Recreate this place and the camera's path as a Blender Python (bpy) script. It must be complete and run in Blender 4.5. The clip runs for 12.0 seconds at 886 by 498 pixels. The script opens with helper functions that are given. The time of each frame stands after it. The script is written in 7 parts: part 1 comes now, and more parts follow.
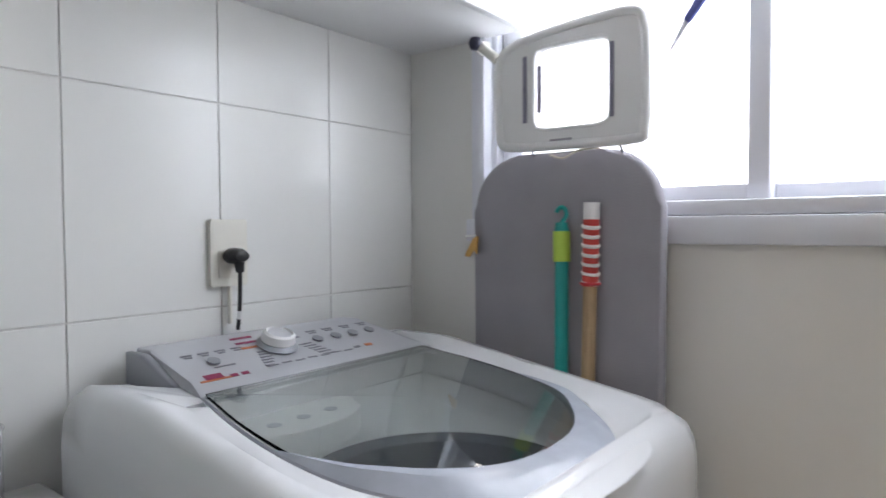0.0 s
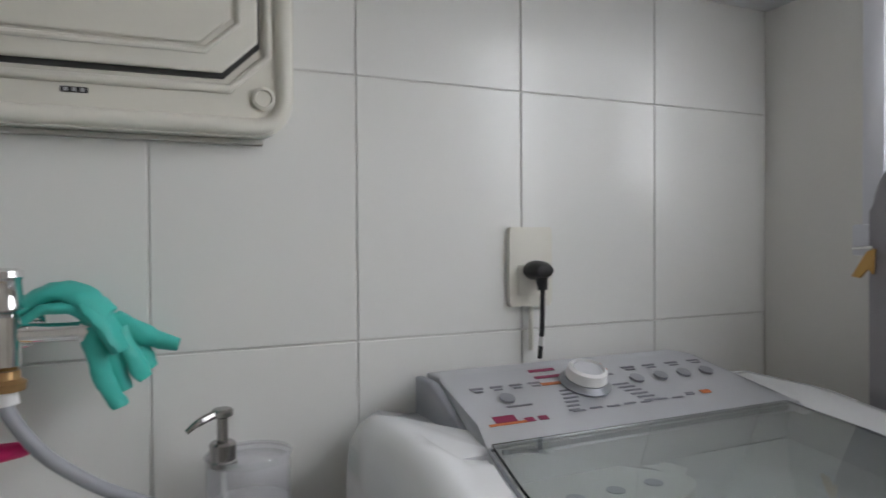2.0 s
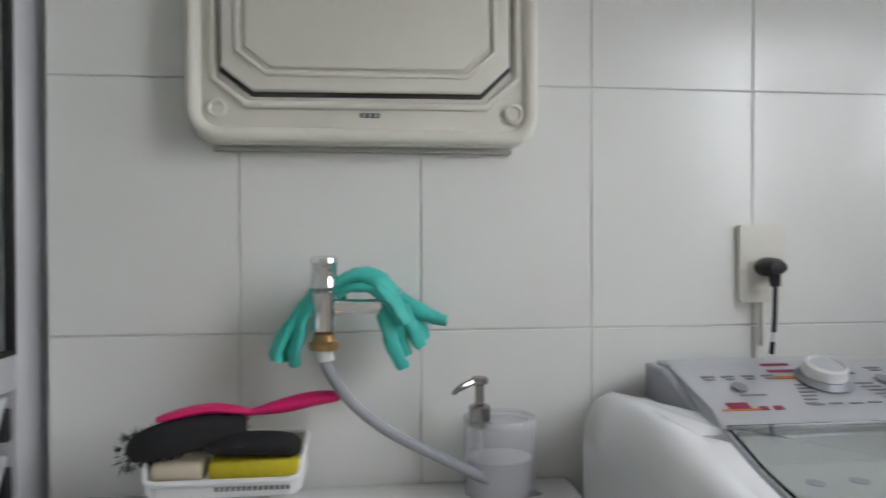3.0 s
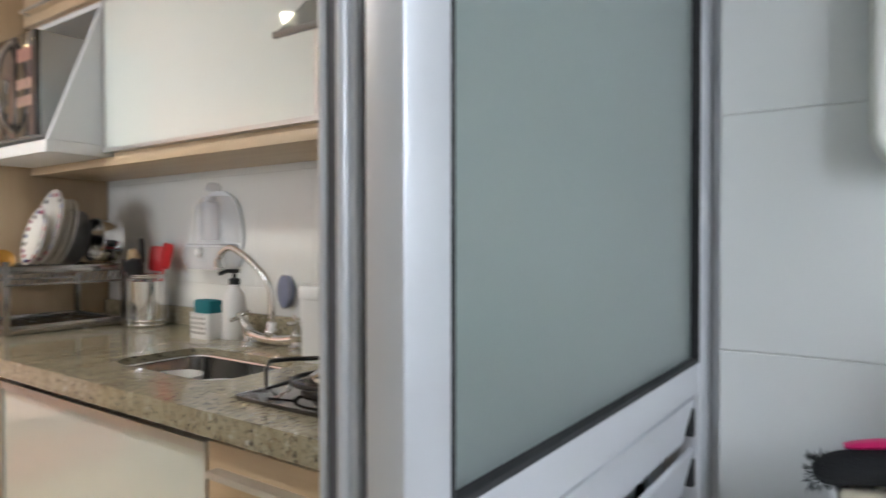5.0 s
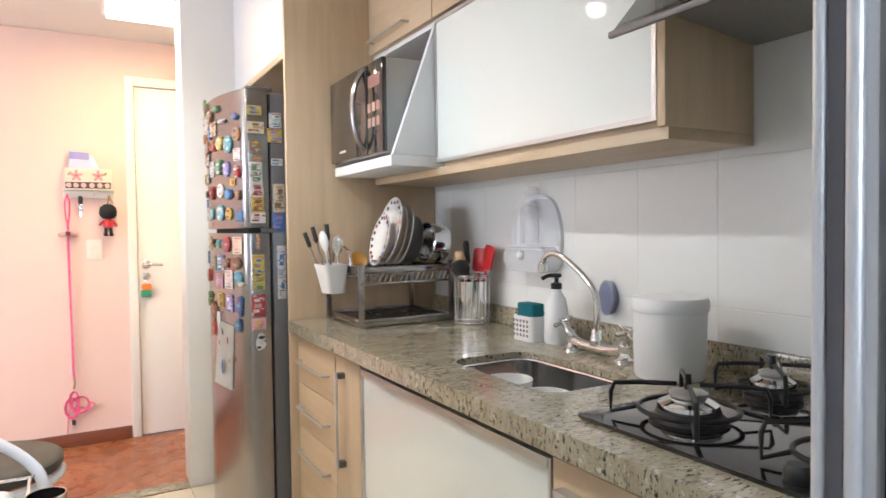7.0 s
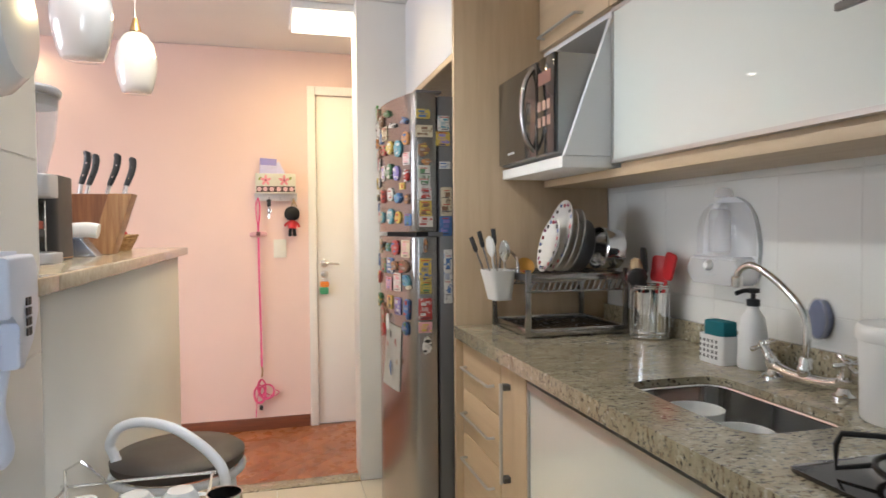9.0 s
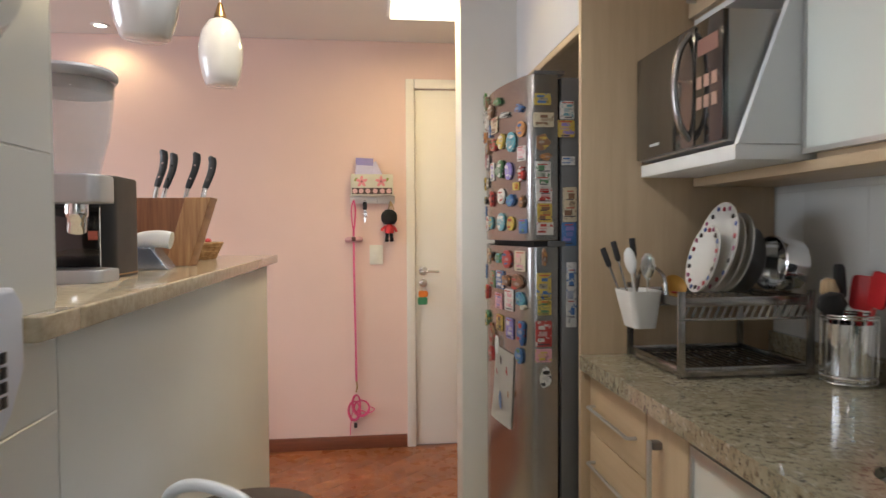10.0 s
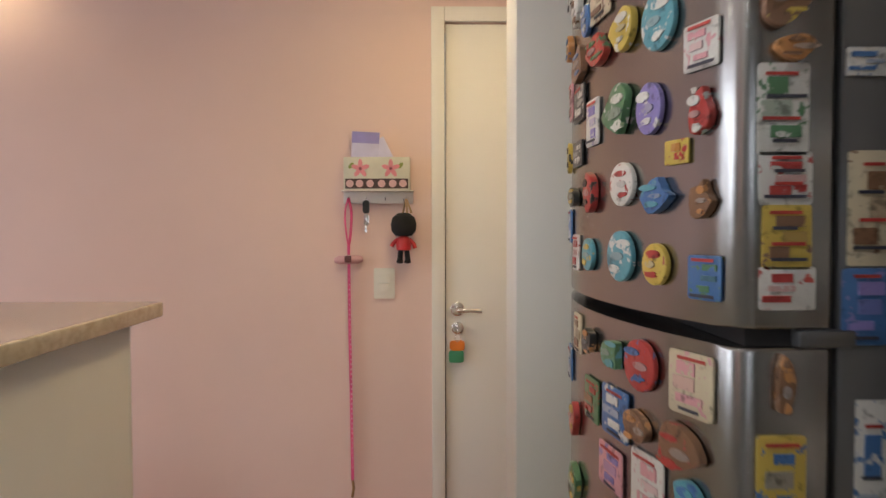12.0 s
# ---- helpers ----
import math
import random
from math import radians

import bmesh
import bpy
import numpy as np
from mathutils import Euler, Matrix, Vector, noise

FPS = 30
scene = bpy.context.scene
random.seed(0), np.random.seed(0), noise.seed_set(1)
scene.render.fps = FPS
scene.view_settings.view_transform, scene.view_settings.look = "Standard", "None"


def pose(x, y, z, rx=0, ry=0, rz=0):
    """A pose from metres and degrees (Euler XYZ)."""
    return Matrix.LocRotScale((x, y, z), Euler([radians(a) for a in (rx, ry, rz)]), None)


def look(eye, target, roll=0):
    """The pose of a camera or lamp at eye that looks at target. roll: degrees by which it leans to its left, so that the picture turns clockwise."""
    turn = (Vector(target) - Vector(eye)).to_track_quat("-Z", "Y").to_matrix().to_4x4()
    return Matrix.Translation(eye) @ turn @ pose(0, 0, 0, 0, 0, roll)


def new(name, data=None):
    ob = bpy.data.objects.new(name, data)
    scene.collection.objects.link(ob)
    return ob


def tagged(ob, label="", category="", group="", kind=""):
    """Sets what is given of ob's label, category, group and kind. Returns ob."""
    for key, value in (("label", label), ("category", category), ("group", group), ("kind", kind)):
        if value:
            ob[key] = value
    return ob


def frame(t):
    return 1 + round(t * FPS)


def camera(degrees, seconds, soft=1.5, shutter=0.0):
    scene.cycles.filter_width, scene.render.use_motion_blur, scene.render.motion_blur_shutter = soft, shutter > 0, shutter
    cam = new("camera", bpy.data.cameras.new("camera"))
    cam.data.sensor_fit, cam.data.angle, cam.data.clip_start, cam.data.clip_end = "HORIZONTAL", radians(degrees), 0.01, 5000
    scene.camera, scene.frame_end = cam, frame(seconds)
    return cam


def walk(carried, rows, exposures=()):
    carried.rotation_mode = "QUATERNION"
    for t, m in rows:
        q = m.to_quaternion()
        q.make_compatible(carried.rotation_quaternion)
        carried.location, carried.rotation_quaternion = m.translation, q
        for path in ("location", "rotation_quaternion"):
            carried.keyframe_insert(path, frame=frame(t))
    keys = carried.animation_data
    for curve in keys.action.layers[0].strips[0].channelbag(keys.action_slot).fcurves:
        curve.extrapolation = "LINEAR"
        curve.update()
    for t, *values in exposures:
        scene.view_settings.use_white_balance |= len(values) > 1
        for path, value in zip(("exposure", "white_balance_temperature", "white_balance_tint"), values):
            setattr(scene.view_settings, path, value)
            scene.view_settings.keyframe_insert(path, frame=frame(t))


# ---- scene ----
cam = camera(69.0, 12.0, shutter=0.35)

# seconds, eye x y z, yaw, pitch, lean
ROWS = [
    (0.0, 0.007, -0.128, 1.151, -141.56, -1.95, 0.26),
    (0.5, 0.080, -0.204, 1.155, -134.21, -1.84, 0.29),
    (1.0, 0.142, -0.222, 1.154, -127.96, -1.80, 0.24),
    (1.5, 0.189, -0.245, 1.153, -121.70, -1.31, 0.39),
    (2.0, 0.175, -0.275, 1.150, -113.57, -0.93, 0.36),
    (2.5, 0.118, -0.270, 1.130, -104.25, -0.03, 0.51),
    (3.0, 0.088, -0.193, 1.141, -96.29, -0.63, 0.14),
    (3.5, 0.086, -0.079, 1.131, -89.19, 0.46, -0.17),
    (3.7, 0.082, -0.016, 1.128, -86.72, 0.77, -0.52),
    (5.5, -0.051, 0.036, 1.202, -43.89, -1.46, 0.67),
    (6.0, -0.045, 0.084, 1.211, -38.34, -1.63, 0.64),
    (6.5, -0.055, 0.122, 1.224, -33.64, -1.83, 0.70),
    (7.0, -0.060, 0.132, 1.228, -29.56, -1.78, 0.72),
    (9.0, -0.029, 0.227, 1.251, -14.92, -1.80, 0.42),
    (9.5, -0.027, 0.397, 1.256, -10.49, -1.66, 0.44),
    (10.0, -0.009, 0.618, 1.275, -6.41, -1.66, 0.32),
    (10.5, 0.051, 0.946, 1.283, -4.31, -1.78, 0.09),
    (11.0, 0.117, 1.288, 1.296, -2.98, -1.74, 0.12),
    (11.5, 0.147, 1.657, 1.318, -1.96, -1.64, 0.17),
    (12.0, 0.201, 1.991, 1.335, -0.99, -1.73, 0.14),
]
walk(cam, [(t, pose(x, y, z, 90 + pitch, lean, yaw)) for t, x, y, z, yaw, pitch, lean in ROWS],
     exposures=[(0.0, -0.85, 6450, 12), (0.5, -0.75, 6500, 12), (1.0, -0.85, 6600, 11), (2.0, -1.25, 6800, 11), (3.0, -1.0, 6750, 10), (3.7, -0.78, 6700, 10), (5.5, -0.55, 6000, 7), (6.0, -0.45, 5900, 8), (6.5, -0.3, 5850, 9), (7.0, -0.2, 5850, 9), (9.0, -0.72, 6000, 7), (9.5, -1.05, 6050, 7), (10.0, -1.3, 6100, 7), (10.5, -1.37, 6100, 8), (11.5, -1.6, 6150, 9), (12.0, -1.68, 6100, 9)])

# ---- light ----
world = bpy.data.worlds.new("sky")
scene.world = world
world.use_nodes = True
wn = world.node_tree.nodes
sky = wn.new("ShaderNodeTexSky")
sky.sky_type = 'NISHITA'
sky.sun_disc = False
sky.sun_elevation = radians(42)
sky.sun_rotation = radians(150)
sky.air_density, sky.dust_density = 1.0, 4.0
wn["Background"].inputs["Strength"].default_value = 0.15
world.node_tree.links.new(sky.outputs[0], wn["Background"].inputs[0])


def lamp(name, kind, m, power, color, size=0.1, size_y=None, spot=None, blend=0.5):
    data = bpy.data.lights.new(name, kind)
    data.energy, data.color = power, color
    if kind == 'AREA':
        data.size = size
        if size_y:
            data.shape, data.size_y = 'RECTANGLE', size_y
    elif kind == 'SPOT':
        data.spot_size, data.spot_blend, data.shadow_soft_size = radians(spot), blend, size
    elif kind == 'SUN':
        data.angle = radians(size)
    else:
        data.shadow_soft_size = size
    ob = new(name, data)
    ob.matrix_basis = m
    return ob


lamp("sun", 'SUN', look((0, 0, 5), (-1.5, 3.0, 2.3)), 1.0, (1.0, 0.96, 0.9), 12)
# daylight in the laundry window's opening
lamp("window_daylight", 'AREA', look((0.32, -1.44, 1.62), (0.85, -0.70, 1.20)), 33, (0.87, 0.92, 1.0), 0.8, 0.85)
# daylight in the living room window's opening
lamp("living_daylight", 'AREA', look((-3.66, 2.3, 1.55), (0.0, 2.0, 1.4)), 130, (0.92, 0.95, 1.0), 2.1, 1.25)
# flush ceiling lamp before the entrance door, and the recessed spots
lamp("ceiling_lamp_light", 'AREA', look((0.26, 3.67, 2.312), (0.26, 3.67, 0)), 19, (1.0, 0.73, 0.34), 0.28, 0.32)
for sx, sy, sp, tone in ((-1.42, 4.24, 2.3, (1.0, 0.74, 0.38)), (-0.30, 1.20, 2.2, (1.0, 0.965, 0.93)), (-0.30, 1.90, 9, (1.0, 0.965, 0.93)), (-0.33, 2.65, 9, (1.0, 0.86, 0.62)), (-1.6, 2.6, 5, (1.0, 0.84, 0.6))):
    lamp("spot_light", 'SPOT', look((sx, sy, 2.35), (sx, sy, 0)), sp * 6, tone, 0.04, spot=158, blend=0.6)
# ---- materials ----


def mat(name, color, rough=0.5, metal=0.0, vary=0.06, scale=6.0, bump=0.0, bump_scale=80.0, coat=0.0,
        island=0.0, spec=0.5, alpha_glass=False, transmission=0.0, stretch=(1, 1, 1), rough_vary=0.08):
    m = bpy.data.materials.new(name)
    m.use_nodes = True
    nt = m.node_tree
    n, ln = nt.nodes, nt.links
    b = n["Principled BSDF"]
    b.inputs["Roughness"].default_value = rough
    b.inputs["Metallic"].default_value = metal
    b.inputs["Coat Weight"].default_value = coat
    b.inputs["Specular IOR Level"].default_value = spec
    b.inputs["Transmission Weight"].default_value = transmission
    tc = n.new("ShaderNodeTexCoord")
    mp = n.new("ShaderNodeMapping")
    mp.inputs["Scale"].default_value = stretch
    ln.new(tc.outputs["Object"], mp.inputs[0])
    big = n.new("ShaderNodeTexNoise")
    big.inputs["Scale"].default_value = scale
    big.inputs["Detail"].default_value = 6
    ln.new(mp.outputs[0], big.inputs["Vector"])
    ramp = n.new("ShaderNodeMapRange")
    ramp.inputs["To Min"].default_value = 1 - vary
    ramp.inputs["To Max"].default_value = 1 + vary
    ramp.inputs["From Min"].default_value, ramp.inputs["From Max"].default_value = 0.25, 0.75
    ln.new(big.outputs["Fac"], ramp.inputs["Value"])
    val = ramp.outputs[0]
    if island:
        oi = n.new("ShaderNodeObjectInfo")
        r2 = n.new("ShaderNodeMapRange")
        r2.inputs["To Min"].default_value, r2.inputs["To Max"].default_value = 1 - island, 1 + island
        ln.new(oi.outputs["Random"], r2.inputs["Value"])
        mul = n.new("ShaderNodeMath")
        mul.operation = 'MULTIPLY'
        ln.new(val, mul.inputs[0])
        ln.new(r2.outputs[0], mul.inputs[1])
        val = mul.outputs[0]
    mix = n.new("ShaderNodeVectorMath")
    mix.operation = 'SCALE'
    mix.inputs[0].default_value = color[:3]
    ln.new(val, mix.inputs["Scale"])
    ln.new(mix.outputs[0], b.inputs["Base Color"])
    rr = n.new("ShaderNodeMapRange")
    rr.inputs["To Min"].default_value = max(0.02, rough - rough_vary)
    rr.inputs["To Max"].default_value = min(1, rough + rough_vary)
    ln.new(big.outputs["Fac"], rr.inputs["Value"])
    ln.new(rr.outputs[0], b.inputs["Roughness"])
    if bump:
        fine = n.new("ShaderNodeTexNoise")
        fine.inputs["Scale"].default_value = bump_scale
        fine.inputs["Detail"].default_value = 4
        ln.new(mp.outputs[0], fine.inputs["Vector"])
        bp = n.new("ShaderNodeBump")
        bp.inputs["Strength"].default_value = bump
        bp.inputs["Distance"].default_value = 0.002
        ln.new(fine.outputs["Fac"], bp.inputs["Height"])
        ln.new(bp.outputs[0], b.inputs["Normal"])
    return m


def two_tone(name, a, b2, scale, rough=0.4, stretch=(1, 1, 1), lo=0.4, hi=0.6, bump=0.1, island=0.0, coat=0.0, detail=8):
    """A surface of two colours mixed by stretched noise: wood grain, granite."""
    m = mat(name, a, rough, vary=0.0, stretch=stretch, bump=bump, coat=coat)
    nt = m.node_tree
    n, ln = nt.nodes, nt.links
    tc = n.new("ShaderNodeTexCoord")
    mp = n.new("ShaderNodeMapping")
    mp.inputs["Scale"].default_value = stretch
    ln.new(tc.outputs["Object"], mp.inputs[0])
    no = n.new("ShaderNodeTexNoise")
    no.inputs["Scale"].default_value = scale
    no.inputs["Detail"].default_value = detail
    no.inputs["Roughness"].default_value = 0.65
    ln.new(mp.outputs[0], no.inputs["Vector"])
    cr = n.new("ShaderNodeValToRGB")
    cr.color_ramp.elements[0].position, cr.color_ramp.elements[1].position = lo, hi
    cr.color_ramp.elements[0].color, cr.color_ramp.elements[1].color = (*a, 1), (*b2, 1)
    ln.new(no.outputs["Fac"], cr.inputs[0])
    out = cr.outputs[0]
    if island:
        oi = n.new("ShaderNodeObjectInfo")
        r2 = n.new("ShaderNodeMapRange")
        r2.inputs["To Min"].default_value, r2.inputs["To Max"].default_value = 1 - island, 1 + island
        ln.new(oi.outputs["Random"], r2.inputs["Value"])
        sc = n.new("ShaderNodeVectorMath")
        sc.operation = 'SCALE'
        ln.new(out, sc.inputs[0])
        ln.new(r2.outputs[0], sc.inputs["Scale"])
        out = sc.outputs[0]
    ln.new(out, n["Principled BSDF"].inputs["Base Color"])
    return m


def granite_mat():
    m = mat("granite", (0.4, 0.36, 0.27), 0.12, vary=0.0, coat=0.3, rough_vary=0.05)
    nt = m.node_tree
    n, ln = nt.nodes, nt.links
    tc = n.new("ShaderNodeTexCoord")

    def noise_node(scale, detail, rot=0.0, sc=(1, 1, 1)):
        mp = n.new("ShaderNodeMapping")
        mp.inputs["Rotation"].default_value = (0, 0, rot)
        mp.inputs["Scale"].default_value = sc
        ln.new(tc.outputs["Object"], mp.inputs[0])
        no = n.new("ShaderNodeTexNoise")
        no.inputs["Scale"].default_value, no.inputs["Detail"].default_value = scale, detail
        no.inputs["Roughness"].default_value = 0.7
        ln.new(mp.outputs[0], no.inputs["Vector"])
        return no.outputs["Fac"]

    def step(sock, lo, hi):
        r = n.new("ShaderNodeMapRange")
        r.inputs["From Min"].default_value, r.inputs["From Max"].default_value = lo, hi
        ln.new(sock, r.inputs["Value"])
        return r.outputs[0]

    def blend(fac, a, b2):
        x = n.new("ShaderNodeMix")
        x.data_type = 'RGBA'
        ln.new(fac, x.inputs["Factor"])
        for sock, c in ((x.inputs[6], a), (x.inputs[7], b2)):
            if isinstance(c, tuple):
                sock.default_value = (*c, 1)
            else:
                ln.new(c, sock)
        return x.outputs[2]
    base = blend(step(noise_node(14, 6, 0.6, (1, 2.2, 1)), 0.35, 0.65), (0.45, 0.41, 0.30), (0.31, 0.27, 0.18))
    base = blend(step(noise_node(55, 3, 0.6, (1, 2.0, 1)), 0.56, 0.64), base, (0.22, 0.16, 0.10))
    base = blend(step(noise_node(62, 2, 0.6, (1, 2.6, 1)), 0.575, 0.635), base, (0.035, 0.03, 0.028))
    base = blend(step(noise_node(60, 2, 1.1), 0.62, 0.70), base, (0.55, 0.52, 0.44))
    ln.new(base, n["Principled BSDF"].inputs["Base Color"])
    return m


def glass_mat(name, color=(1, 1, 1), rough=0.0, ior=1.45):
    m = bpy.data.materials.new(name)
    m.use_nodes = True
    b = m.node_tree.nodes["Principled BSDF"]
    b.inputs["Base Color"].default_value = (*color, 1)
    b.inputs["Roughness"].default_value = rough
    b.inputs["IOR"].default_value = ior
    b.inputs["Transmission Weight"].default_value = 1.0
    return m


def glow(name, color, strength):
    m = bpy.data.materials.new(name)
    m.use_nodes = True
    b = m.node_tree.nodes["Principled BSDF"]
    b.inputs["Base Color"].default_value = (*color, 1)
    b.inputs["Emission Color"].default_value = (*color, 1)
    b.inputs["Emission Strength"].default_value = strength
    return m


M_TILE = mat("glazed_tile", (0.80, 0.80, 0.78), 0.22, vary=0.015, scale=3, island=0.015, bump=0.04, bump_scale=25, rough_vary=0.06)
M_GROUT = mat("grout", (0.70, 0.69, 0.67), 0.9, vary=0.12, scale=20, bump=0.2)
M_PAINT = mat("white_paint", (0.80, 0.79, 0.76), 0.75, vary=0.03, scale=3, bump=0.12, bump_scale=140)
M_PINK = mat("blush_wall_paint", (0.78, 0.585, 0.525), 0.8, vary=0.03, scale=2.5, bump=0.12, bump_scale=140)
M_CEIL = mat("ceiling_paint", (0.80, 0.78, 0.76), 0.85, vary=0.02, scale=3, bump=0.06, bump_scale=120)
M_WHITE = mat("white_plastic", (0.80, 0.80, 0.80), 0.35, vary=0.02, scale=8)
M_CREAM = mat("cream_plastic", (0.74, 0.72, 0.65), 0.38, vary=0.03, scale=8, bump=0.04, bump_scale=200)
M_ENAMEL = mat("white_enamel", (0.74, 0.75, 0.765), 0.22, vary=0.015, scale=4, coat=0.4)
M_SILVERP = mat("silver_plastic", (0.50, 0.51, 0.54), 0.38, metal=0.35, vary=0.03, scale=9)
M_SILVERD = mat("dark_silver_plastic", (0.30, 0.31, 0.34), 0.4, metal=0.3, vary=0.03)
M_CHROME = mat("chrome", (0.80, 0.80, 0.80), 0.09, metal=1.0, vary=0.02, rough_vary=0.04)
M_STEEL = mat("brushed_steel", (0.36, 0.345, 0.335), 0.24, metal=1.0, vary=0.02, scale=3, rough_vary=0.05)
M_SATIN = mat("satin_aluminium", (0.60, 0.59, 0.57), 0.36, metal=0.75, vary=0.03, scale=6)
M_STEELD = mat("dark_grey_metal", (0.16, 0.16, 0.165), 0.38, metal=0.6, vary=0.06, scale=5)
M_ALU = mat("aluminium_frame", (0.66, 0.67, 0.70), 0.38, metal=0.45, vary=0.03, scale=5)
M_ALUW = mat("white_lacquered_frame", (0.74, 0.75, 0.80), 0.35, vary=0.02, scale=5)
M_BLACK = mat("black_plastic", (0.018, 0.018, 0.02), 0.4, vary=0.1, scale=20)
M_BLACKG = mat("black_glass", (0.012, 0.011, 0.011), 0.06, vary=0.1, coat=0.8)
M_RUBBER = mat("black_gasket", (0.02, 0.02, 0.022), 0.7)
M_WOOD = two_tone("light_ash_laminate", (0.62, 0.48, 0.32), (0.52, 0.385, 0.24), 3.2, 0.42, stretch=(9, 9, 0.7), lo=0.3, hi=0.75, bump=0.05)
M_WOODH = two_tone("light_ash_laminate_horizontal", (0.62, 0.48, 0.32), (0.52, 0.385, 0.24), 3.2, 0.42, stretch=(9, 0.7, 9), lo=0.3, hi=0.75, bump=0.05)
M_WGLASS = mat("white_back_painted_glass", (0.76, 0.80, 0.76), 0.04, vary=0.005, coat=1.0, rough_vary=0.01)
M_GLOSSW = mat("white_gloss_laminate", (0.80, 0.81, 0.83), 0.5, vary=0.01)
M_GRANITE = granite_mat()
M_BARTOP = two_tone("pale_bar_stone", (0.56, 0.47, 0.33), (0.40, 0.32, 0.21), 60, 0.16, lo=0.42, hi=0.72, bump=0.02, coat=0.3)
M_FROST = glass_mat("frosted_glass", (0.62, 0.70, 0.68), 0.33)
M_FROST.node_tree.nodes["Principled BSDF"].inputs["Transmission Weight"].default_value = 0.80
M_GLASS = glass_mat("clear_glass")
M_LID = glass_mat("smoked_lid_glass", (0.90, 0.945, 0.93), 0.02)
M_CLEAR = mat("clear_plastic", (0.80, 0.80, 0.84), 0.08, vary=0.0, coat=0.5)
M_CLEAR.node_tree.nodes["Principled BSDF"].inputs["Alpha"].default_value = 0.28
M_OPAL = mat("opal_glass", (0.72, 0.70, 0.68), 0.06, vary=0.02, coat=1.0)
M_PARQ = two_tone("red_brown_parquet", (0.36, 0.135, 0.055), (0.25, 0.085, 0.035), 3, 0.28, stretch=(2, 2, 2), lo=0.3, hi=0.75, bump=0.0, island=0.08, detail=3)
M_BASE = two_tone("red_brown_skirting", (0.24, 0.085, 0.045), (0.15, 0.05, 0.03), 5, 0.35, stretch=(1.2, 14, 14), lo=0.3, hi=0.75, bump=0.03)
M_FLOOR = mat("cream_floor_tile", (0.66, 0.61, 0.50), 0.18, vary=0.05, scale=7, island=0.03)
M_DOOR = mat("white_door_paint", (0.80, 0.77, 0.72), 0.45, vary=0.015, scale=2, bump=0.04, bump_scale=160)
M_GREYCLOTH = mat("grey_felt_cover", (0.33, 0.32, 0.35), 0.95, vary=0.07, scale=9, bump=0.35, bump_scale=350)
M_TEAL = mat("teal_rubber", (0.045, 0.50, 0.43), 0.5, vary=0.06, scale=14, bump=0.1, bump_scale=90)
M_TEALP = mat("teal_plastic_tube", (0.02, 0.36, 0.33), 0.35, vary=0.05)
M_LIME = mat("lime_plastic", (0.50, 0.72, 0.10), 0.4)
M_BROOMW = two_tone("broomstick_wood", (0.46, 0.33, 0.19), (0.36, 0.25, 0.14), 6, 0.6, stretch=(20, 20, 1))
M_RED = mat("red_plastic", (0.52, 0.025, 0.03), 0.4)
M_REDW = mat("red_white_wrap", (0.60, 0.06, 0.05), 0.4)
M_PINKP = mat("magenta_plastic", (0.66, 0.012, 0.14), 0.3)
M_PINKL = mat("pink_webbing", (0.68, 0.09, 0.22), 0.8, vary=0.15, scale=60, bump=0.3, bump_scale=300)
M_YELLOW = mat("yellow_sponge", (0.60, 0.50, 0.03), 0.9, vary=0.1, scale=60, bump=0.5, bump_scale=200)
M_BRISTLE = mat("black_bristles", (0.012, 0.012, 0.014), 0.8, bump=0.8, bump_scale=300)
M_HOSE = mat("grey_hose", (0.34, 0.35, 0.38), 0.5, vary=0.04)
M_BRASS = mat("worn_brass", (0.45, 0.28, 0.13), 0.35, metal=0.9, vary=0.2, scale=30)
M_ACACIA = two_tone("acacia_wood", (0.27, 0.125, 0.05), (0.46, 0.26, 0.115), 4, 0.4, stretch=(16, 1, 0.8), lo=0.4, hi=0.66, bump=0.05)
M_ACACIA_D = two_tone("acacia_heartwood", (0.15, 0.055, 0.024), (0.27, 0.115, 0.045), 4, 0.4, stretch=(16, 1, 0.8), lo=0.35, hi=0.7, bump=0.05)
M_PAPER = mat("white_paper", (0.80, 0.79, 0.76), 0.9, vary=0.03, scale=12, bump=0.15)
M_LEATHER = mat("dark_brown_vinyl", (0.045, 0.033, 0.028), 0.5, vary=0.1, scale=20, bump=0.15, bump_scale=160)
M_WHITEM = mat("white_lacquered_tube", (0.78, 0.79, 0.82), 0.28, vary=0.02)
M_WICKER = two_tone("wicker", (0.34, 0.19, 0.08), (0.55, 0.36, 0.17), 60, 0.6, bump=0.4)
M_CERAMIC = mat("white_ceramic", (0.82, 0.82, 0.81), 0.12, vary=0.01, coat=0.5)
M_IRON = mat("black_enamelled_iron", (0.012, 0.012, 0.013), 0.38, vary=0.1, scale=30, bump=0.1)
M_LAMPG = glow("lamp_diffuser", (1.0, 0.88, 0.66), 6.0)
M_SPOTG = glow("spot_lens", (1.0, 0.9, 0.75), 25.0)

COLOURS = {}


def paint(r, g, b, rough=0.45):
    key = (r, g, b, rough)
    if key not in COLOURS:
        COLOURS[key] = mat("paint", (r, g, b), rough, vary=0.08, scale=25)
    return COLOURS[key]


# ---- building blocks ----


def thing(name, base, label="", category="", group="", kind=""):
    ob = new(name)
    ob.empty_display_size = 0.05
    ob.location = base
    tagged(ob, label, category, group, kind)
    return ob


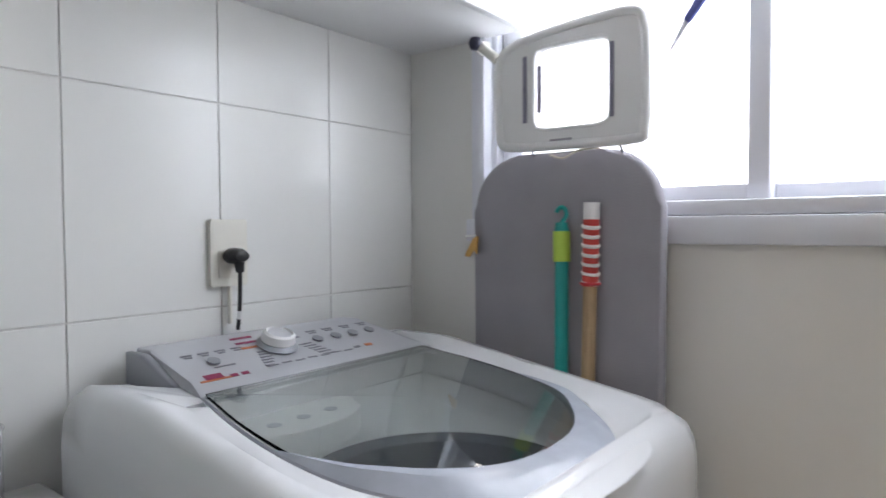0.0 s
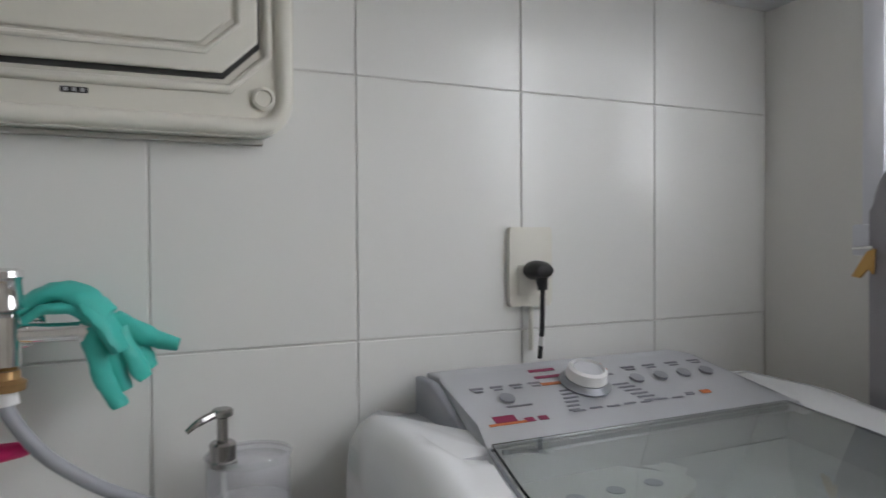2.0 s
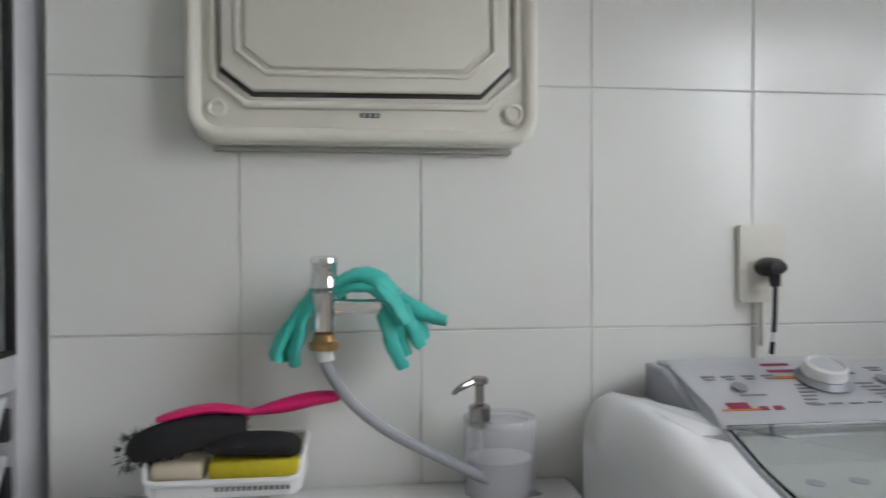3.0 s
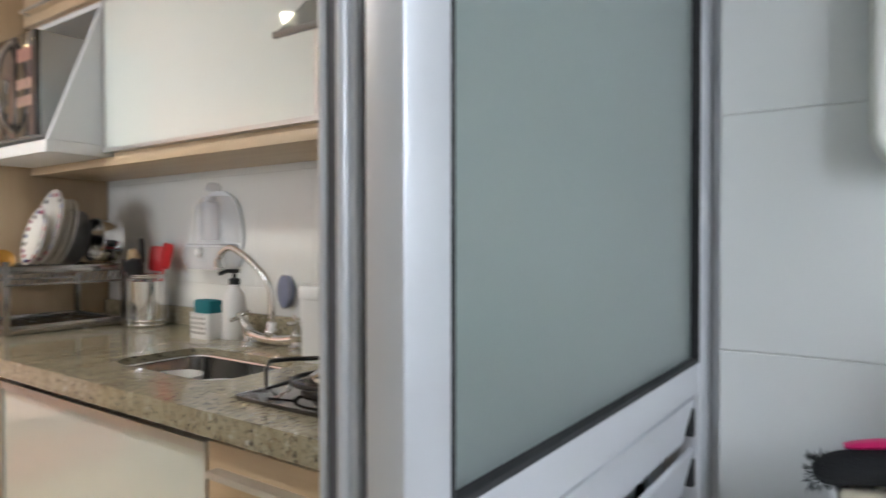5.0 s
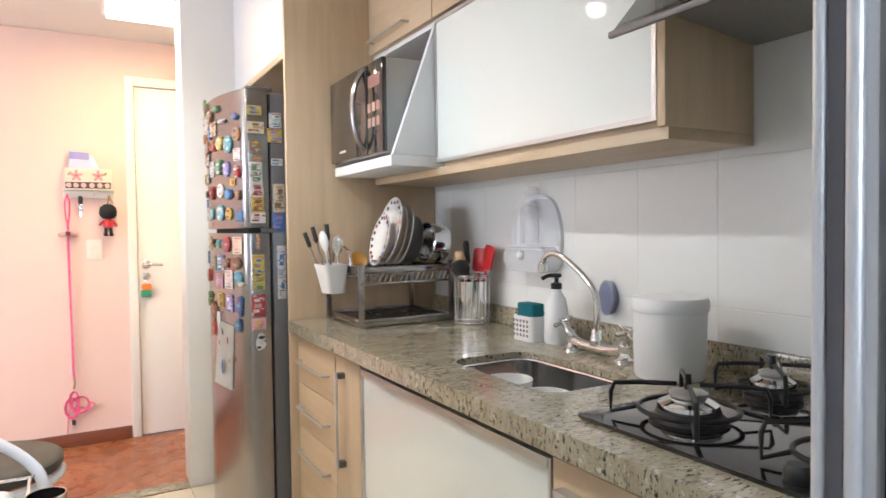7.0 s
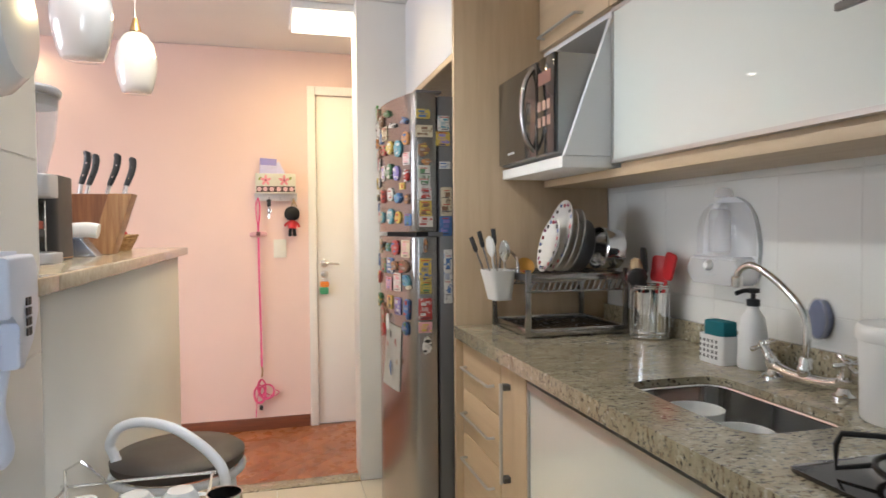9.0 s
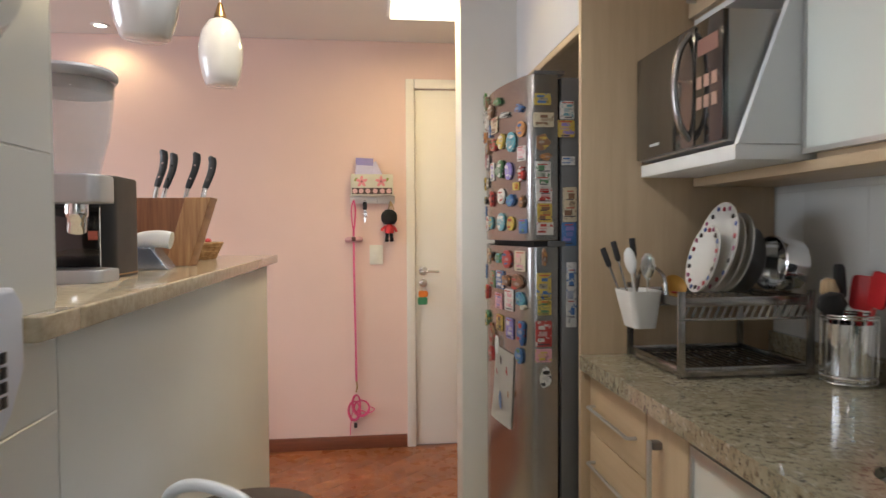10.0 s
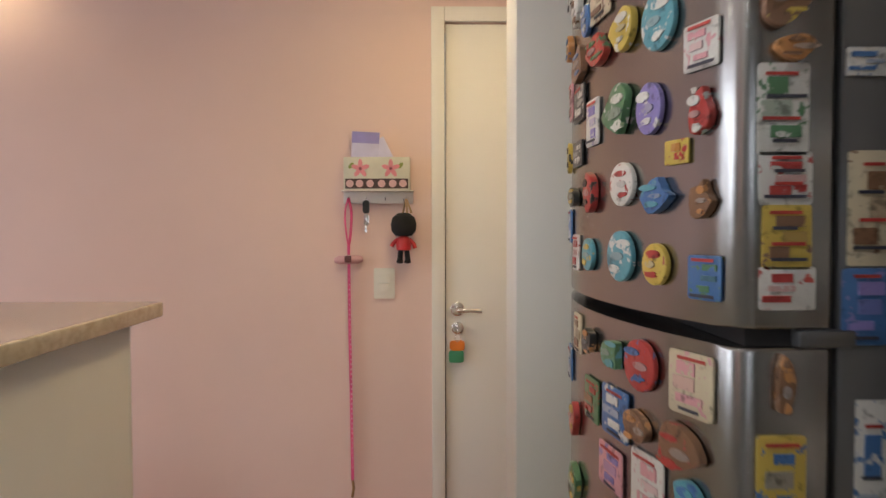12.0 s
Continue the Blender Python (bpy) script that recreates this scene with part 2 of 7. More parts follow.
def mesh_of(name, bm, material):
    me = bpy.data.meshes.new(name)
    bmesh.ops.recalc_face_normals(bm, faces=bm.faces[:])
    bm.to_mesh(me)
    bm.free()
    for mt in (material if isinstance(material, (list, tuple)) else [material]):
        me.materials.append(mt)
    return me


def smooth(me, angle=40):
    for p in me.polygons:
        p.use_smooth = True
    me.set_sharp_from_angle(angle=radians(angle))


def part(name, bm, material, parent=None, label="", flat=False):
    me = mesh_of(name, bm, material)
    if not flat:
        smooth(me)
    ob = new(name, me)
    if parent is not None:
        ob.parent = parent
        if parent.type == 'EMPTY':
            ob.matrix_parent_inverse = Matrix.Translation(-parent.location)
    if label:
        ob["label"] = label
    return ob


def solid(name, bm, material, label, category, kind="", group="", flat=False):
    """A thing that is one mesh."""
    return tagged(part(name, bm, material, flat=flat), label, category, group, kind)


def box(x0, x1, y0, y1, z0, z1, bev=0.0, seg=2, bm=None):
    b = bmesh.new()
    bmesh.ops.create_cube(b, size=1)
    for v in b.verts:
        v.co = Vector(((x0 + x1) / 2 + v.co.x * (x1 - x0), (y0 + y1) / 2 + v.co.y * (y1 - y0), (z0 + z1) / 2 + v.co.z * (z1 - z0)))
    if bev:
        bmesh.ops.bevel(b, geom=b.edges[:], offset=bev, segments=seg, profile=0.5, affect='EDGES')
    return join(bm, b)


def join(bm, b):
    if bm is None:
        return b
    me = bpy.data.meshes.new("tmp")
    b.to_mesh(me)
    b.free()
    bm.from_mesh(me)
    bpy.data.meshes.remove(me)
    return bm


def moved(bm, m):
    bmesh.ops.transform(bm, matrix=m, verts=bm.verts[:])
    return bm


def lathe(profile, n=28, at=(0, 0, 0), bm=None, m=None):
    """A turned shape: (radius, height) from below to above."""
    b = bmesh.new()
    rings = []
    for r, z in profile:
        if r < 1e-5:
            rings.append([b.verts.new((0, 0, z))])
        else:
            rings.append([b.verts.new((r * math.cos(2 * math.pi * k / n), r * math.sin(2 * math.pi * k / n), z)) for k in range(n)])
    for lo, hi in zip(rings, rings[1:]):
        for k in range(n):
            q = [lo[k % len(lo)], lo[(k + 1) % len(lo)], hi[(k + 1) % len(hi)], hi[k % len(hi)]]
            q = list(dict.fromkeys(q))
            if len(q) > 2:
                b.faces.new(q)
    for ring in (rings[0], rings[-1]):
        if len(ring) > 2 and profile[0] != profile[-1]:
            b.faces.new(ring)
    if m is not None:
        moved(b, m)
    moved(b, Matrix.Translation(at))
    return join(bm, b)


def tube(points, r, n=10, bm=None, closed=False, flat=1.0, ends=True):
    """A round bar along points; r may be a list. flat squeezes it in its second direction."""
    pts = [Vector(p) for p in points]
    rs = [float(q) for q in r] if isinstance(r, (list, tuple)) else [float(r)] * len(pts)
    flat = float(flat)
    b = bmesh.new()
    rings, up = [], None
    for i, p in enumerate(pts):
        a = pts[i - 1] if (i or closed) else pts[0]
        c = pts[(i + 1) % len(pts)] if (i < len(pts) - 1 or closed) else pts[-1]
        d = (c - a).normalized()
        if up is None:
            up = d.orthogonal().normalized()
            if abs(d.z) < 0.9:
                up = (Vector((0, 0, 1)) - d * d.z).normalized()
        up = (up - d * up.dot(d)).normalized()
        side = d.cross(up)
        rings.append([b.verts.new(p + rs[i] * (math.cos(2 * math.pi * k / n) * side + flat * math.sin(2 * math.pi * k / n) * up)) for k in range(n)])
    pairs = list(zip(rings, rings[1:])) + ([(rings[-1], rings[0])] if closed else [])
    for lo, hi in pairs:
        for k in range(n):
            b.faces.new((lo[k], lo[(k + 1) % n], hi[(k + 1) % n], hi[k]))
    if ends and not closed:
        b.faces.new(rings[0])
        b.faces.new(rings[-1])
    return join(bm, b)


def curve_pts(ctrl, n=8, closed=False):
    """A smooth line through the control points."""
    c = [Vector(p) for p in ctrl]
    out = []
    m = len(c)
    for i in range(m if closed else m - 1):
        p0 = c[(i - 1) % m] if (closed or i) else c[0]
        p1, p2 = c[i], c[(i + 1) % m]
        p3 = c[(i + 2) % m] if (closed or i + 2 < m) else c[-1]
        for k in range(n):
            t = k / n
            out.append(0.5 * (2 * p1 + (p2 - p0) * t + (2 * p0 - 5 * p1 + 4 * p2 - p3) * t * t + (3 * p1 - p0 - 3 * p2 + p3) * t ** 3))
    if not closed:
        out.append(c[-1])
    return out


def rrect(u0, u1, v0, v1, r, n=6):
    out = []
    for cu, cv, a in ((u1 - r, v1 - r, 0), (u0 + r, v1 - r, 90), (u0 + r, v0 + r, 180), (u1 - r, v0 + r, 270)):
        for k in range(n + 1):
            t = radians(a + 90 * k / n)
            out.append((cu + r * math.cos(t), cv + r * math.sin(t)))
    return out


def slab(outline, axis, a0, a1, bev=0.0, bm=None, hole=None):
    """A plate of that outline (u, v), thick from a0 to a1 along the axis: x takes (y, z), y takes (x, z), z takes (x, y)."""
    def at(u, v, a):
        return {"x": (a, u, v), "y": (u, a, v), "z": (u, v, a)}[axis]
    b = bmesh.new()
    lo = [b.verts.new(at(u, v, a0)) for u, v in outline]
    hi = [b.verts.new(at(u, v, a1)) for u, v in outline]
    k = len(outline)
    for i in range(k):
        b.faces.new((lo[i], lo[(i + 1) % k], hi[(i + 1) % k], hi[i]))
    if hole is None:
        b.faces.new(lo)
        top = b.faces.new(hi)
        if bev:
            rim = [e for e in b.edges if (e.verts[0] in hi and e.verts[1] in hi) or (e.verts[0] in lo and e.verts[1] in lo)]
            bmesh.ops.bevel(b, geom=rim, offset=bev, segments=3, profile=0.5, affect='EDGES')
    else:
        hl = [b.verts.new(at(u, v, a0)) for u, v in hole]
        hh = [b.verts.new(at(u, v, a1)) for u, v in hole]
        for i in range(k):
            j = (i + 1) % k
            b.faces.new((hl[i], hl[j], hh[j], hh[i]))
            b.faces.new((lo[i], lo[j], hl[j], hl[i]))
            b.faces.new((hi[i], hi[j], hh[j], hh[i]))
    return join(bm, b)


TILE_MESHES = {}


def piece(name, parent, sx, sy, sz, at, material, bev=0.0012):
    """One tile or plank: its mesh is shared by all of the same size."""
    key = (name, round(sx, 4), round(sy, 4), round(sz, 4), material.name)
    if key not in TILE_MESHES:
        me = mesh_of(name, box(-sx / 2, sx / 2, -sy / 2, sy / 2, -sz / 2, sz / 2, bev, 1), material)
        TILE_MESHES[key] = me
    ob = new(name, TILE_MESHES[key])
    ob.parent = parent
    ob.location = at
    return ob


TW, TH = 0.25, 0.35


def tile_wall(parent, axis, plane, u0, u1, z0, z1, uo, zo, out, skip=None, gap=0.0019):
    """Glazed tiles on a wall; out is +1 or -1, the way they face."""
    thick = 0.006
    i = math.floor((u0 - uo) / TW)
    while uo + i * TW < u1 - 0.004:
        a, b = max(u0, uo + i * TW), min(u1, uo + (i + 1) * TW)
        j = math.floor((z0 - zo) / TH)
        while zo + j * TH < z1 - 0.004:
            c, d = max(z0, zo + j * TH), min(z1, zo + (j + 1) * TH)
            if b - a > 0.01 and d - c > 0.01 and not (skip and skip(a, b, c, d)):
                w, h = b - a - gap, d - c - gap
                if axis == "x":
                    piece("tile", parent, thick, w, h, (plane - out * thick / 2, (a + b) / 2, (c + d) / 2), M_TILE)
                else:
                    piece("tile", parent, w, thick, h, ((a + b) / 2, plane - out * thick / 2, (c + d) / 2), M_TILE)
            j += 1
        i += 1


# ---- structure ----
CEIL = 2.37
KW = 1.26            # face of the kitchen's tiled wall
LW = 1.00            # face of the laundry's tiled wall
FX0, FX1 = 0.267, 1.030   # the door leaf's edges
DOORY = 0.27         # sliding door between laundry and kitchen
NORTH = 4.40
ZJ = 1.015           # height of one horizontal tile joint


def structure(name, bm, material, label, category="wall"):
    return solid(name, bm, material, label, category, "structure")


wall_laundry = structure("wall_east_laundry", box(LW + 0.0026, 1.42, -1.405, 0.2385, 0, CEIL), M_GROUT, "laundry wall clad in glossy white tiles with grey joints")
wall_kitchen = structure("wall_east_kitchen", box(KW + 0.0010, 1.42, 0.334, 3.396, 0, CEIL), M_GROUT, "kitchen wall clad in glossy white tiles behind the worktop")
b = box(-0.90, 0.82, -1.405, -1.265, 0, 1.12)
box(-0.90, 0.82, -1.405, -1.265, 2.12, CEIL, bm=b)
box(0.82, 1.003, -1.405, -1.265, 0, CEIL, bm=b)
box(-0.90, -0.62, -1.405, -1.265, 1.12, 2.12, bm=b)
structure("wall_south", b, M_PAINT, "white painted laundry wall with the window opening")
structure("wall_west_laundry", box(-1.02, -0.90, -1.405, 0.33, 0, CEIL), M_PAINT, "plain white painted laundry wall")
b = box(-0.90, -0.45, 0.25, 0.33, 0, CEIL)
box(-0.45, 1.42, 0.2395, 0.33, 2.12, CEIL, bm=b)
box(FX1 + 0.029, 1.42, 0.2395, 0.33, 0, 2.12, bm=b)
structure("wall_partition", b, M_PAINT, "white partition with the sliding door opening")
wall_west = structure("wall_west_kitchen", box(-0.60, -0.4416, 0.334, 1.557, 0, CEIL), M_GROUT, "tiled kitchen wall with an intercom on it")
structure("wall_bar", box(-0.60, -0.4402, 1.56, 3.36, 0, 1.1385, 0.002), M_PAINT, "plain cream painted half-height wall carrying the granite bar top")
structure("wall_end_cap", box(-0.60, -0.4405, 1.5575, 1.5597, 1.18, CEIL), M_PAINT, "plain painted end of the tiled wall")
structure("wall_end_cap", box(-0.60, -0.4405, 3.3605, 3.366, 0, 1.1385), M_PAINT, "plain painted end of the half-height wall")
b = box(-3.6, 0.25, NORTH, NORTH + 0.14, 0, CEIL)
box(1.05, 1.56, NORTH, NORTH + 0.14, 0, CEIL, bm=b)
box(0.25, 1.05, NORTH, NORTH + 0.14, 2.10, CEIL, bm=b)
structure("wall_north", b, M_PINK, "blush painted entrance wall with a white door")
structure("pillar", box(0.385, 1.42, 3.40, 3.58, 0, CEIL, 0.004), M_PAINT, "white painted pillar beside the fridge", "pillar")
structure("wall_east_hall", box(1.42, 1.56, 0.33, NORTH, 0, CEIL), M_PINK, "plain blush wall closing the entrance hall")
bw = box(-3.74, -3.6, 0.25, 1.2, 0, CEIL)
box(-3.74, -3.6, 3.4, NORTH + 0.14, 0, CEIL, bm=bw)
box(-3.74, -3.6, 1.2, 3.4, 0, 0.9, bm=bw)
box(-3.74, -3.6, 1.2, 3.4, 2.2, CEIL, bm=bw)
structure("wall_west_living", bw, M_PINK, "plain blush wall closing the living room")
structure("wall_south_living", box(-3.6, -0.603, 0.25, 0.33, 0, CEIL), M_PINK, "plain blush wall closing the living room")
structure("ceiling", box(-3.74, 1.56, -1.405, NORTH + 0.14, CEIL + 0.002, CEIL + 0.12), M_CEIL, "flat white painted ceiling", "ceiling")
floor_k = structure("floor_kitchen", box(-1.0, 1.42, -1.405, 3.40, -0.12, -0.006), M_GROUT, "kitchen floor of cream ceramic tiles", "floor")
floor_h = structure("floor_hall", box(-3.74, 1.56, 0.20, NORTH + 0.14, -0.14, -0.012), M_BASE, "hall floor of red-brown wooden planks", "floor")
structure("threshold", box(-0.60, 0.385, 3.402, 3.50, -0.01, 0.004, 0.002), M_GRANITE, "speckled granite threshold strip between tiles and planks", "threshold")
structure("baseboard", box(-3.6, 0.195, NORTH - 0.016, NORTH - 0.0005, 0.0, 0.075, 0.003), M_BASE, "red-brown wooden skirting along the entrance wall", "baseboard")

# ---- sliding door between laundry and kitchen ----


def door_leaf(name, x0, x1, y, label, stile):
    d = tagged(thing(name, ((x0 + x1) / 2, y, 0.0)), label, "door", kind="structure")
    part("stile", box(x0, x0 + stile, y - 0.016, y + 0.016, 0.012, 2.09, 0.003), M_ALU, d)
    part("stile", box(x1 - 0.072, x1, y - 0.016, y + 0.016, 0.012, 2.09, 0.003), M_ALU, d)
    part("rail", box(x0 + stile, x1 - 0.072, y - 0.014, y + 0.014, 2.02, 2.088, 0.003), M_ALU, d)
    part("rail", box(x0 + stile, x1 - 0.072, y - 0.014, y + 0.014, 0.955, 1.0, 0.003), M_ALU, d)
    part("rail", box(x0 + stile, x1 - 0.072, y - 0.014, y + 0.014, 0.012, 0.09, 0.003), M_ALU, d)
    part("pane", box(x0 + stile + 0.004, x1 - 0.076, y - 0.003, y + 0.003, 1.004, 2.016), M_FROST, d, "grey-green frosted glass pane")
    for sx in (x0 + stile + 0.003, x1 - 0.0745):
        part("gasket", box(sx - 0.003, sx + 0.003, y - 0.0145, y + 0.0145, 1.0, 2.02), M_RUBBER, d)
    part("gasket", box(x0 + stile, x1 - 0.072, y - 0.0145, y + 0.0145, 1.0, 1.006), M_RUBBER, d)
    k = 0
    z = 0.953
    while z > 0.12:
        s = box(x0 + stile + 0.002, x1 - 0.088, -0.004, 0.004, -0.036, 0.036, 0.0015, 1)
        moved(s, Matrix.Translation((0, y, z - 0.037)) @ Matrix.Rotation(radians(14), 4, 'X'))
        part("slat", s, M_ALU, d)
        part("slot", box(x1 - 0.086, x1 - 0.075, y - 0.010, y + 0.010, z - 0.062, z - 0.02, 0.003), M_RUBBER, d)
        z -= 0.074
    return d


door_leaf("door_1", 0.267, FX1, DOORY, "aluminium sliding door leaf with frosted glass above louvres", 0.050)
door_leaf("door_2", 0.271, 0.93, DOORY + 0.042, "aluminium sliding door leaf pushed open behind the other", 0.045)
sg = thing("door_seal", (0.29, DOORY + 0.021, 0.0), "black filler for the shaded gap between the sliding door leaves, with aluminium ridges", "seal", kind="structure")
# black strip standing in for the dark gap between the two leaves
part("brush", box(0.277, 0.300, DOORY + 0.0165, DOORY + 0.0255, 0.02, 2.085), M_RUBBER, sg)
part("ridge", tube([(0.2695, DOORY + 0.036, 0.02), (0.2695, DOORY + 0.036, 2.085)], 0.0045, 10), M_ALU, sg)
part("ridge", tube([(0.2695, DOORY + 0.0535, 0.02), (0.2695, DOORY + 0.0535, 2.085)], 0.0035, 10), M_ALU, sg)
part("groove", box(0.2685, 0.2708, DOORY + 0.041, DOORY + 0.049, 0.02, 2.085), paint(0.12, 0.12, 0.14), sg)
df = thing("door_frame", (0.25, DOORY, 0), "silver aluminium frame round the sliding door", "door frame", kind="structure")
part("jamb", box(FX1 + 0.001, FX1 + 0.028, DOORY - 0.03, DOORY + 0.056, 0.004, 2.117, 0.002), M_ALU, df)
part("jamb", box(-0.449, -0.42, DOORY - 0.03, DOORY + 0.056, 0.004, 2.117, 0.002), M_ALU, df)
part("head", box(-0.419, FX1, DOORY - 0.03, DOORY + 0.056, 2.092, 2.118, 0.002), M_ALU, df)
part("track", box(-0.419, FX1, DOORY - 0.03, DOORY + 0.056, -0.004, 0.010, 0.002), M_ALU, df)

# ---- laundry window ----
w = thing("window_1", (0.1, -1.33, 1.12), "white lacquered sliding window with two bright panes", "window", kind="structure")
WX0, WX1, WZ0, WZ1 = -0.62, 0.82, 1.122, 2.12
for fx0, fx1 in ((WX1 - 0.034, WX1 - 0.001), (WX0 + 0.001, WX0 + 0.034)):
    part("window_frame", box(fx0, fx1, -1.395, -1.250, WZ0, WZ1, 0.003), M_ALUW, w)
for gx0, gx1, gy in ((WX1 - 0.048, WX1 - 0.0345, -1.278), (WX1 - 0.064, WX1 - 0.0485, -1.302)):
    part("guide_rib", box(gx0, gx1, gy - 0.05, gy, WZ0 + 0.074, WZ1 - 0.046, 0.002), M_ALUW, w)
part("window_frame", box(WX0 + 0.034, WX1 - 0.034, -1.395, -1.250, WZ1 - 0.045, WZ1 - 0.001, 0.003), M_ALUW, w)
part("window_sill", box(WX0 - 0.02, WX1 + 0.012, -1.395, -1.246, WZ0 - 0.002, WZ0 + 0.046, 0.004), M_ALUW, w)
part("track_rail", box(WX0 + 0.034, WX1 - 0.034, -1.39, -1.255, WZ0 + 0.047, WZ0 + 0.073, 0.004), M_ALUW, w)
for sx0, sx1, sy in ((WX0 + 0.047, 0.281, -1.355), (0.245, WX1 - 0.066, -1.308)):
    sash = part("sash", box(sx0, sx0 + 0.036, sy - 0.018, sy + 0.018, WZ0 + 0.074, WZ1 - 0.048, 0.003), M_ALUW, w)
    part("stile", box(sx1 - 0.036, sx1, sy - 0.018, sy + 0.018, WZ0 + 0.074, WZ1 - 0.048, 0.003), M_ALUW, sash)
    part("rail", box(sx0 + 0.036, sx1 - 0.036, sy - 0.018, sy + 0.018, WZ0 + 0.074, WZ0 + 0.100, 0.003), M_ALUW, sash)
    part("rail", box(sx0 + 0.036, sx1 - 0.036, sy - 0.018, sy + 0.018, WZ1 - 0.078, WZ1 - 0.048, 0.003), M_ALUW, sash)
    pane = part("pane", box(sx0 + 0.034, sx1 - 0.034, sy - 0.002, sy + 0.002, WZ0 + 0.098, WZ1 - 0.076), M_GLASS, sash)
    pane.visible_shadow = False
tagged(part("backdrop", box(-60, 60, -60.4, -60, -20, 40), glow("overcast_haze", (0.95, 0.97, 1.0), 5.0)), "plain bright overcast sky outside the window", "sky", kind="structure")

# ---- entrance door ----
d = thing("door_3", (0.65, NORTH, 0), "closed white painted entrance door", "door", kind="structure")
part("leaf", box(0.253, 1.047, NORTH + 0.004, NORTH + 0.044, 0.004, 2.097, 0.003), M_DOOR, d)
part("frame_post", box(0.200, 0.2495, NORTH - 0.018, NORTH - 0.0005, 0, 2.155, 0.004), M_DOOR, d)
part("frame_post", box(1.0505, 1.10, NORTH - 0.018, NORTH - 0.0005, 0, 2.155, 0.004), M_DOOR, d)
part("frame_head", box(0.2497, 1.0503, NORTH - 0.018, NORTH - 0.0005, 2.1005, 2.155, 0.004), M_DOOR, d)
h = part("handle", lathe([(0, 0), (0.026, 0), (0.026, 0.006), (0.022, 0.009), (0.0, 0.009)], 24, m=Matrix.Rotation(radians(90), 4, 'X'), at=(0.296, NORTH + 0.004, 1.037)), M_CHROME, d, "satin chrome lever handle")
part("lever", tube(curve_pts([(0.296, NORTH - 0.004, 1.037), (0.296, NORTH - 0.04, 1.037), (0.312, NORTH - 0.05, 1.037), (0.34, NORTH - 0.05, 1.037), (0.384, NORTH - 0.05, 1.034)], 6), 0.0085, 10), M_CHROME, h)
part("lock", lathe([(0, 0), (0.023, 0), (0.023, 0.006), (0.019, 0.009), (0.008, 0.009), (0.008, 0.013), (0.0, 0.013)], 24, m=Matrix.Rotation(radians(90), 4, 'X'), at=(0.296, NORTH + 0.004, 0.966)), M_CHROME, d)
k = thing("key_fob", (0.292, NORTH - 0.02, 0.85), "orange and green key fob hanging from the door lock", "key fob")
part("key", box(0.294, 0.298, NORTH - 0.035, NORTH - 0.008, 0.945, 0.968, 0.001), M_CHROME, k)
part("ring", tube([(0.296 + 0.011 * math.cos(a), NORTH - 0.03, 0.934 + 0.014 * math.sin(a)) for a in np.linspace(0, 6.1, 14)], 0.0012, 6, closed=True), M_CHROME, k)
part("fob", slab(rrect(0.266, 0.322, 0.885, 0.922, 0.012), "y", NORTH - 0.03, NORTH - 0.018, 0.003), paint(0.75, 0.22, 0.03), k, "orange top of the fob")
part("fob", slab(rrect(0.263, 0.318, 0.84, 0.884, 0.008), "y", NORTH - 0.03, NORTH - 0.018, 0.003), paint(0.06, 0.28, 0.14), k, "green lower half of the fob")

# ---- ceiling lights ----
cl = thing("ceiling_light", (0.26, 3.67, 2.33), "flush rectangular ceiling light glowing warm white", "ceiling light")
part("frame", box(0.08, 0.44, 3.48, 3.86, 2.335, 2.371, 0.006), M_WHITE, cl)
part("diffuser", box(0.095, 0.425, 3.495, 3.845, 2.318, 2.3345, 0.006), M_LAMPG, cl, "glowing opal diffuser")
for sx, sy in ((-1.42, 4.24), (-0.30, 1.20), (-0.30, 1.90), (-0.33, 2.65), (-1.6, 2.6)):
    s = thing("downlight", (sx, sy, 2.365), "small round recessed ceiling spot glowing warm white", "downlight", "recessed spots")
    part("rim", lathe([(0.030, 2.366), (0.045, 2.364), (0.047, 2.372), (0.030, 2.372), (0.030, 2.366)], 24, at=(sx, sy, 0)), M_WHITE, s)
    part("lens", lathe([(0.0, 2.3685), (0.029, 2.3685), (0.029, 2.372), (0.0, 2.372)], 20, at=(sx, sy, 0)), M_SPOTG, s)

# ---- kitchen: worktop, units ----
WT = 0.891
wt = thing("worktop", (0.94, 1.4, 0.845), "beige and black speckled granite worktop with a sink cut-out", "worktop")
part("top", slab(rrect(0.622, KW - 0.001, 0.345, 2.522, 0.004, 6), "z", 0.847, WT, hole=rrect(0.758, 1.008, 1.150, 1.560, 0.06, 6)), M_GRANITE, wt)
part("upstand", box(KW - 0.0215, KW - 0.001, 0.345, 2.522, WT + 0.0005, 0.953, 0.003), M_GRANITE, wt)


def bow_handle(a, b2, out, parent, r=0.005):
    """A slim metal bar handle standing off a front by two feet."""
    a, b2, out = Vector(a), Vector(b2), Vector(out)
    d = (b2 - a).normalized() * 0.012
    h = part("handle", tube([a, a + out * 0.8, a + out + d * 0.4, a + out + d, b2 + out - d, b2 + out - d * 0.4, b2 + out * 0.8, b2], r, 8), M_SATIN, parent, "slim brushed steel bar handle")
    return h


def carcass(name, y0, y1, label, z1=0.842):
    u = thing(name, (0.95, (y0 + y1) / 2, 0.0), label, "kitchen cabinet")
    part("body", box(0.676, KW - 0.006, y0 + 0.001, y1 - 0.001, 0.10, z1, 0.001), M_WOOD, u)
    part("plinth", box(0.72, KW - 0.006, y0 + 0.001, y1 - 0.001, 0.0, 0.098), M_STEELD, u)
    return u


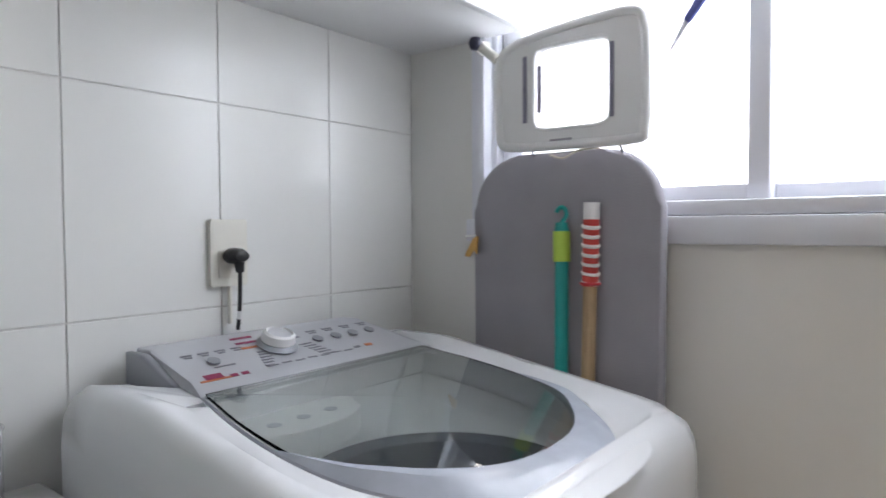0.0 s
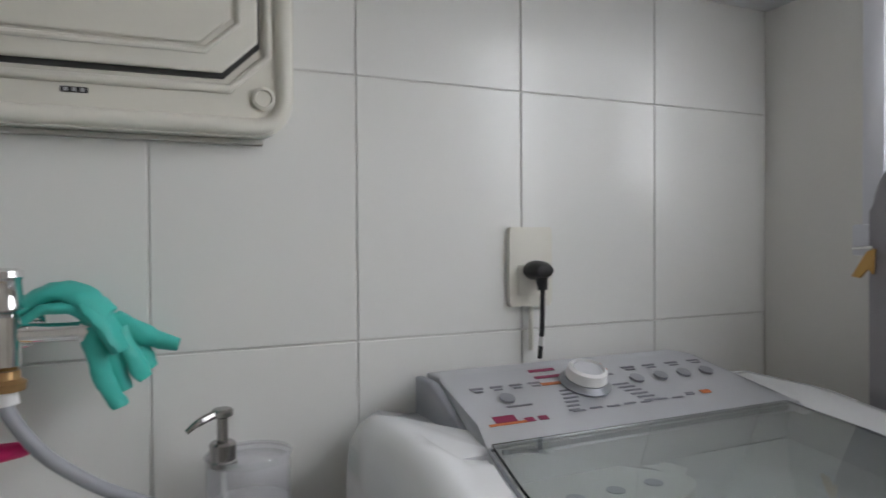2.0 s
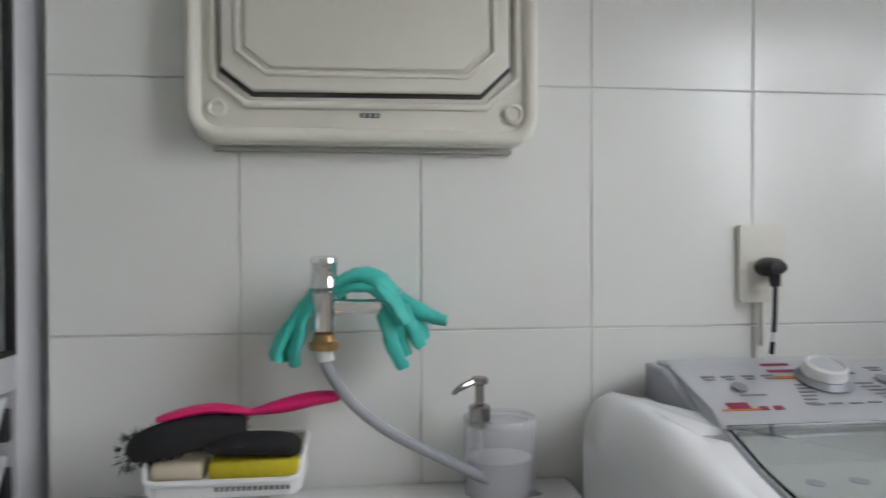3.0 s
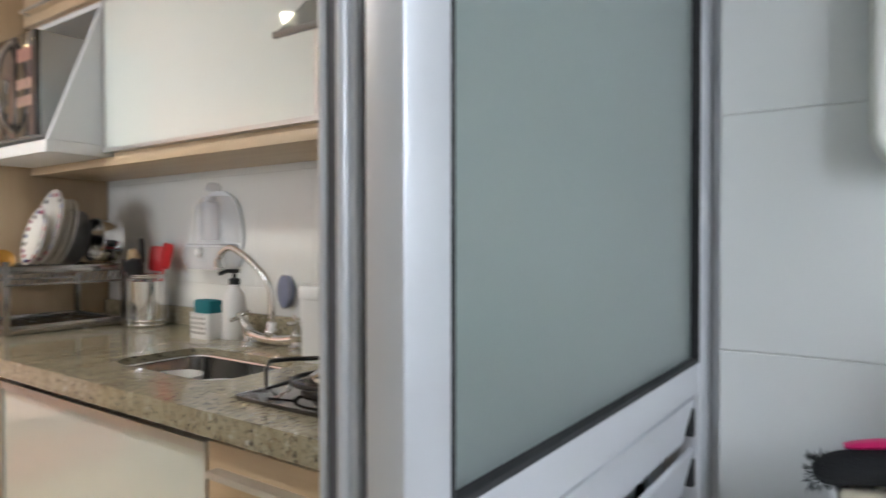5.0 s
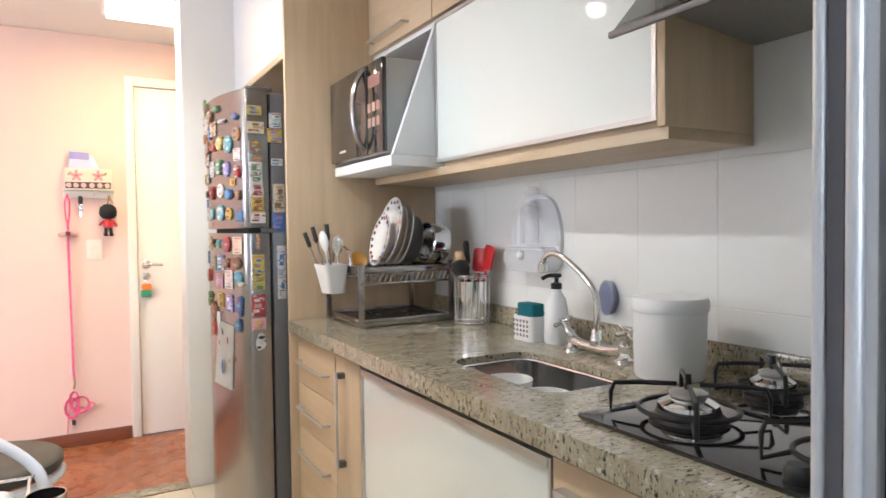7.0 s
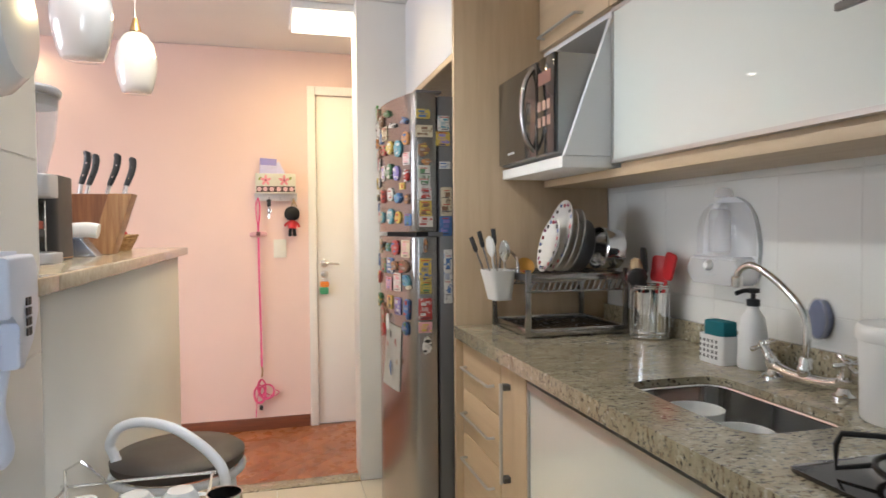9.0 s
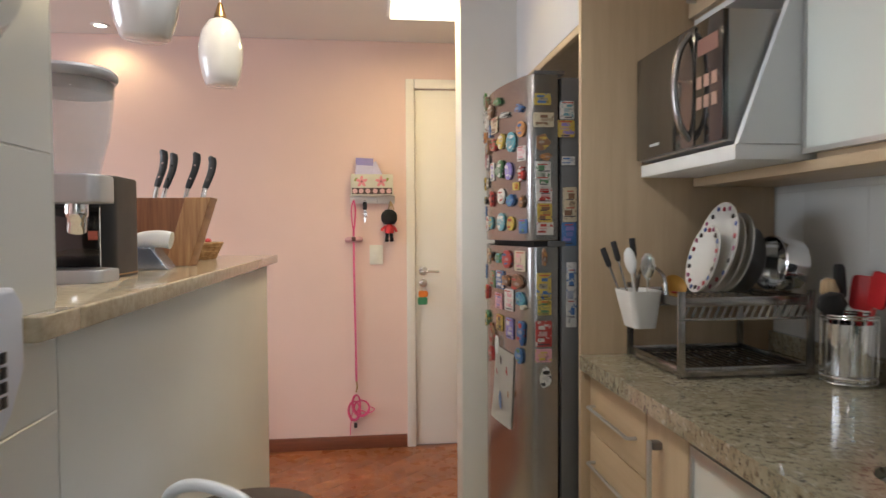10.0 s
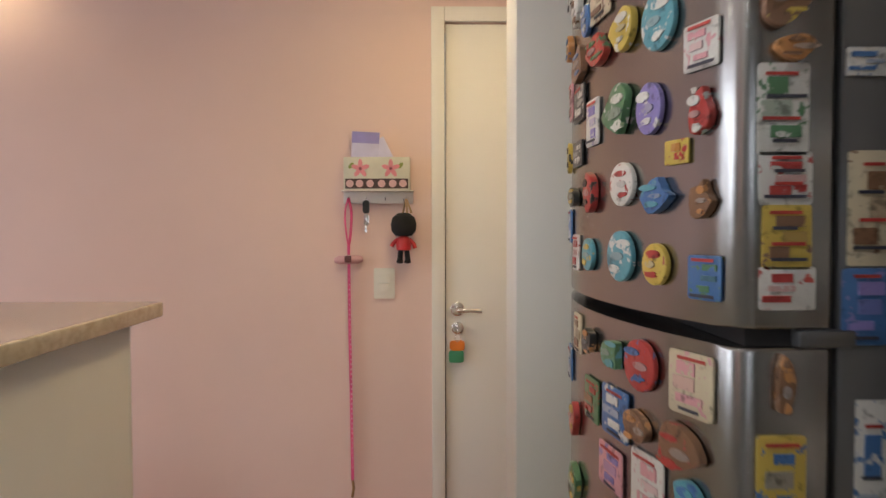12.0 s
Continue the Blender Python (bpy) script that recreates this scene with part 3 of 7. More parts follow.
u = carcass("drawer_cabinet", 2.115, 2.521, "light wood cabinet with three drawers under the worktop")
for z0, z1 in ((0.660, 0.826), (0.495, 0.657), (0.105, 0.492)):
    f = part("drawer", box(0.656, 0.675, 2.118, 2.518, z0, z1, 0.0015), M_WOODH, u)
    zh = z1 - 0.082
    bow_handle((0.656, 2.175, zh), (0.656, 2.475, zh), (-0.024, 0, 0), f)
u = carcass("pull_out_cabinet", 1.902, 2.113, "narrow light wood pull-out cabinet with a tall handle")
f = part("door", box(0.656, 0.675, 1.905, 2.110, 0.105, 0.826, 0.0015), M_WOOD, u)
part("handle", box(0.625, 0.633, 2.03, 2.045, 0.48, 0.785, 0.002), M_SATIN, f)
for z in (0.485, 0.765):
    part("handle_foot", box(0.633, 0.656, 2.024, 2.05, z, z + 0.018, 0.002), M_STEELD, f)
u = carcass("glass_front_cabinet", 1.018, 1.900, "sink cabinet with white glass front framed in aluminium", 0.695)
f = part("door", box(0.662, 0.668, 1.028, 1.890, 0.36, 0.800), M_WGLASS, u, "white glass door panel")
f2 = part("door", box(0.662, 0.668, 1.028, 1.890, 0.112, 0.338), M_WGLASS, u, "white glass drawer panel")
for z0, z1 in ((0.345, 0.82), (0.105, 0.342)):
    fr = box(0.656, 0.675, 1.020, 1.0275, z0, z1)
    box(0.656, 0.675, 1.8905, 1.898, z0, z1, bm=fr)
    box(0.654, 0.675, 1.0275, 1.8905, z1 - 0.019, z1, bm=fr)
    box(0.656, 0.675, 1.0275, 1.8905, z0, z0 + 0.006, bm=fr)
    part("door_frame", fr, M_SATIN, u, "brushed aluminium edge profile")
u = carcass("hob_cabinet", 0.345, 1.016, "light wood cabinet under the gas hob")
for z0, z1 in ((0.590, 0.826), (0.105, 0.587)):
    f = part("drawer", box(0.656, 0.675, 0.348, 1.014, z0, z1, 0.0015), M_WOODH, u)
    part("handle", box(0.630, 0.656, 0.50, 0.985, z1 - 0.055, z1 - 0.043, 0.002), M_SATIN, f, "wide brushed steel pull")

# upper units
UB = 1.405
u = thing("wall_cabinet", (1.12, 1.52, UB), "light wood wall cabinet with white glass lift-up door", "kitchen cabinet")
part("bottom", box(0.985, KW - 0.003, 1.045, 2.52, UB, UB + 0.026, 0.001), M_WOODH, u)
part("side", box(0.975, KW - 0.003, 1.045, 1.066, UB + 0.0262, 2.20, 0.001), M_WOOD, u)
part("body", box(1.0, KW - 0.003, 1.0665, 1.985, UB + 0.0262, 2.20), M_WOOD, u)
part("door", box(0.978, 0.984, 1.080, 1.990, UB + 0.052, 1.900), M_WGLASS, u, "glossy white glass door")
fr = box(0.974, 0.998, 1.068, 1.0795, UB + 0.040, 1.912)
box(0.974, 0.998, 1.9905, 1.998, UB + 0.040, 1.912, bm=fr)
box(0.974, 0.998, 1.0795, 1.9905, UB + 0.040, UB + 0.0515, bm=fr)
box(0.974, 0.998, 1.0795, 1.9905, 1.9005, 1.912, bm=fr)
part("door_frame", fr, M_SATIN, u, "thin aluminium edge profile")
u = thing("top_cabinet", (1.12, 1.8, 1.92), "light wood top cabinet row with bar handles", "kitchen cabinet")
part("body", box(0.985, KW - 0.003, 1.9985, 2.52, 1.915, CEIL - 0.003), M_WOOD, u)
f = part("door", box(0.966, 0.984, 2.002, 2.518, 1.918, CEIL - 0.006, 0.0015), M_WOODH, u)
bow_handle((0.966, 2.17, 1.955), (0.966, 2.475, 1.955), (-0.028, 0, 0), f)
f = part("door", box(0.966, 0.984, 1.068, 1.996, 1.918, CEIL - 0.006, 0.0015), M_WOODH, u)
bow_handle((0.966, 1.35, 1.955), (0.966, 1.70, 1.955), (-0.028, 0, 0), f)
u = thing("microwave_niche", (1.05, 2.25, 1.432), "white open niche shelf holding the microwave", "shelf")
part("shelf", box(0.815, KW - 0.003, 2.003, 2.518, 1.4325, 1.468, 0.002), M_WHITE, u)
part("side_panel", slab([(0.820, 1.4685), (KW - 0.003, 1.4685), (KW - 0.003, 1.9135), (0.985, 1.9135)], "y", 2.0, 2.018), M_GLOSSW, u, "tapered white side panel")
part("top", box(0.985, KW - 0.003, 2.0185, 2.518, 1.897, 1.9135), M_WHITE, u)
tagged(part("tall_panel", box(0.628, KW - 0.003, 2.5235, 2.546, 0.0, CEIL - 0.003, 0.001), M_WOOD), "tall light wood end panel beside the fridge", "panel", kind="structure")
u = thing("fridge_top_cabinet", (0.95, 2.95, 1.87), "glossy white cabinet above the fridge", "kitchen cabinet")
part("body", box(0.648, KW - 0.003, 2.548, 3.396, 1.885, CEIL - 0.003), M_WOOD, u)
part("door", box(0.630, 0.647, 2.549, 3.395, 1.905, CEIL - 0.006, 0.0015), M_GLOSSW, u, "glossy white door")
part("rail", box(0.630, 0.6475, 2.549, 3.395, 1.878, 1.9035, 0.001), M_WOODH, u)

# sink bowl
s = thing("sink", (0.886, 1.36, 0.70), "stainless steel sink bowl set under the granite", "sink")
bowl = bmesh.new()
rings = []
for z, g in ((WT - 0.016, 0.0008), (WT - 0.017, 0.004), (WT - 0.16, 0.010), (WT - 0.185, 0.030)):
    rings.append([bowl.verts.new((x, y, z)) for x, y in rrect(0.758 + g, 1.008 - g, 1.150 + g, 1.560 - g, 0.06 - g * 0.3, 6)])
for lo, hi in zip(rings, rings[1:]):
    for i in range(len(lo)):
        bowl.faces.new((lo[i], lo[(i + 1) % len(lo)], hi[(i + 1) % len(lo)], hi[i]))
bowl.faces.new(rings[-1])
part("bowl", bowl, mat("polished_sink_steel", (0.52, 0.515, 0.51), 0.13, metal=1.0, vary=0.03, scale=12, bump=0.15, bump_scale=14), s)
part("rim", tube([(x, y, WT - 0.020) for x, y in rrect(0.764, 1.002, 1.156, 1.554, 0.055, 6)], 0.0045, 8, closed=True), M_CHROME, s, "polished steel lip")
part("drain", lathe([(0.0, WT - 0.1845), (0.042, WT - 0.1845), (0.045, WT - 0.181), (0.030, WT - 0.180), (0.0, WT - 0.183)], 24, at=(0.886, 1.36, 0)), M_STEEL, s)
for bx, by, br in ((0.845, 1.27, 0.058), (0.855, 1.43, 0.062)):
    bz = WT - 0.1838
    tagged(part("bowl_dish", lathe([(0, bz), (br * 0.5, bz), (br * 0.9, bz + 0.085), (br, bz + 0.150), (br - 0.004, bz + 0.150), (br * 0.85, bz + 0.085), (br * 0.45, bz + 0.008), (0, bz + 0.006)], 28, at=(bx, by, 0)), M_CERAMIC), "small white ceramic bowl standing in the sink", "bowl", "bowls in the sink")
tagged(part("drinking_glass", lathe([(0, WT - 0.184), (0.028, WT - 0.184), (0.034, WT - 0.08), (0.032, WT - 0.08), (0.026, WT - 0.176), (0, WT - 0.176)], 24, at=(0.93, 1.50, 0)), M_GLASS), "clear drinking glass standing in the sink", "glass")

# bridge mixer tap
t = thing("kitchen_tap", (1.12, 1.40, WT), "chrome bridge mixer tap with cross handles and a bent spout", "tap")
for y, side in ((1.498, 1), (1.302, -1)):
    part("base", lathe([(0.025, WT + 0.0005), (0.025, WT + 0.006), (0.015, WT + 0.013), (0.0125, WT + 0.022), (0.0165, WT + 0.030), (0.0165, WT + 0.040), (0, WT + 0.042)], 22, at=(1.12, y, 0)), M_CHROME, t)
    d_ = Vector((-0.25, 0.42 * side, 0.87)).normalized()
    a_ = Vector((1.12, y, WT + 0.034))
    hb = part("valve", tube([a_, a_ + d_ * 0.012, a_ + d_ * 0.016, a_ + d_ * 0.034, a_ + d_ * 0.046], [0.014, 0.0145, 0.011, 0.010, 0.008], 14), M_CHROME, t)
    u_ = d_.orthogonal().normalized()
    w_ = d_.cross(u_)
    for k in range(4):
        v_ = (u_ * math.cos(0.5 + math.pi / 2 * k) + w_ * math.sin(0.5 + math.pi / 2 * k)) * 0.031
        c_ = a_ + d_ * 0.048
        part("spoke", tube([c_, c_ + v_ * 0.55, c_ + v_ * 0.9, c_ + v_], [0.0050, 0.0050, 0.0068, 0.0045], 10), M_CHROME, hb)
    part("spoke_hub", tube([a_ + d_ * 0.041, a_ + d_ * 0.056, a_ + d_ * 0.060], [0.010, 0.009, 0.004], 14), M_CHROME, hb)
part("bridge", tube(curve_pts([(1.12, 1.498, WT + 0.030), (1.118, 1.45, WT + 0.022), (1.118, 1.40, WT + 0.020), (1.118, 1.35, WT + 0.022), (1.12, 1.302, WT + 0.030)], 5), 0.0125, 14), M_CHROME, t)
part("collar", lathe([(0.014, 0.012), (0.017, 0.018), (0.017, 0.034), (0.0135, 0.040), (0.0135, 0.052), (0.0105, 0.056), (0, 0.056)], 20, at=(1.118, 1.40, WT + 0.012)), M_CHROME, t)
part("neck", tube(curve_pts([(1.118, 1.398, WT + 0.06), (1.118, 1.396, WT + 0.11), (1.117, 1.400, WT + 0.155), (1.112, 1.420, WT + 0.190), (1.104, 1.470, WT + 0.232), (1.096, 1.520, WT + 0.260), (1.092, 1.550, WT + 0.265), (1.088, 1.575, WT + 0.250), (1.087, 1.582, WT + 0.232)], 6), 0.0088, 14), M_CHROME, t)
part("aerator", lathe([(0.010, 0.0), (0.0135, 0.001), (0.0135, 0.024), (0.010, 0.028)], 18, at=(1.087, 1.583, WT + 0.210)), M_CHROME, t)

# soap bottle, sponge holder, sponge, wall hook dish
def bottle():
    b0 = thing("detergent_bottle", (1.15, 1.60, WT), "white plastic detergent bottle with a black pump", "bottle")
    part("body", lathe([(0, WT + 0.0006), (0.034, WT + 0.0006), (0.037, WT + 0.006), (0.035, WT + 0.08), (0.028, WT + 0.13), (0.014, WT + 0.15), (0.014, WT + 0.158), (0, WT + 0.158)], 26, at=(1.15, 1.60, 0)), M_WHITE, b0)
    part("pump", lathe([(0.016, WT + 0.1585), (0.016, WT + 0.175), (0.006, WT + 0.178), (0.006, WT + 0.19), (0.015, WT + 0.193), (0.015, WT + 0.203), (0, WT + 0.205)], 18, at=(1.15, 1.60, 0)), M_BLACK, b0)
    part("spout", tube([(1.15, 1.60, WT + 0.198), (1.125, 1.605, WT + 0.198), (1.105, 1.61, WT + 0.19)], 0.006, 8), M_BLACK, b0)


bottle()
h = thing("sponge_holder", (1.12, 1.66, WT), "white perforated plastic sponge holder on the worktop", "sponge holder")
wall_o, wall_i = rrect(1.085, 1.155, 1.635, 1.735, 0.018), rrect(1.088, 1.152, 1.638, 1.732, 0.015)
part("basket", slab(wall_o, "z", WT + 0.0006, WT + 0.075, hole=wall_i), M_WHITE, h)
part("bottom", slab(wall_i, "z", WT + 0.001, WT + 0.004), M_WHITE, h)
holes = None
for r in range(4):
    for c in range(5):
        holes = box(1.0842, 1.0848, 1.652 + c * 0.016, 1.660 + c * 0.016, WT + 0.014 + r * 0.014, WT + 0.022 + r * 0.014, bm=holes)
part("hole", holes, M_STEELD, h, "dark ventilation holes")
tagged(part("sponge", box(1.098, 1.142, 1.645, 1.725, WT + 0.030, WT + 0.112, 0.006), paint(0.01, 0.13, 0.16, 0.95)), "dark teal scouring sponge in the white holder", "sponge")
f = thing("water_filter", (1.22, 1.81, 1.085), "clear domed water filter mounted on the tiles", "water filter")
FYM = 1.812
M_HAZE = mat("cloudy_plastic", (0.80, 0.80, 0.82), 0.15, vary=0.0, coat=0.4)
M_HAZE.node_tree.nodes["Principled BSDF"].inputs["Alpha"].default_value = 0.5
part("back_plate", slab([(p.x, p.y) for p in curve_pts([(FYM - 0.105, 1.10, 0), (FYM - 0.118, 1.20, 0), (FYM - 0.090, 1.295, 0), (FYM - 0.04, 1.330, 0), (FYM, 1.336, 0), (FYM + 0.04, 1.330, 0), (FYM + 0.090, 1.295, 0), (FYM + 0.118, 1.20, 0), (FYM + 0.105, 1.10, 0)], 4)], "x", 1.246, KW - 0.001, 0.003), M_GLOSSW, f)
dome = bmesh.new()
drings = []
for k in range(9):
    a = math.pi / 2 * k / 8
    drings.append([dome.verts.new((1.2455 - 0.052 * math.sin(a) * (1.0 if z < 1.25 else max(0.0, 1 - ((z - 1.25) / 0.085) ** 2) ** 0.5), FYM + s_ * 0.112 * max(0.02, math.cos(a) ** 0.55) * (1.0 if z < 1.23 else max(0.0, 1 - ((z - 1.23) / 0.108) ** 2) ** 0.5), z)) for s_, z in [(1, 1.170 + 0.0165 * q) for q in range(10)] + [(-1, 1.170 + 0.0165 * q) for q in range(9, -1, -1)]])
for lo, hi in zip(drings, drings[1:]):
    for i in range(19):
        dome.faces.new((lo[i], lo[i + 1], hi[i + 1], hi[i]))
part("dome", dome, M_CLEAR, f, "clear plastic dome")
part("cartridge", lathe([(0.0, 1.178), (0.023, 1.178), (0.025, 1.186), (0.025, 1.285), (0.020, 1.300), (0, 1.304)], 28, at=(1.220, FYM + 0.006, 0), m=Matrix.Diagonal((1, 1.5, 1, 1))), M_HAZE, f, "white filter cartridge")
part("cartridge_cap", lathe([(0.018, 1.3045), (0.018, 1.316), (0.010, 1.320), (0, 1.320)], 24, at=(1.222, FYM + 0.006, 0)), M_WHITE, f)
part("tray", slab(rrect(FYM - 0.112, FYM + 0.112, 1.086, 1.168, 0.028), "x", 1.190, KW - 0.0012, 0.012), M_HAZE, f, "cloudy plastic drip tray")
part("tray_band", box(1.1882, 1.1898, FYM - 0.10, FYM + 0.10, 1.158, 1.162), paint(0.55, 0.56, 0.58), f)
part("knob", lathe([(0.015, 0), (0.016, 0.005), (0.010, 0.014), (0, 0.014)], 20, m=Matrix.Rotation(radians(-90), 4, 'Y'), at=(1.1895, FYM + 0.01, 1.141)), M_WHITE, f)
part("slot_mark", box(1.1886, 1.1898, FYM - 0.012, FYM + 0.030, 1.112, 1.117), paint(0.35, 0.36, 0.38), f)
part("cap", lathe([(0.026, 1.336), (0.026, 1.350), (0.016, 1.362), (0, 1.364)], 22, at=(1.228, FYM, 0)), M_CLEAR, f)

d = thing("soap_dish", (1.235, 1.485, 0.97), "small oval brush hanging on the tiles by the tap", "brush")
part("pad", slab([(1.488 + 0.027 * math.cos(a), 1.027 + 0.048 * math.sin(a)) for a in np.linspace(0, 2 * math.pi, 25)[:-1]], "x", 1.235, KW - 0.0012, 0.004), paint(0.20, 0.22, 0.33), d)
part("ring", tube([(1.238, 1.488 + 0.027 * math.cos(a), 1.027 + 0.048 * math.sin(a)) for a in np.linspace(0, 2 * math.pi, 25)[:-1]], 0.004, 6, closed=True), M_CLEAR, d)

c = thing("waste_bin", (1.075, 1.155, WT), "round white plastic lidded countertop bin", "bin")
part("body", lathe([(0, WT + 0.0006), (0.074, WT + 0.0006), (0.077, WT + 0.006), (0.0805, WT + 0.160), (0, WT + 0.160)], 40, at=(1.09, 1.135, 0)), M_WHITE, c)
part("lid", lathe([(0.0822, WT + 0.148), (0.0845, WT + 0.151), (0.0845, WT + 0.172), (0.080, WT + 0.179), (0, WT + 0.182)], 40, at=(1.09, 1.135, 0)), M_WHITE, c, "flat white lid")

# gas hob
h = thing("gas_hob", (0.95, 0.72, WT), "black glass gas hob with four burners and iron grates", "hob")
part("plate", slab(rrect(0.70, 1.20, 0.40, 1.005, 0.012), "z", WT + 0.0006, WT + 0.008, 0.002), M_BLACKG, h, "black glass plate")
for bx, by, br in ((0.825, 0.865, 0.052), (1.085, 0.885, 0.042), (0.825, 0.60, 0.046), (1.085, 0.60, 0.042)):
    z = WT + 0.0085
    bu = part("burner", lathe([(br * 1.25, z), (br * 1.25, z + 0.006), (br * 1.05, z + 0.014), (br, z + 0.022), (0, z + 0.022)], 32, at=(bx, by, 0)), M_IRON, h)
    part("crown", lathe([(br * 0.98, z + 0.0225), (br * 0.95, z + 0.032), (br * 0.55, z + 0.043), (0, z + 0.043)], 32, at=(bx, by, 0)), M_CHROME, bu, "polished burner crown")
    part("cap", lathe([(br * 0.58, z + 0.0435), (br * 0.60, z + 0.050), (br * 0.4, z + 0.053), (0, z + 0.053)], 28, at=(bx, by, 0)), M_SATIN, bu)
    g = part("grate", tube([(bx + br * 1.55 * math.cos(a), by + br * 1.55 * math.sin(a), z + 0.022) for a in np.linspace(0, 2 * math.pi, 33)[:-1]], 0.0045, 8, closed=True), M_IRON, h, "black iron grate")
    for k in range(4):
        a = radians(45 + 90 * k)
        ca, sa = math.cos(a), math.sin(a)
        part("bar", tube([(bx + r_ * ca, by + r_ * sa, zz) for r_, zz in ((br * 0.35, z + 0.063), (br * 1.5, z + 0.063), (br * 2.3, z + 0.060), (br * 2.42, z + 0.045), (br * 2.42, z + 0.010), (br * 1.56, z + 0.022))], 0.0042, 8), M_IRON, g)
    part("finger", tube([(bx, by, z + 0.055), (bx, by, z + 0.080)], [0.006, 0.005], 8), M_IRON, g)
for k in range(4):
    part("knob", lathe([(0.018, 0), (0.018, 0.014), (0.013, 0.022), (0, 0.022)], 20, at=(0.735, 0.44 + 0.06 * k, WT + 0.0085)), M_BLACK, h)

# range hood
h = thing("range_hood", (1.05, 0.75, 1.62), "dark steel range hood with a glass visor", "range hood")
part("body", slab([(0.97, 1.655), (KW - 0.002, 1.625), (KW - 0.002, 1.76), (0.93, 1.76)], "y", 0.36, 1.0435, 0.004), M_STEEL, h)
part("filter", slab([(0.985, 1.648), (KW - 0.03, 1.620), (KW - 0.03, 1.6245), (0.985, 1.653)], "y", 0.38, 1.03), mat("hood_filter", (0.30, 0.29, 0.27), 0.6, metal=0.5, vary=0.1, scale=200, bump=0.3, bump_scale=400), h, "grey mesh filter underneath")
v = part("visor", slab([(0.885, 1.612), (0.968, 1.705), (0.968, 1.711), (0.885, 1.618)], "y", 0.36, 1.10), glass_mat("smoked_glass", (0.30, 0.31, 0.30), 0.02), h, "smoked glass visor")
part("visor_rail", box(0.878, 0.890, 0.36, 1.105, 1.606, 1.620, 0.003), M_STEELD, v)

# microwave
m_ = thing("microwave", (1.0, 2.26, 1.468), "stainless steel microwave with mirrored door on the shelf", "microwave")
part("body", box(0.816, 1.22, 2.035, 2.518, 1.478, 1.785, 0.004), mat("microwave_casing", (0.46, 0.46, 0.45), 0.35, metal=0.7, vary=0.05), m_)
part("control_panel", box(0.802, 0.821, 2.036, 2.165, 1.482, 1.785, 0.004), M_BLACKG, m_)
dr = part("door", box(0.800, 0.821, 2.168, 2.516, 1.482, 1.785, 0.004), mat("mirrored_door", (0.20, 0.185, 0.165), 0.07, metal=0.85, vary=0.02), m_, "dark mirrored glass door")
part("handle", tube(curve_pts([(0.802, 2.19, 1.50), (0.772, 2.19, 1.55), (0.760, 2.19, 1.635), (0.772, 2.19, 1.72), (0.802, 2.19, 1.77)], 6), 0.012, 12, flat=0.7), M_STEEL, dr, "curved steel handle")
part("badge", box(0.7992, 0.7998, 2.36, 2.42, 1.512, 1.520), paint(0.6, 0.6, 0.6), dr)
for i in range(6):
    part("key", box(0.8012, 0.8018, 2.06 + 0.035 * (i % 3), 2.085 + 0.035 * (i % 3), 1.57 + 0.05 * (i // 3), 1.60 + 0.05 * (i // 3)), paint(0.45, 0.28, 0.22), m_)
part("display", box(0.8012, 0.8018, 2.055, 2.15, 1.70, 1.74), paint(0.25, 0.12, 0.10), m_)
for fx in (0.90, 1.18):
    for fy in (2.07, 2.47):
        part("foot", lathe([(0.014, 1.4686), (0.014, 1.4825)], 12, at=(fx, fy, 0)), M_BLACK, m_)

# dish rack with its load
M_RACK = mat("stainless_rack_steel", (0.40, 0.385, 0.375), 0.2, metal=1.0, vary=0.05, scale=30, rough_vary=0.08)
M_RACKD = mat("rack_wire_steel", (0.22, 0.215, 0.21), 0.25, metal=1.0, vary=0.05, scale=30)
r = thing("dish_rack", (0.95, 2.35, WT), "two-tier stainless steel dish drying rack", "dish rack")
RX0, RX1, RY0, RY1 = 0.775, 1.13, 2.175, 2.50
for x in (RX0, RX1):
    for y in (RY0, RY1):
        part("post", box(x - 0.010, x + 0.010, y - 0.004, y + 0.004, WT + 0.001, 1.115, 0.001), M_RACK, r)
for z in (WT + 0.018, 1.088):
    for y in (RY0, RY1):
        part("rail", box(RX0 - 0.005, RX1 + 0.005, y - 0.003, y + 0.003, z - 0.012, z + 0.012, 0.001), M_RACK, r)
    for x in (RX0, RX1):
        part("rail", box(x - 0.003, x + 0.003, RY0 + 0.003, RY1 - 0.003, z - 0.012, z + 0.012, 0.001), M_RACK, r)
for k in range(14):
    x = RX0 + 0.022 + k * 0.0242
    part("wire", tube([(x, RY0, 1.082), (x + 0.02, RY0 + 0.1, 1.072), (x + 0.02, RY1 - 0.1, 1.072), (x, RY1, 1.082)], 0.002, 6), M_RACK, r)
for k in range(16):
    x = RX0 + 0.02 + k * 0.021
    part("wire", tube([(x, RY0, WT + 0.018), (x, RY1, WT + 0.018)], 0.002, 6), M_RACKD, r)
part("drip_tray", box(RX0 + 0.004, RX1 - 0.004, RY0 + 0.006, RY1 - 0.006, WT + 0.001, WT + 0.006, 0.001), M_RACKD, r)
part("side_handle", tube(curve_pts([(RX0 - 0.004, 2.44, 1.10), (RX0 - 0.004, 2.42, 1.15), (RX0 - 0.004, 2.36, 1.175), (RX0 - 0.004, 2.27, 1.15), (RX0 - 0.004, 2.25, 1.10)], 6), 0.005, 8), M_RACK, r)
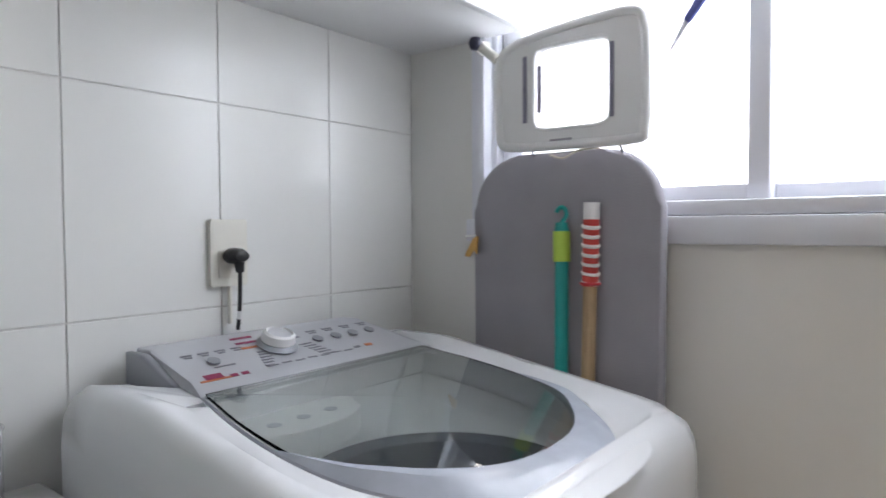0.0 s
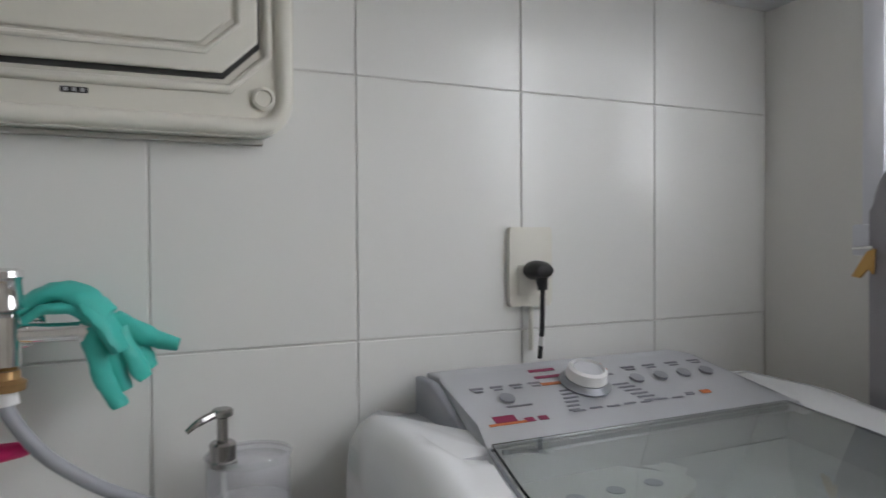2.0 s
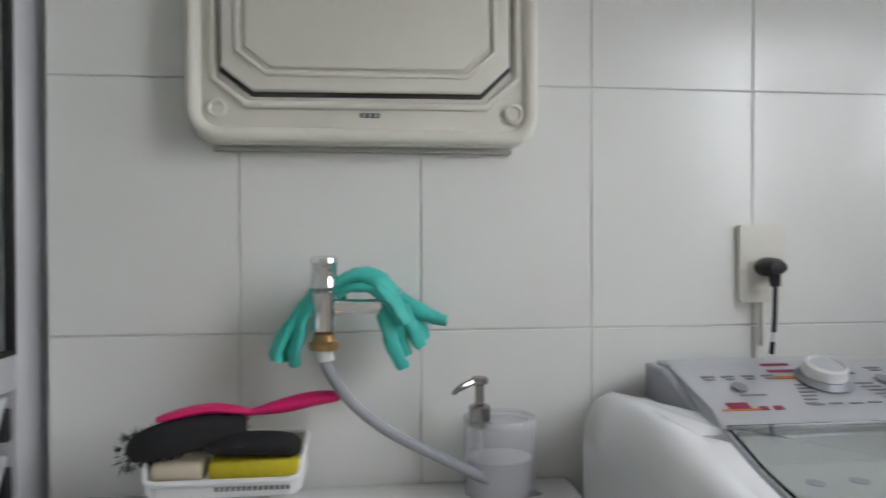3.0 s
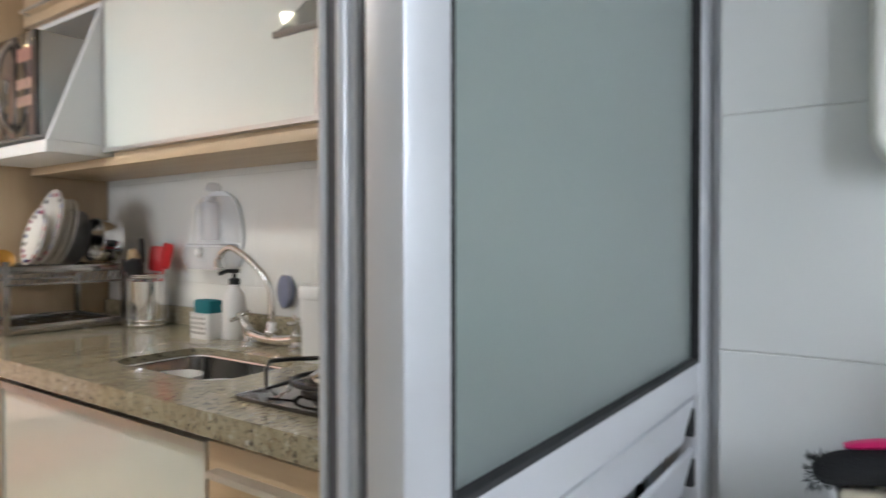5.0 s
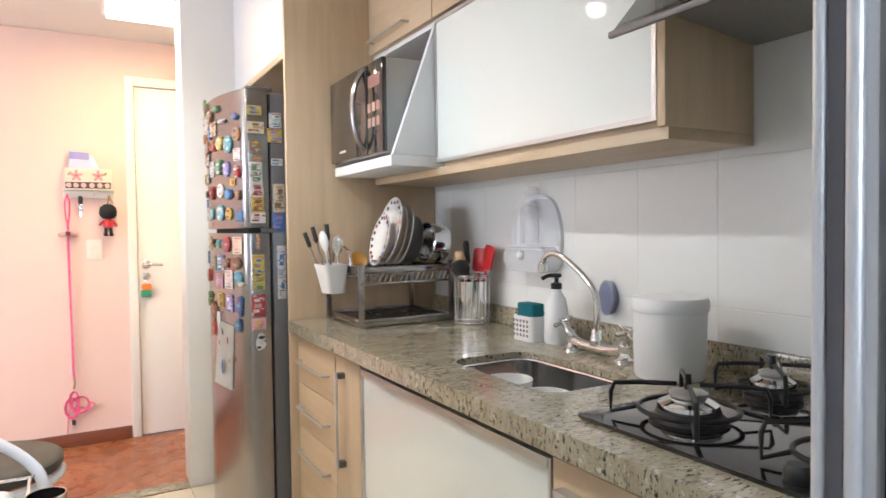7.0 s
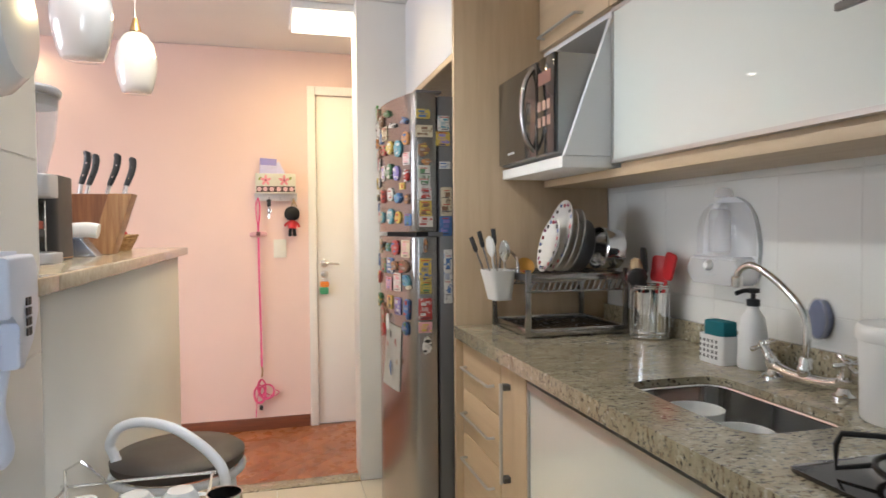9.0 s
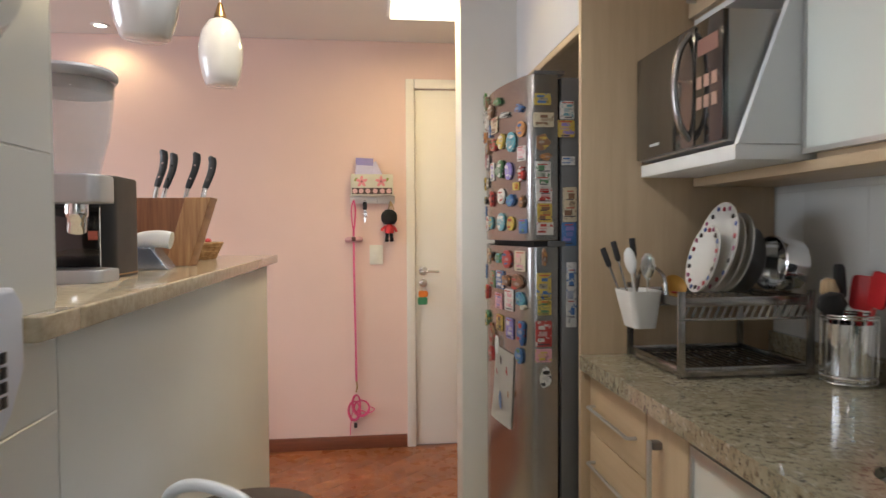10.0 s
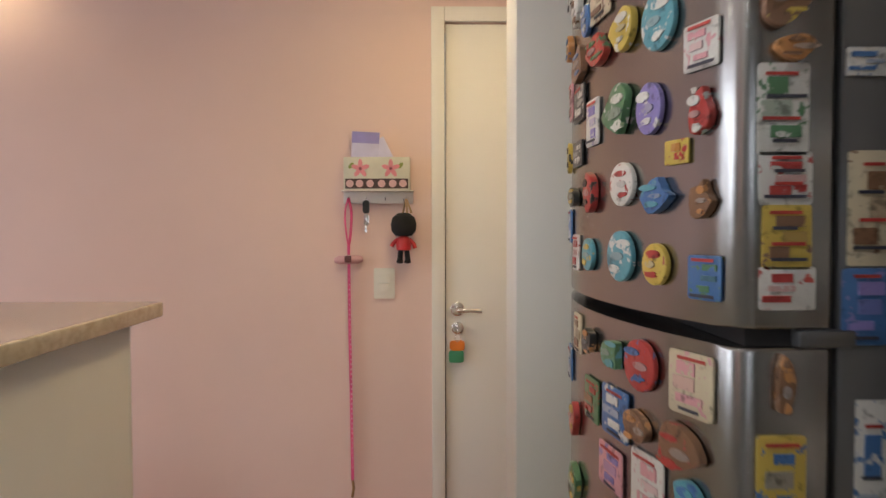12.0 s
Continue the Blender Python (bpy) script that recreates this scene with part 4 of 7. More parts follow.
# slotted strip along the upper shelf's long sides
for y in (RY0 - 0.0035, RY1 + 0.0035):
    for k in range(17):
        x = RX0 + 0.012 + k * 0.0202
        sl = box(-0.003, 0.003, -0.0012, 0.0012, -0.0165, 0.0165)
        part("slat", moved(sl, Matrix.Translation((x, y, 1.0615)) @ Matrix.Rotation(0.45, 4, 'Y')), M_RACK, r)
    part("rail", box(RX0 - 0.005, RX1 + 0.005, y - 0.0015, y + 0.0015, 1.040, 1.047, 0.0005), M_RACK, r)


def plate(x, y, rad, lean, rim):
    z = 1.09 + rad * math.cos(lean)
    m = Matrix.Translation((x, y, z)) @ Matrix.Rotation(radians(-6), 4, 'Z') @ Matrix.Rotation(-radians(76), 4, 'Y')
    p = thing("plate", (x, y, 1.09), "white dinner plate with coloured dots drying in the rack" if rim else "white ceramic plate drying in the rack", "plate", "plates in the rack")
    part("dish", lathe([(0, -0.004), (rad * 0.55, -0.004), (rad * 0.72, 0.006), (rad, 0.014), (rad, 0.018), (rad * 0.70, 0.010), (rad * 0.55, 0.002), (0, 0.002)], 48, m=m), M_CERAMIC, p)
    if rim:
        cols = [paint(0.35, 0.03, 0.05), paint(0.02, 0.06, 0.25), paint(0.03, 0.02, 0.02), paint(0.25, 0.03, 0.12)]
        for k in range(20):
            a = 2 * math.pi * k / 20
            rr = rad * (0.90 if k % 2 else 0.85)
            part("dot", lathe([(0, 0.0125), (0.0068, 0.0125), (0.0068, 0.0175), (0, 0.0178)], 10, m=m @ Matrix.Translation((rr * math.cos(a), rr * math.sin(a), 0))), cols[k % 4], p)


for x, rad, rim in ((0.935, 0.098, True), (0.972, 0.130, True), (1.000, 0.115, False), (1.025, 0.115, False)):
    plate(x, 2.34, rad, 0.1, rim)
pm = Matrix.Translation((1.075, 2.37, 1.185)) @ Matrix.Rotation(-radians(80), 4, 'Y')
p = thing("saucepan", (1.075, 2.37, 1.09), "dark steel saucepan tilted on its side in the rack", "pan")
part("pot", lathe([(0, 0), (0.085, 0), (0.095, 0.008), (0.098, 0.055), (0.102, 0.06), (0.094, 0.056), (0.088, 0.01), (0, 0.006)], 36, m=pm), M_STEELD, p)
p = thing("steel_pot", (1.10, 2.30, 1.09), "polished steel pot lying on its side in the rack", "pot")
part("pot", lathe([(0, 0), (0.062, 0), (0.070, 0.008), (0.072, 0.075), (0.077, 0.079), (0.073, 0.081), (0.069, 0.077), (0.066, 0.010), (0, 0.006)], 36, m=Matrix.Translation((1.155, 2.27, 1.172)) @ Matrix.Rotation(-radians(84), 4, 'Y')), M_CHROME, p)
p = thing("pot_lid", (1.13, 2.33, 1.09), "polished steel pot lid standing in the rack", "lid")
lm = Matrix.Translation((1.15, 2.33, 1.17)) @ Matrix.Rotation(radians(82), 4, 'Y')
part("disc", lathe([(0.078, 0), (0.080, 0.004), (0.05, 0.016), (0, 0.022)], 36, m=lm), M_CHROME, p)
part("knob", lathe([(0.008, 0.020), (0.008, 0.03), (0.018, 0.036), (0.016, 0.046), (0, 0.05)], 18, m=lm), M_BLACK, p)
u = thing("cutlery_cup", (0.735, 2.33, 1.0), "white plastic cutlery cup hooked on the rack", "cutlery cup")
cup = bmesh.new()
rg = []
for z, x0, x1, y0, y1 in ((1.005, 0.70, 0.765, 2.285, 2.375), (1.108, 0.678, 0.770, 2.262, 2.392), (1.108, 0.682, 0.767, 2.266, 2.388), (1.010, 0.704, 0.762, 2.29, 2.37)):
    rg.append([cup.verts.new((x, y, z)) for x, y in rrect(x0, x1, y0, y1, 0.018, 5)])
for lo, hi in zip(rg, rg[1:]):
    for i in range(len(lo)):
        cup.faces.new((lo[i], lo[(i + 1) % len(lo)], hi[(i + 1) % len(lo)], hi[i]))
cup.faces.new(rg[0])
cup.faces.new(rg[-1])
part("cup", cup, M_WHITE, u)
part("hook", box(0.766, 0.784, 2.31, 2.35, 1.1005, 1.106, 0.002), M_WHITE, u)


def cutlery(kind, x, y, dx, dy, length, material, label):
    a, b2 = Vector((x, y, 1.02)), Vector((x + dx, y + dy, 1.02 + length))
    d = (b2 - a).normalized()
    o = thing(kind, (x, y, 1.02), label, kind, "cutlery in the cup")
    part("shaft", tube([a, b2 - d * 0.05], 0.0035, 8), material, o)
    if kind == "spoon":
        m = Matrix.Translation(b2 - d * 0.02) @ d.to_track_quat('Z', 'X').to_matrix().to_4x4()
        part("bowl", lathe([(0, -0.04), (0.006, -0.036), (0.016, -0.02), (0.020, 0.0), (0.016, 0.022), (0.008, 0.034), (0, 0.037)], 20, m=m @ Matrix.Diagonal((0.35, 1, 1, 1))), material, o)
    else:
        part("grip", tube([b2 - d * 0.06, b2 - d * 0.05, b2], [0.004, 0.009, 0.009], 10, flat=0.6), M_BLACK, o)


cutlery("spoon", 0.715, 2.30, -0.035, -0.02, 0.19, M_WHITE, "white plastic spoon standing in the cutlery cup")
cutlery("spoon", 0.742, 2.30, -0.01, -0.02, 0.175, M_CHROME, "steel spoon standing in the cutlery cup")
cutlery("knife", 0.725, 2.345, -0.045, 0.05, 0.22, M_STEEL, "black-handled knife standing in the cutlery cup")
cutlery("knife", 0.735, 2.335, -0.02, 0.01, 0.23, M_STEEL, "black-handled knife standing in the cutlery cup")
cutlery("knife", 0.715, 2.355, -0.055, 0.07, 0.20, M_STEEL, "black-handled knife standing in the cutlery cup")
t = thing("tea_strainer", (0.80, 2.30, 1.09), "amber and red plastic strainer lying on the rack", "strainer")
part("bowl", lathe([(0, 0), (0.02, 0.004), (0.03, 0.02), (0.032, 0.035), (0.029, 0.033), (0.0, 0.006)], 24, m=Matrix.Translation((0.81, 2.31, 1.105)) @ Matrix.Rotation(radians(60), 4, 'X')), paint(0.55, 0.28, 0.04), t)
part("base", box(0.795, 0.83, 2.28, 2.32, 1.086, 1.105, 0.004), M_RED, t)

# utensil holder
u = thing("utensil_holder", (1.165, 2.08, WT), "round chrome wire utensil holder on the worktop", "utensil holder")
UX, UY, UR = 1.165, 2.085, 0.062
for z in (WT + 0.006, WT + 0.02, 1.055, 1.062):
    part("ring", tube([(UX + UR * math.cos(a), UY + UR * math.sin(a), z) for a in np.linspace(0, 2 * math.pi, 29)[:-1]], 0.0028, 8, closed=True), M_CHROME, u)
part("cup", lathe([(0, WT + 0.008), (UR * 0.86, WT + 0.008), (UR * 0.9, WT + 0.15), (UR * 0.87, WT + 0.15), (UR * 0.82, WT + 0.012), (0, WT + 0.012)], 32, at=(UX, UY, 0)), M_CHROME, u)
for k in range(14):
    a = 2 * math.pi * k / 14
    part("wire", tube([(UX + UR * math.cos(a), UY + UR * math.sin(a), WT + 0.003), (UX + UR * math.cos(a + .12), UY + UR * math.sin(a + .12), 1.06)], 0.002, 6), M_CHROME, u)


def utensil(name, dx, dy, top, head, material, label, wide=0.03):
    a, b2 = Vector((UX + dx * 0.2, UY + dy * 0.2, WT + 0.015)), Vector((UX + dx, UY + dy, top))
    d = (b2 - a).normalized()
    o = thing(name, a, label, name, "utensils in the holder")
    part("shaft", tube([a, b2 - d * 0.05], 0.0055, 8), material, o)
    m = Matrix.Translation(b2 - d * 0.045) @ d.to_track_quat('Z', 'X').to_matrix().to_4x4() @ Matrix.Rotation(radians(50), 4, 'Z')
    if head == "flat":
        part("head", moved(slab(rrect(-wide, wide, 0, 0.085, 0.012), "x", -0.004, 0.004, 0.002), m), material, o)
    else:
        part("head", lathe([(0, 0), (wide * 0.6, 0.008), (wide, 0.032), (wide * 0.75, 0.06), (0, 0.068)], 22, m=m @ Matrix.Diagonal((0.45, 1, 1, 1))), material, o)


utensil("spatula", 0.035, -0.055, 1.128, "flat", M_RED, "red silicone spatula standing in the holder", 0.034)
utensil("spatula", 0.03, -0.01, 1.118, "flat", M_RED, "red silicone spatula standing in the holder", 0.028)
utensil("ladle", -0.055, -0.01, 1.098, "round", M_BLACK, "black nylon ladle standing in the holder", 0.034)
utensil("spatula", -0.01, 0.02, 1.145, "flat", M_BLACK, "black nylon spatula standing in the holder", 0.024)
utensil("wooden_spoon", -0.04, 0.02, 1.130, "round", M_BROOMW, "pale wooden spoon standing in the holder", 0.024)

# ---- fridge ----
FY0, FY1 = 2.59, 3.25


def fridge_front(y, grow=0.0):
    return 0.49 - 0.068 * (1 - ((y - (FY0 + FY1) / 2) / ((FY1 - FY0) / 2)) ** 2) - grow


def bowed_door(z0, z1, back=0.575):
    n = 20
    ys = [FY0 + (FY1 - FY0) * k / n for k in range(n + 1)]
    out = [(fridge_front(y), y) for y in ys] + [(back, FY1), (back, FY0)] + [(0.510, FY0), (0.4985, FY0 + 0.0015), (0.4915, FY0 + 0.006)]
    out[0] = (fridge_front(FY0 + 0.014), FY0 + 0.014)
    return slab(out, "z", z0, z1, 0.004)


f = thing("fridge", (0.85, 2.92, 0.0), "tall brushed steel two-door fridge covered in magnets", "fridge")
part("body", box(0.586, 1.22, FY0 + 0.004, FY1 - 0.004, 0.03, 1.752, 0.006), M_STEELD, f, "dark grey steel body")
part("freezer_door", bowed_door(1.240, 1.760), M_STEEL, f, "bowed brushed steel freezer door")
part("fridge_door", bowed_door(0.06, 1.222), M_STEEL, f, "bowed brushed steel fridge door")
part("seal", box(0.5755, 0.5855, FY0 + 0.012, FY1 - 0.012, 0.07, 1.748), M_RUBBER, f)
part("gap_trim", box(0.50, 0.5755, FY0 + 0.01, FY1 - 0.01, 1.2225, 1.2395), M_RUBBER, f)
part("hinge", box(0.50, 0.60, FY0 + 0.004, FY0 + 0.05, 1.7605, 1.772, 0.003), M_STEELD, f)
part("hinge", box(0.545, 0.60, FY0 - 0.004, FY0 + 0.02, 1.2225, 1.239, 0.003), M_STEELD, f)
for fx in (0.65, 1.15):
    for fy in (FY0 + 0.06, FY1 - 0.06):
        part("foot", lathe([(0.02, 0.0), (0.018, 0.03)], 14, at=(fx, fy, 0)), M_BLACK, f)
RNG = random.Random(7)


def on_front(y, z, w, h, depth, outline):
    """A small shape lying on the bowed door front."""
    x0 = fridge_front(y)
    slope = (fridge_front(y + 0.001) - fridge_front(y - 0.001)) / 0.002
    b = slab(outline, "x", -depth, 0.0, min(0.0015, depth * 0.3))
    m = Matrix.Translation((x0 - 0.0012, y, z)) @ Matrix.Rotation(-math.atan(slope), 4, 'Z')
    return b, m


def outline_of(shape, w, h):
    if shape == "oval":
        return [(w / 2 * math.cos(a), h / 2 * math.sin(a)) for a in np.linspace(0, 2 * math.pi, 21)[:-1]]
    if shape == "blob":
        ring = []
        for a in np.linspace(0, 2 * math.pi, 11)[:-1]:
            k = RNG.uniform(0.58, 1.12)
            ring.append((w / 2 * math.cos(a) * k, h / 2 * math.sin(a) * k, 0))
        return [(p.x, p.y) for p in curve_pts(ring, 3, closed=True)]
    r = min(w, h) * 0.08
    return rrect(-w / 2, w / 2, -h / 2, h / 2, r, 3)


PRINTS = {}


def printed(c1, c2):
    """Mottled paint or print of two colours for small souvenirs."""
    if (c1, c2) not in PRINTS:
        pm = two_tone("souvenir_print", c1, c2, 55, 0.3, lo=0.42, hi=0.66, bump=0.6, detail=3)
        ramp = pm.node_tree.nodes["Color Ramp"].color_ramp
        for at, col in ((0.32, (*[0.45 * q for q in c1], 1)), (0.59, (*c1, 1)), (0.62, (*[0.8 * q + 0.05 for q in c2], 1))):
            ramp.elements.new(at).color = col
        PRINTS[(c1, c2)] = pm
    return PRINTS[(c1, c2)]


LOOKS = {"card": "printed card magnet", "oval": "round painted souvenir magnet", "blob": "moulded souvenir magnet", "sheet": "printed paper sheet"}
NAMES = {"card": "fridge_magnet", "oval": "fridge_magnet", "blob": "fridge_magnet", "sheet": "paper_note"}


def magnet(face, shape, u, z, w, h, colour, accent, word):
    """face: front (u is y), edge of the door or side of the body (u is x)."""
    depth = {"card": 0.003, "oval": 0.007, "blob": 0.010, "sheet": 0.0012}[shape]
    oshape = {"card": "card", "sheet": "card"}.get(shape, shape)
    if face == "front":
        w, h = 0.87 * w, 0.90 * h
    if face == "front":
        m = on_front(u, z, w, h, depth, outline_of("card", w, h))[1]
    elif face == "edge":
        m = Matrix.Translation((u, FY0 - 0.0008, z)) @ Matrix.Rotation(radians(90), 4, 'Z')
    else:
        m = Matrix.Translation((u, FY0 + 0.0032, z)) @ Matrix.Rotation(radians(90), 4, 'Z')
    mg = thing(NAMES[shape], m.translation, word + " " + LOOKS[shape] + " stuck on the fridge", "magnet" if shape != "sheet" else "note", "fridge magnets")
    part("plate", moved(slab(outline_of(oshape, w, h), "x", -depth, 0.0, min(0.0015, depth * 0.3)), m), printed(colour, accent), mg)
    k = 3 if max(w, h) > 0.04 else 2
    for i in range(k):
        du, dz = RNG.uniform(-0.2, 0.2) * w, h * ((i + 0.5) / k - 0.5) * 0.72
        ww, hh = w * RNG.uniform(0.35, 0.6), h / k * RNG.uniform(0.35, 0.65)
        c = accent if i % 2 == 0 else tuple(0.5 * (a + b3) for a, b3 in zip(accent, colour))
        if i == 1 and oshape != "card":
            c = tuple(0.45 * q + 0.22 for q in colour)
        q = slab(outline_of("oval" if oshape != "card" and i else ("blob" if oshape != "card" else "card"), ww, hh), "x", -depth - 0.0016, -depth - 0.0001)
        part("motif", moved(q, m @ Matrix.Translation((0, du, dz))), printed(c, colour), mg)
    if oshape == "card" and h > 0.045:
        for i in range(4 if shape == "sheet" else 2):
            wd = w * RNG.uniform(0.45, 0.8)
            bar3 = box(-depth - 0.0024, -depth - 0.0017, -wd / 2, wd / 2, -0.0016, 0.0016)
            part("print_line", moved(bar3, m @ Matrix.Translation((0, RNG.uniform(-0.06, 0.06) * w, h * (0.38 - 0.24 * i if shape == "sheet" else 0.40 - 0.80 * i)))), paint(0.05, 0.05, 0.07) if i % 2 else paint(0.45, 0.05, 0.04), mg)


W_, K_, R_, B_, Y_, G_ = (0.66, 0.65, 0.62), (0.03, 0.03, 0.03), (0.42, 0.05, 0.045), (0.07, 0.17, 0.40), (0.58, 0.43, 0.09), (0.10, 0.22, 0.11)
T_, O_, P_, V_, C_, D_ = (0.12, 0.34, 0.42), (0.50, 0.24, 0.09), (0.66, 0.34, 0.38), (0.26, 0.22, 0.52), (0.60, 0.53, 0.38), (0.22, 0.12, 0.07)
magnet("front", "blob", 2.740, 1.657, 0.085, 0.028, W_, K_, "panda-shaped")
magnet("front", "oval", 2.636, 1.595, 0.058, 0.056, O_, B_, "orange")
magnet("front", "blob", 2.642, 1.661, 0.052, 0.034, B_, D_, "blue")
magnet("front", "blob", 2.799, 1.713, 0.085, 0.044, G_, D_, "leafy-green")
magnet("front", "blob", 2.886, 1.692, 0.085, 0.064, D_, W_, "brown")
magnet("front", "card", 2.843, 1.638, 0.085, 0.062, C_, D_, "sandy")
magnet("front", "oval", 2.696, 1.562, 0.068, 0.073, T_, W_, "turquoise")
magnet("front", "blob", 2.769, 1.574, 0.067, 0.058, Y_, W_, "yellow")
magnet("front", "blob", 2.842, 1.570, 0.083, 0.046, R_, G_, "red")
magnet("front", "blob", 2.932, 1.573, 0.085, 0.056, D_, B_, "dark")
magnet("front", "card", 2.635, 1.518, 0.056, 0.053, W_, P_, "white-and-pink")
magnet("front", "oval", 2.711, 1.469, 0.055, 0.065, V_, W_, "violet")
magnet("front", "blob", 2.780, 1.476, 0.080, 0.075, G_, W_, "grey-green")
magnet("front", "blob", 2.630, 1.449, 0.040, 0.063, R_, W_, "red-and-white")
magnet("front", "card", 2.668, 1.416, 0.043, 0.029, Y_, R_, "red-and-yellow")
magnet("front", "blob", 2.628, 1.363, 0.034, 0.048, D_, O_, "copper")
magnet("front", "blob", 2.697, 1.371, 0.065, 0.044, B_, T_, "blue-domed")
magnet("front", "oval", 2.768, 1.389, 0.067, 0.059, W_, R_, "white-and-red")
magnet("front", "card", 2.628, 1.286, 0.052, 0.050, B_, G_, "blue-and-green")
magnet("front", "oval", 2.698, 1.296, 0.052, 0.052, Y_, R_, "yellow-and-red")
magnet("front", "oval", 2.772, 1.302, 0.073, 0.069, T_, W_, "sky-blue")
magnet("front", "card", 2.943, 1.519, 0.085, 0.056, K_, W_, "dark")
magnet("front", "card", 2.955, 1.447, 0.085, 0.041, K_, W_, "black")
magnet("front", "blob", 2.969, 1.385, 0.085, 0.037, K_, Y_, "black-and-gold")
magnet("front", "card", 2.645, 1.175, 0.075, 0.074, C_, P_, "beach")
magnet("front", "oval", 2.726, 1.178, 0.074, 0.067, R_, B_, "red-and-blue")
magnet("front", "blob", 2.794, 1.180, 0.061, 0.057, G_, T_, "green")
magnet("front", "card", 2.789, 1.105, 0.084, 0.070, B_, W_, "blue")
magnet("front", "card", 2.869, 1.101, 0.068, 0.065, G_, R_, "green-and-red")
magnet("front", "blob", 2.729, 1.104, 0.064, 0.048, D_, O_, "bronze")
magnet("front", "blob", 2.661, 1.101, 0.085, 0.063, D_, R_, "brown-and-red")
magnet("front", "card", 2.714, 1.043, 0.074, 0.080, W_, P_, "white")
magnet("front", "blob", 2.637, 1.052, 0.064, 0.058, T_, B_, "sea-blue")
magnet("front", "card", 2.801, 1.031, 0.079, 0.061, P_, V_, "dusky-pink")
magnet("front", "card", 2.793, 0.957, 0.066, 0.061, Y_, K_, "yellow")
magnet("front", "card", 2.710, 0.949, 0.059, 0.076, V_, W_, "lilac")
magnet("front", "blob", 2.636, 0.948, 0.051, 0.097, B_, R_, "blue")
magnet("front", "blob", 2.871, 0.905, 0.085, 0.087, D_, R_, "dark-red")
magnet("front", "blob", 2.955, 0.946, 0.085, 0.070, G_, Y_, "green")
magnet("front", "blob", 2.878, 0.837, 0.081, 0.066, R_, D_, "dark-red")
magnet("front", "blob", 2.647, 0.871, 0.054, 0.069, B_, G_, "blue-and-black")
magnet("front", "blob", 2.624, 1.029, 0.037, 0.023, C_, W_, "sandy")
magnet("front", "card", 2.644, 1.475, 0.007, 0.007, W_, W_, "white")
magnet("edge", "card", 0.530, 1.617, 0.065, 0.045, C_, D_, "beige-framed")
magnet("edge", "blob", 0.527, 1.547, 0.050, 0.054, D_, Y_, "brown-and-gold")
magnet("edge", "blob", 0.536, 1.502, 0.047, 0.026, O_, D_, "tan")
magnet("edge", "sheet", 0.528, 1.446, 0.049, 0.086, W_, G_, "white-and-green")
magnet("edge", "sheet", 0.531, 1.382, 0.051, 0.050, W_, R_, "white-and-red")
magnet("edge", "sheet", 0.533, 1.327, 0.047, 0.061, Y_, D_, "yellow-and-brown")
magnet("edge", "sheet", 0.534, 1.279, 0.054, 0.041, W_, R_, "white-and-red")
magnet("edge", "blob", 0.531, 1.183, 0.020, 0.066, D_, O_, "brown-figure")
magnet("edge", "card", 0.530, 1.098, 0.047, 0.084, Y_, B_, "yellow-and-blue")
magnet("edge", "card", 0.532, 1.030, 0.044, 0.047, Y_, G_, "lime")
magnet("edge", "card", 0.529, 0.948, 0.052, 0.082, R_, W_, "red")
magnet("edge", "card", 0.528, 0.879, 0.054, 0.042, P_, Y_, "pink")
magnet("edge", "blob", 0.531, 0.809, 0.041, 0.076, W_, K_, "white-bottle")
magnet("edge", "card", 0.527, 1.681, 0.053, 0.036, Y_, B_, "yellow-and-violet")
magnet("side", "card", 0.606, 1.649, 0.047, 0.057, W_, T_, "white")
magnet("side", "card", 0.602, 1.591, 0.057, 0.053, Y_, V_, "yellow-and-violet")
magnet("side", "card", 0.610, 1.491, 0.043, 0.027, W_, B_, "white")
magnet("side", "sheet", 0.615, 1.354, 0.045, 0.109, C_, D_, "cream")
magnet("side", "card", 0.612, 1.261, 0.048, 0.073, B_, V_, "blue")
magnet("side", "sheet", 0.620, 1.069, 0.033, 0.206, W_, B_, "white-and-blue")

for y_, z_, w_, h_, c_, a_, shp, word_ in (
        (2.985, 1.755, 0.075, 0.060, (0.10, 0.30, 0.06), G_, "blob", "leaf-green"), (2.955, 1.735, 0.060, 0.060, D_, G_, "blob", "brown-and-green"), (3.000, 1.690, 0.060, 0.062, W_, K_, "blob", "black-and-white"),
        (2.945, 1.655, 0.055, 0.060, W_, D_, "blob", "white"), (3.020, 1.620, 0.060, 0.050, O_, B_, "blob", "orange-and-blue"), (2.895, 1.625, 0.045, 0.050, B_, W_, "oval", "blue"),
        (3.035, 1.540, 0.060, 0.065, P_, D_, "card", "pink"), (2.870, 1.480, 0.060, 0.070, W_, V_, "card", "white-and-violet"), (3.040, 1.450, 0.055, 0.055, Y_, K_, "oval", "yellow"),
        (2.870, 1.385, 0.050, 0.060, R_, K_, "blob", "red"), (3.040, 1.340, 0.060, 0.060, B_, W_, "card", "blue"), (2.880, 1.300, 0.055, 0.050, T_, Y_, "oval", "turquoise"),
        (2.965, 1.300, 0.060, 0.060, W_, R_, "card", "white-and-red"), (2.950, 1.180, 0.060, 0.065, C_, D_, "card", "sandy"), (3.030, 1.120, 0.060, 0.060, B_, W_, "card", "blue"),
        (2.960, 1.050, 0.060, 0.060, R_, Y_, "blob", "red-and-yellow"), (2.870, 1.180, 0.050, 0.055, K_, O_, "blob", "dark")):
    magnet("front", shp, y_, z_, w_, h_, c_, a_, word_)

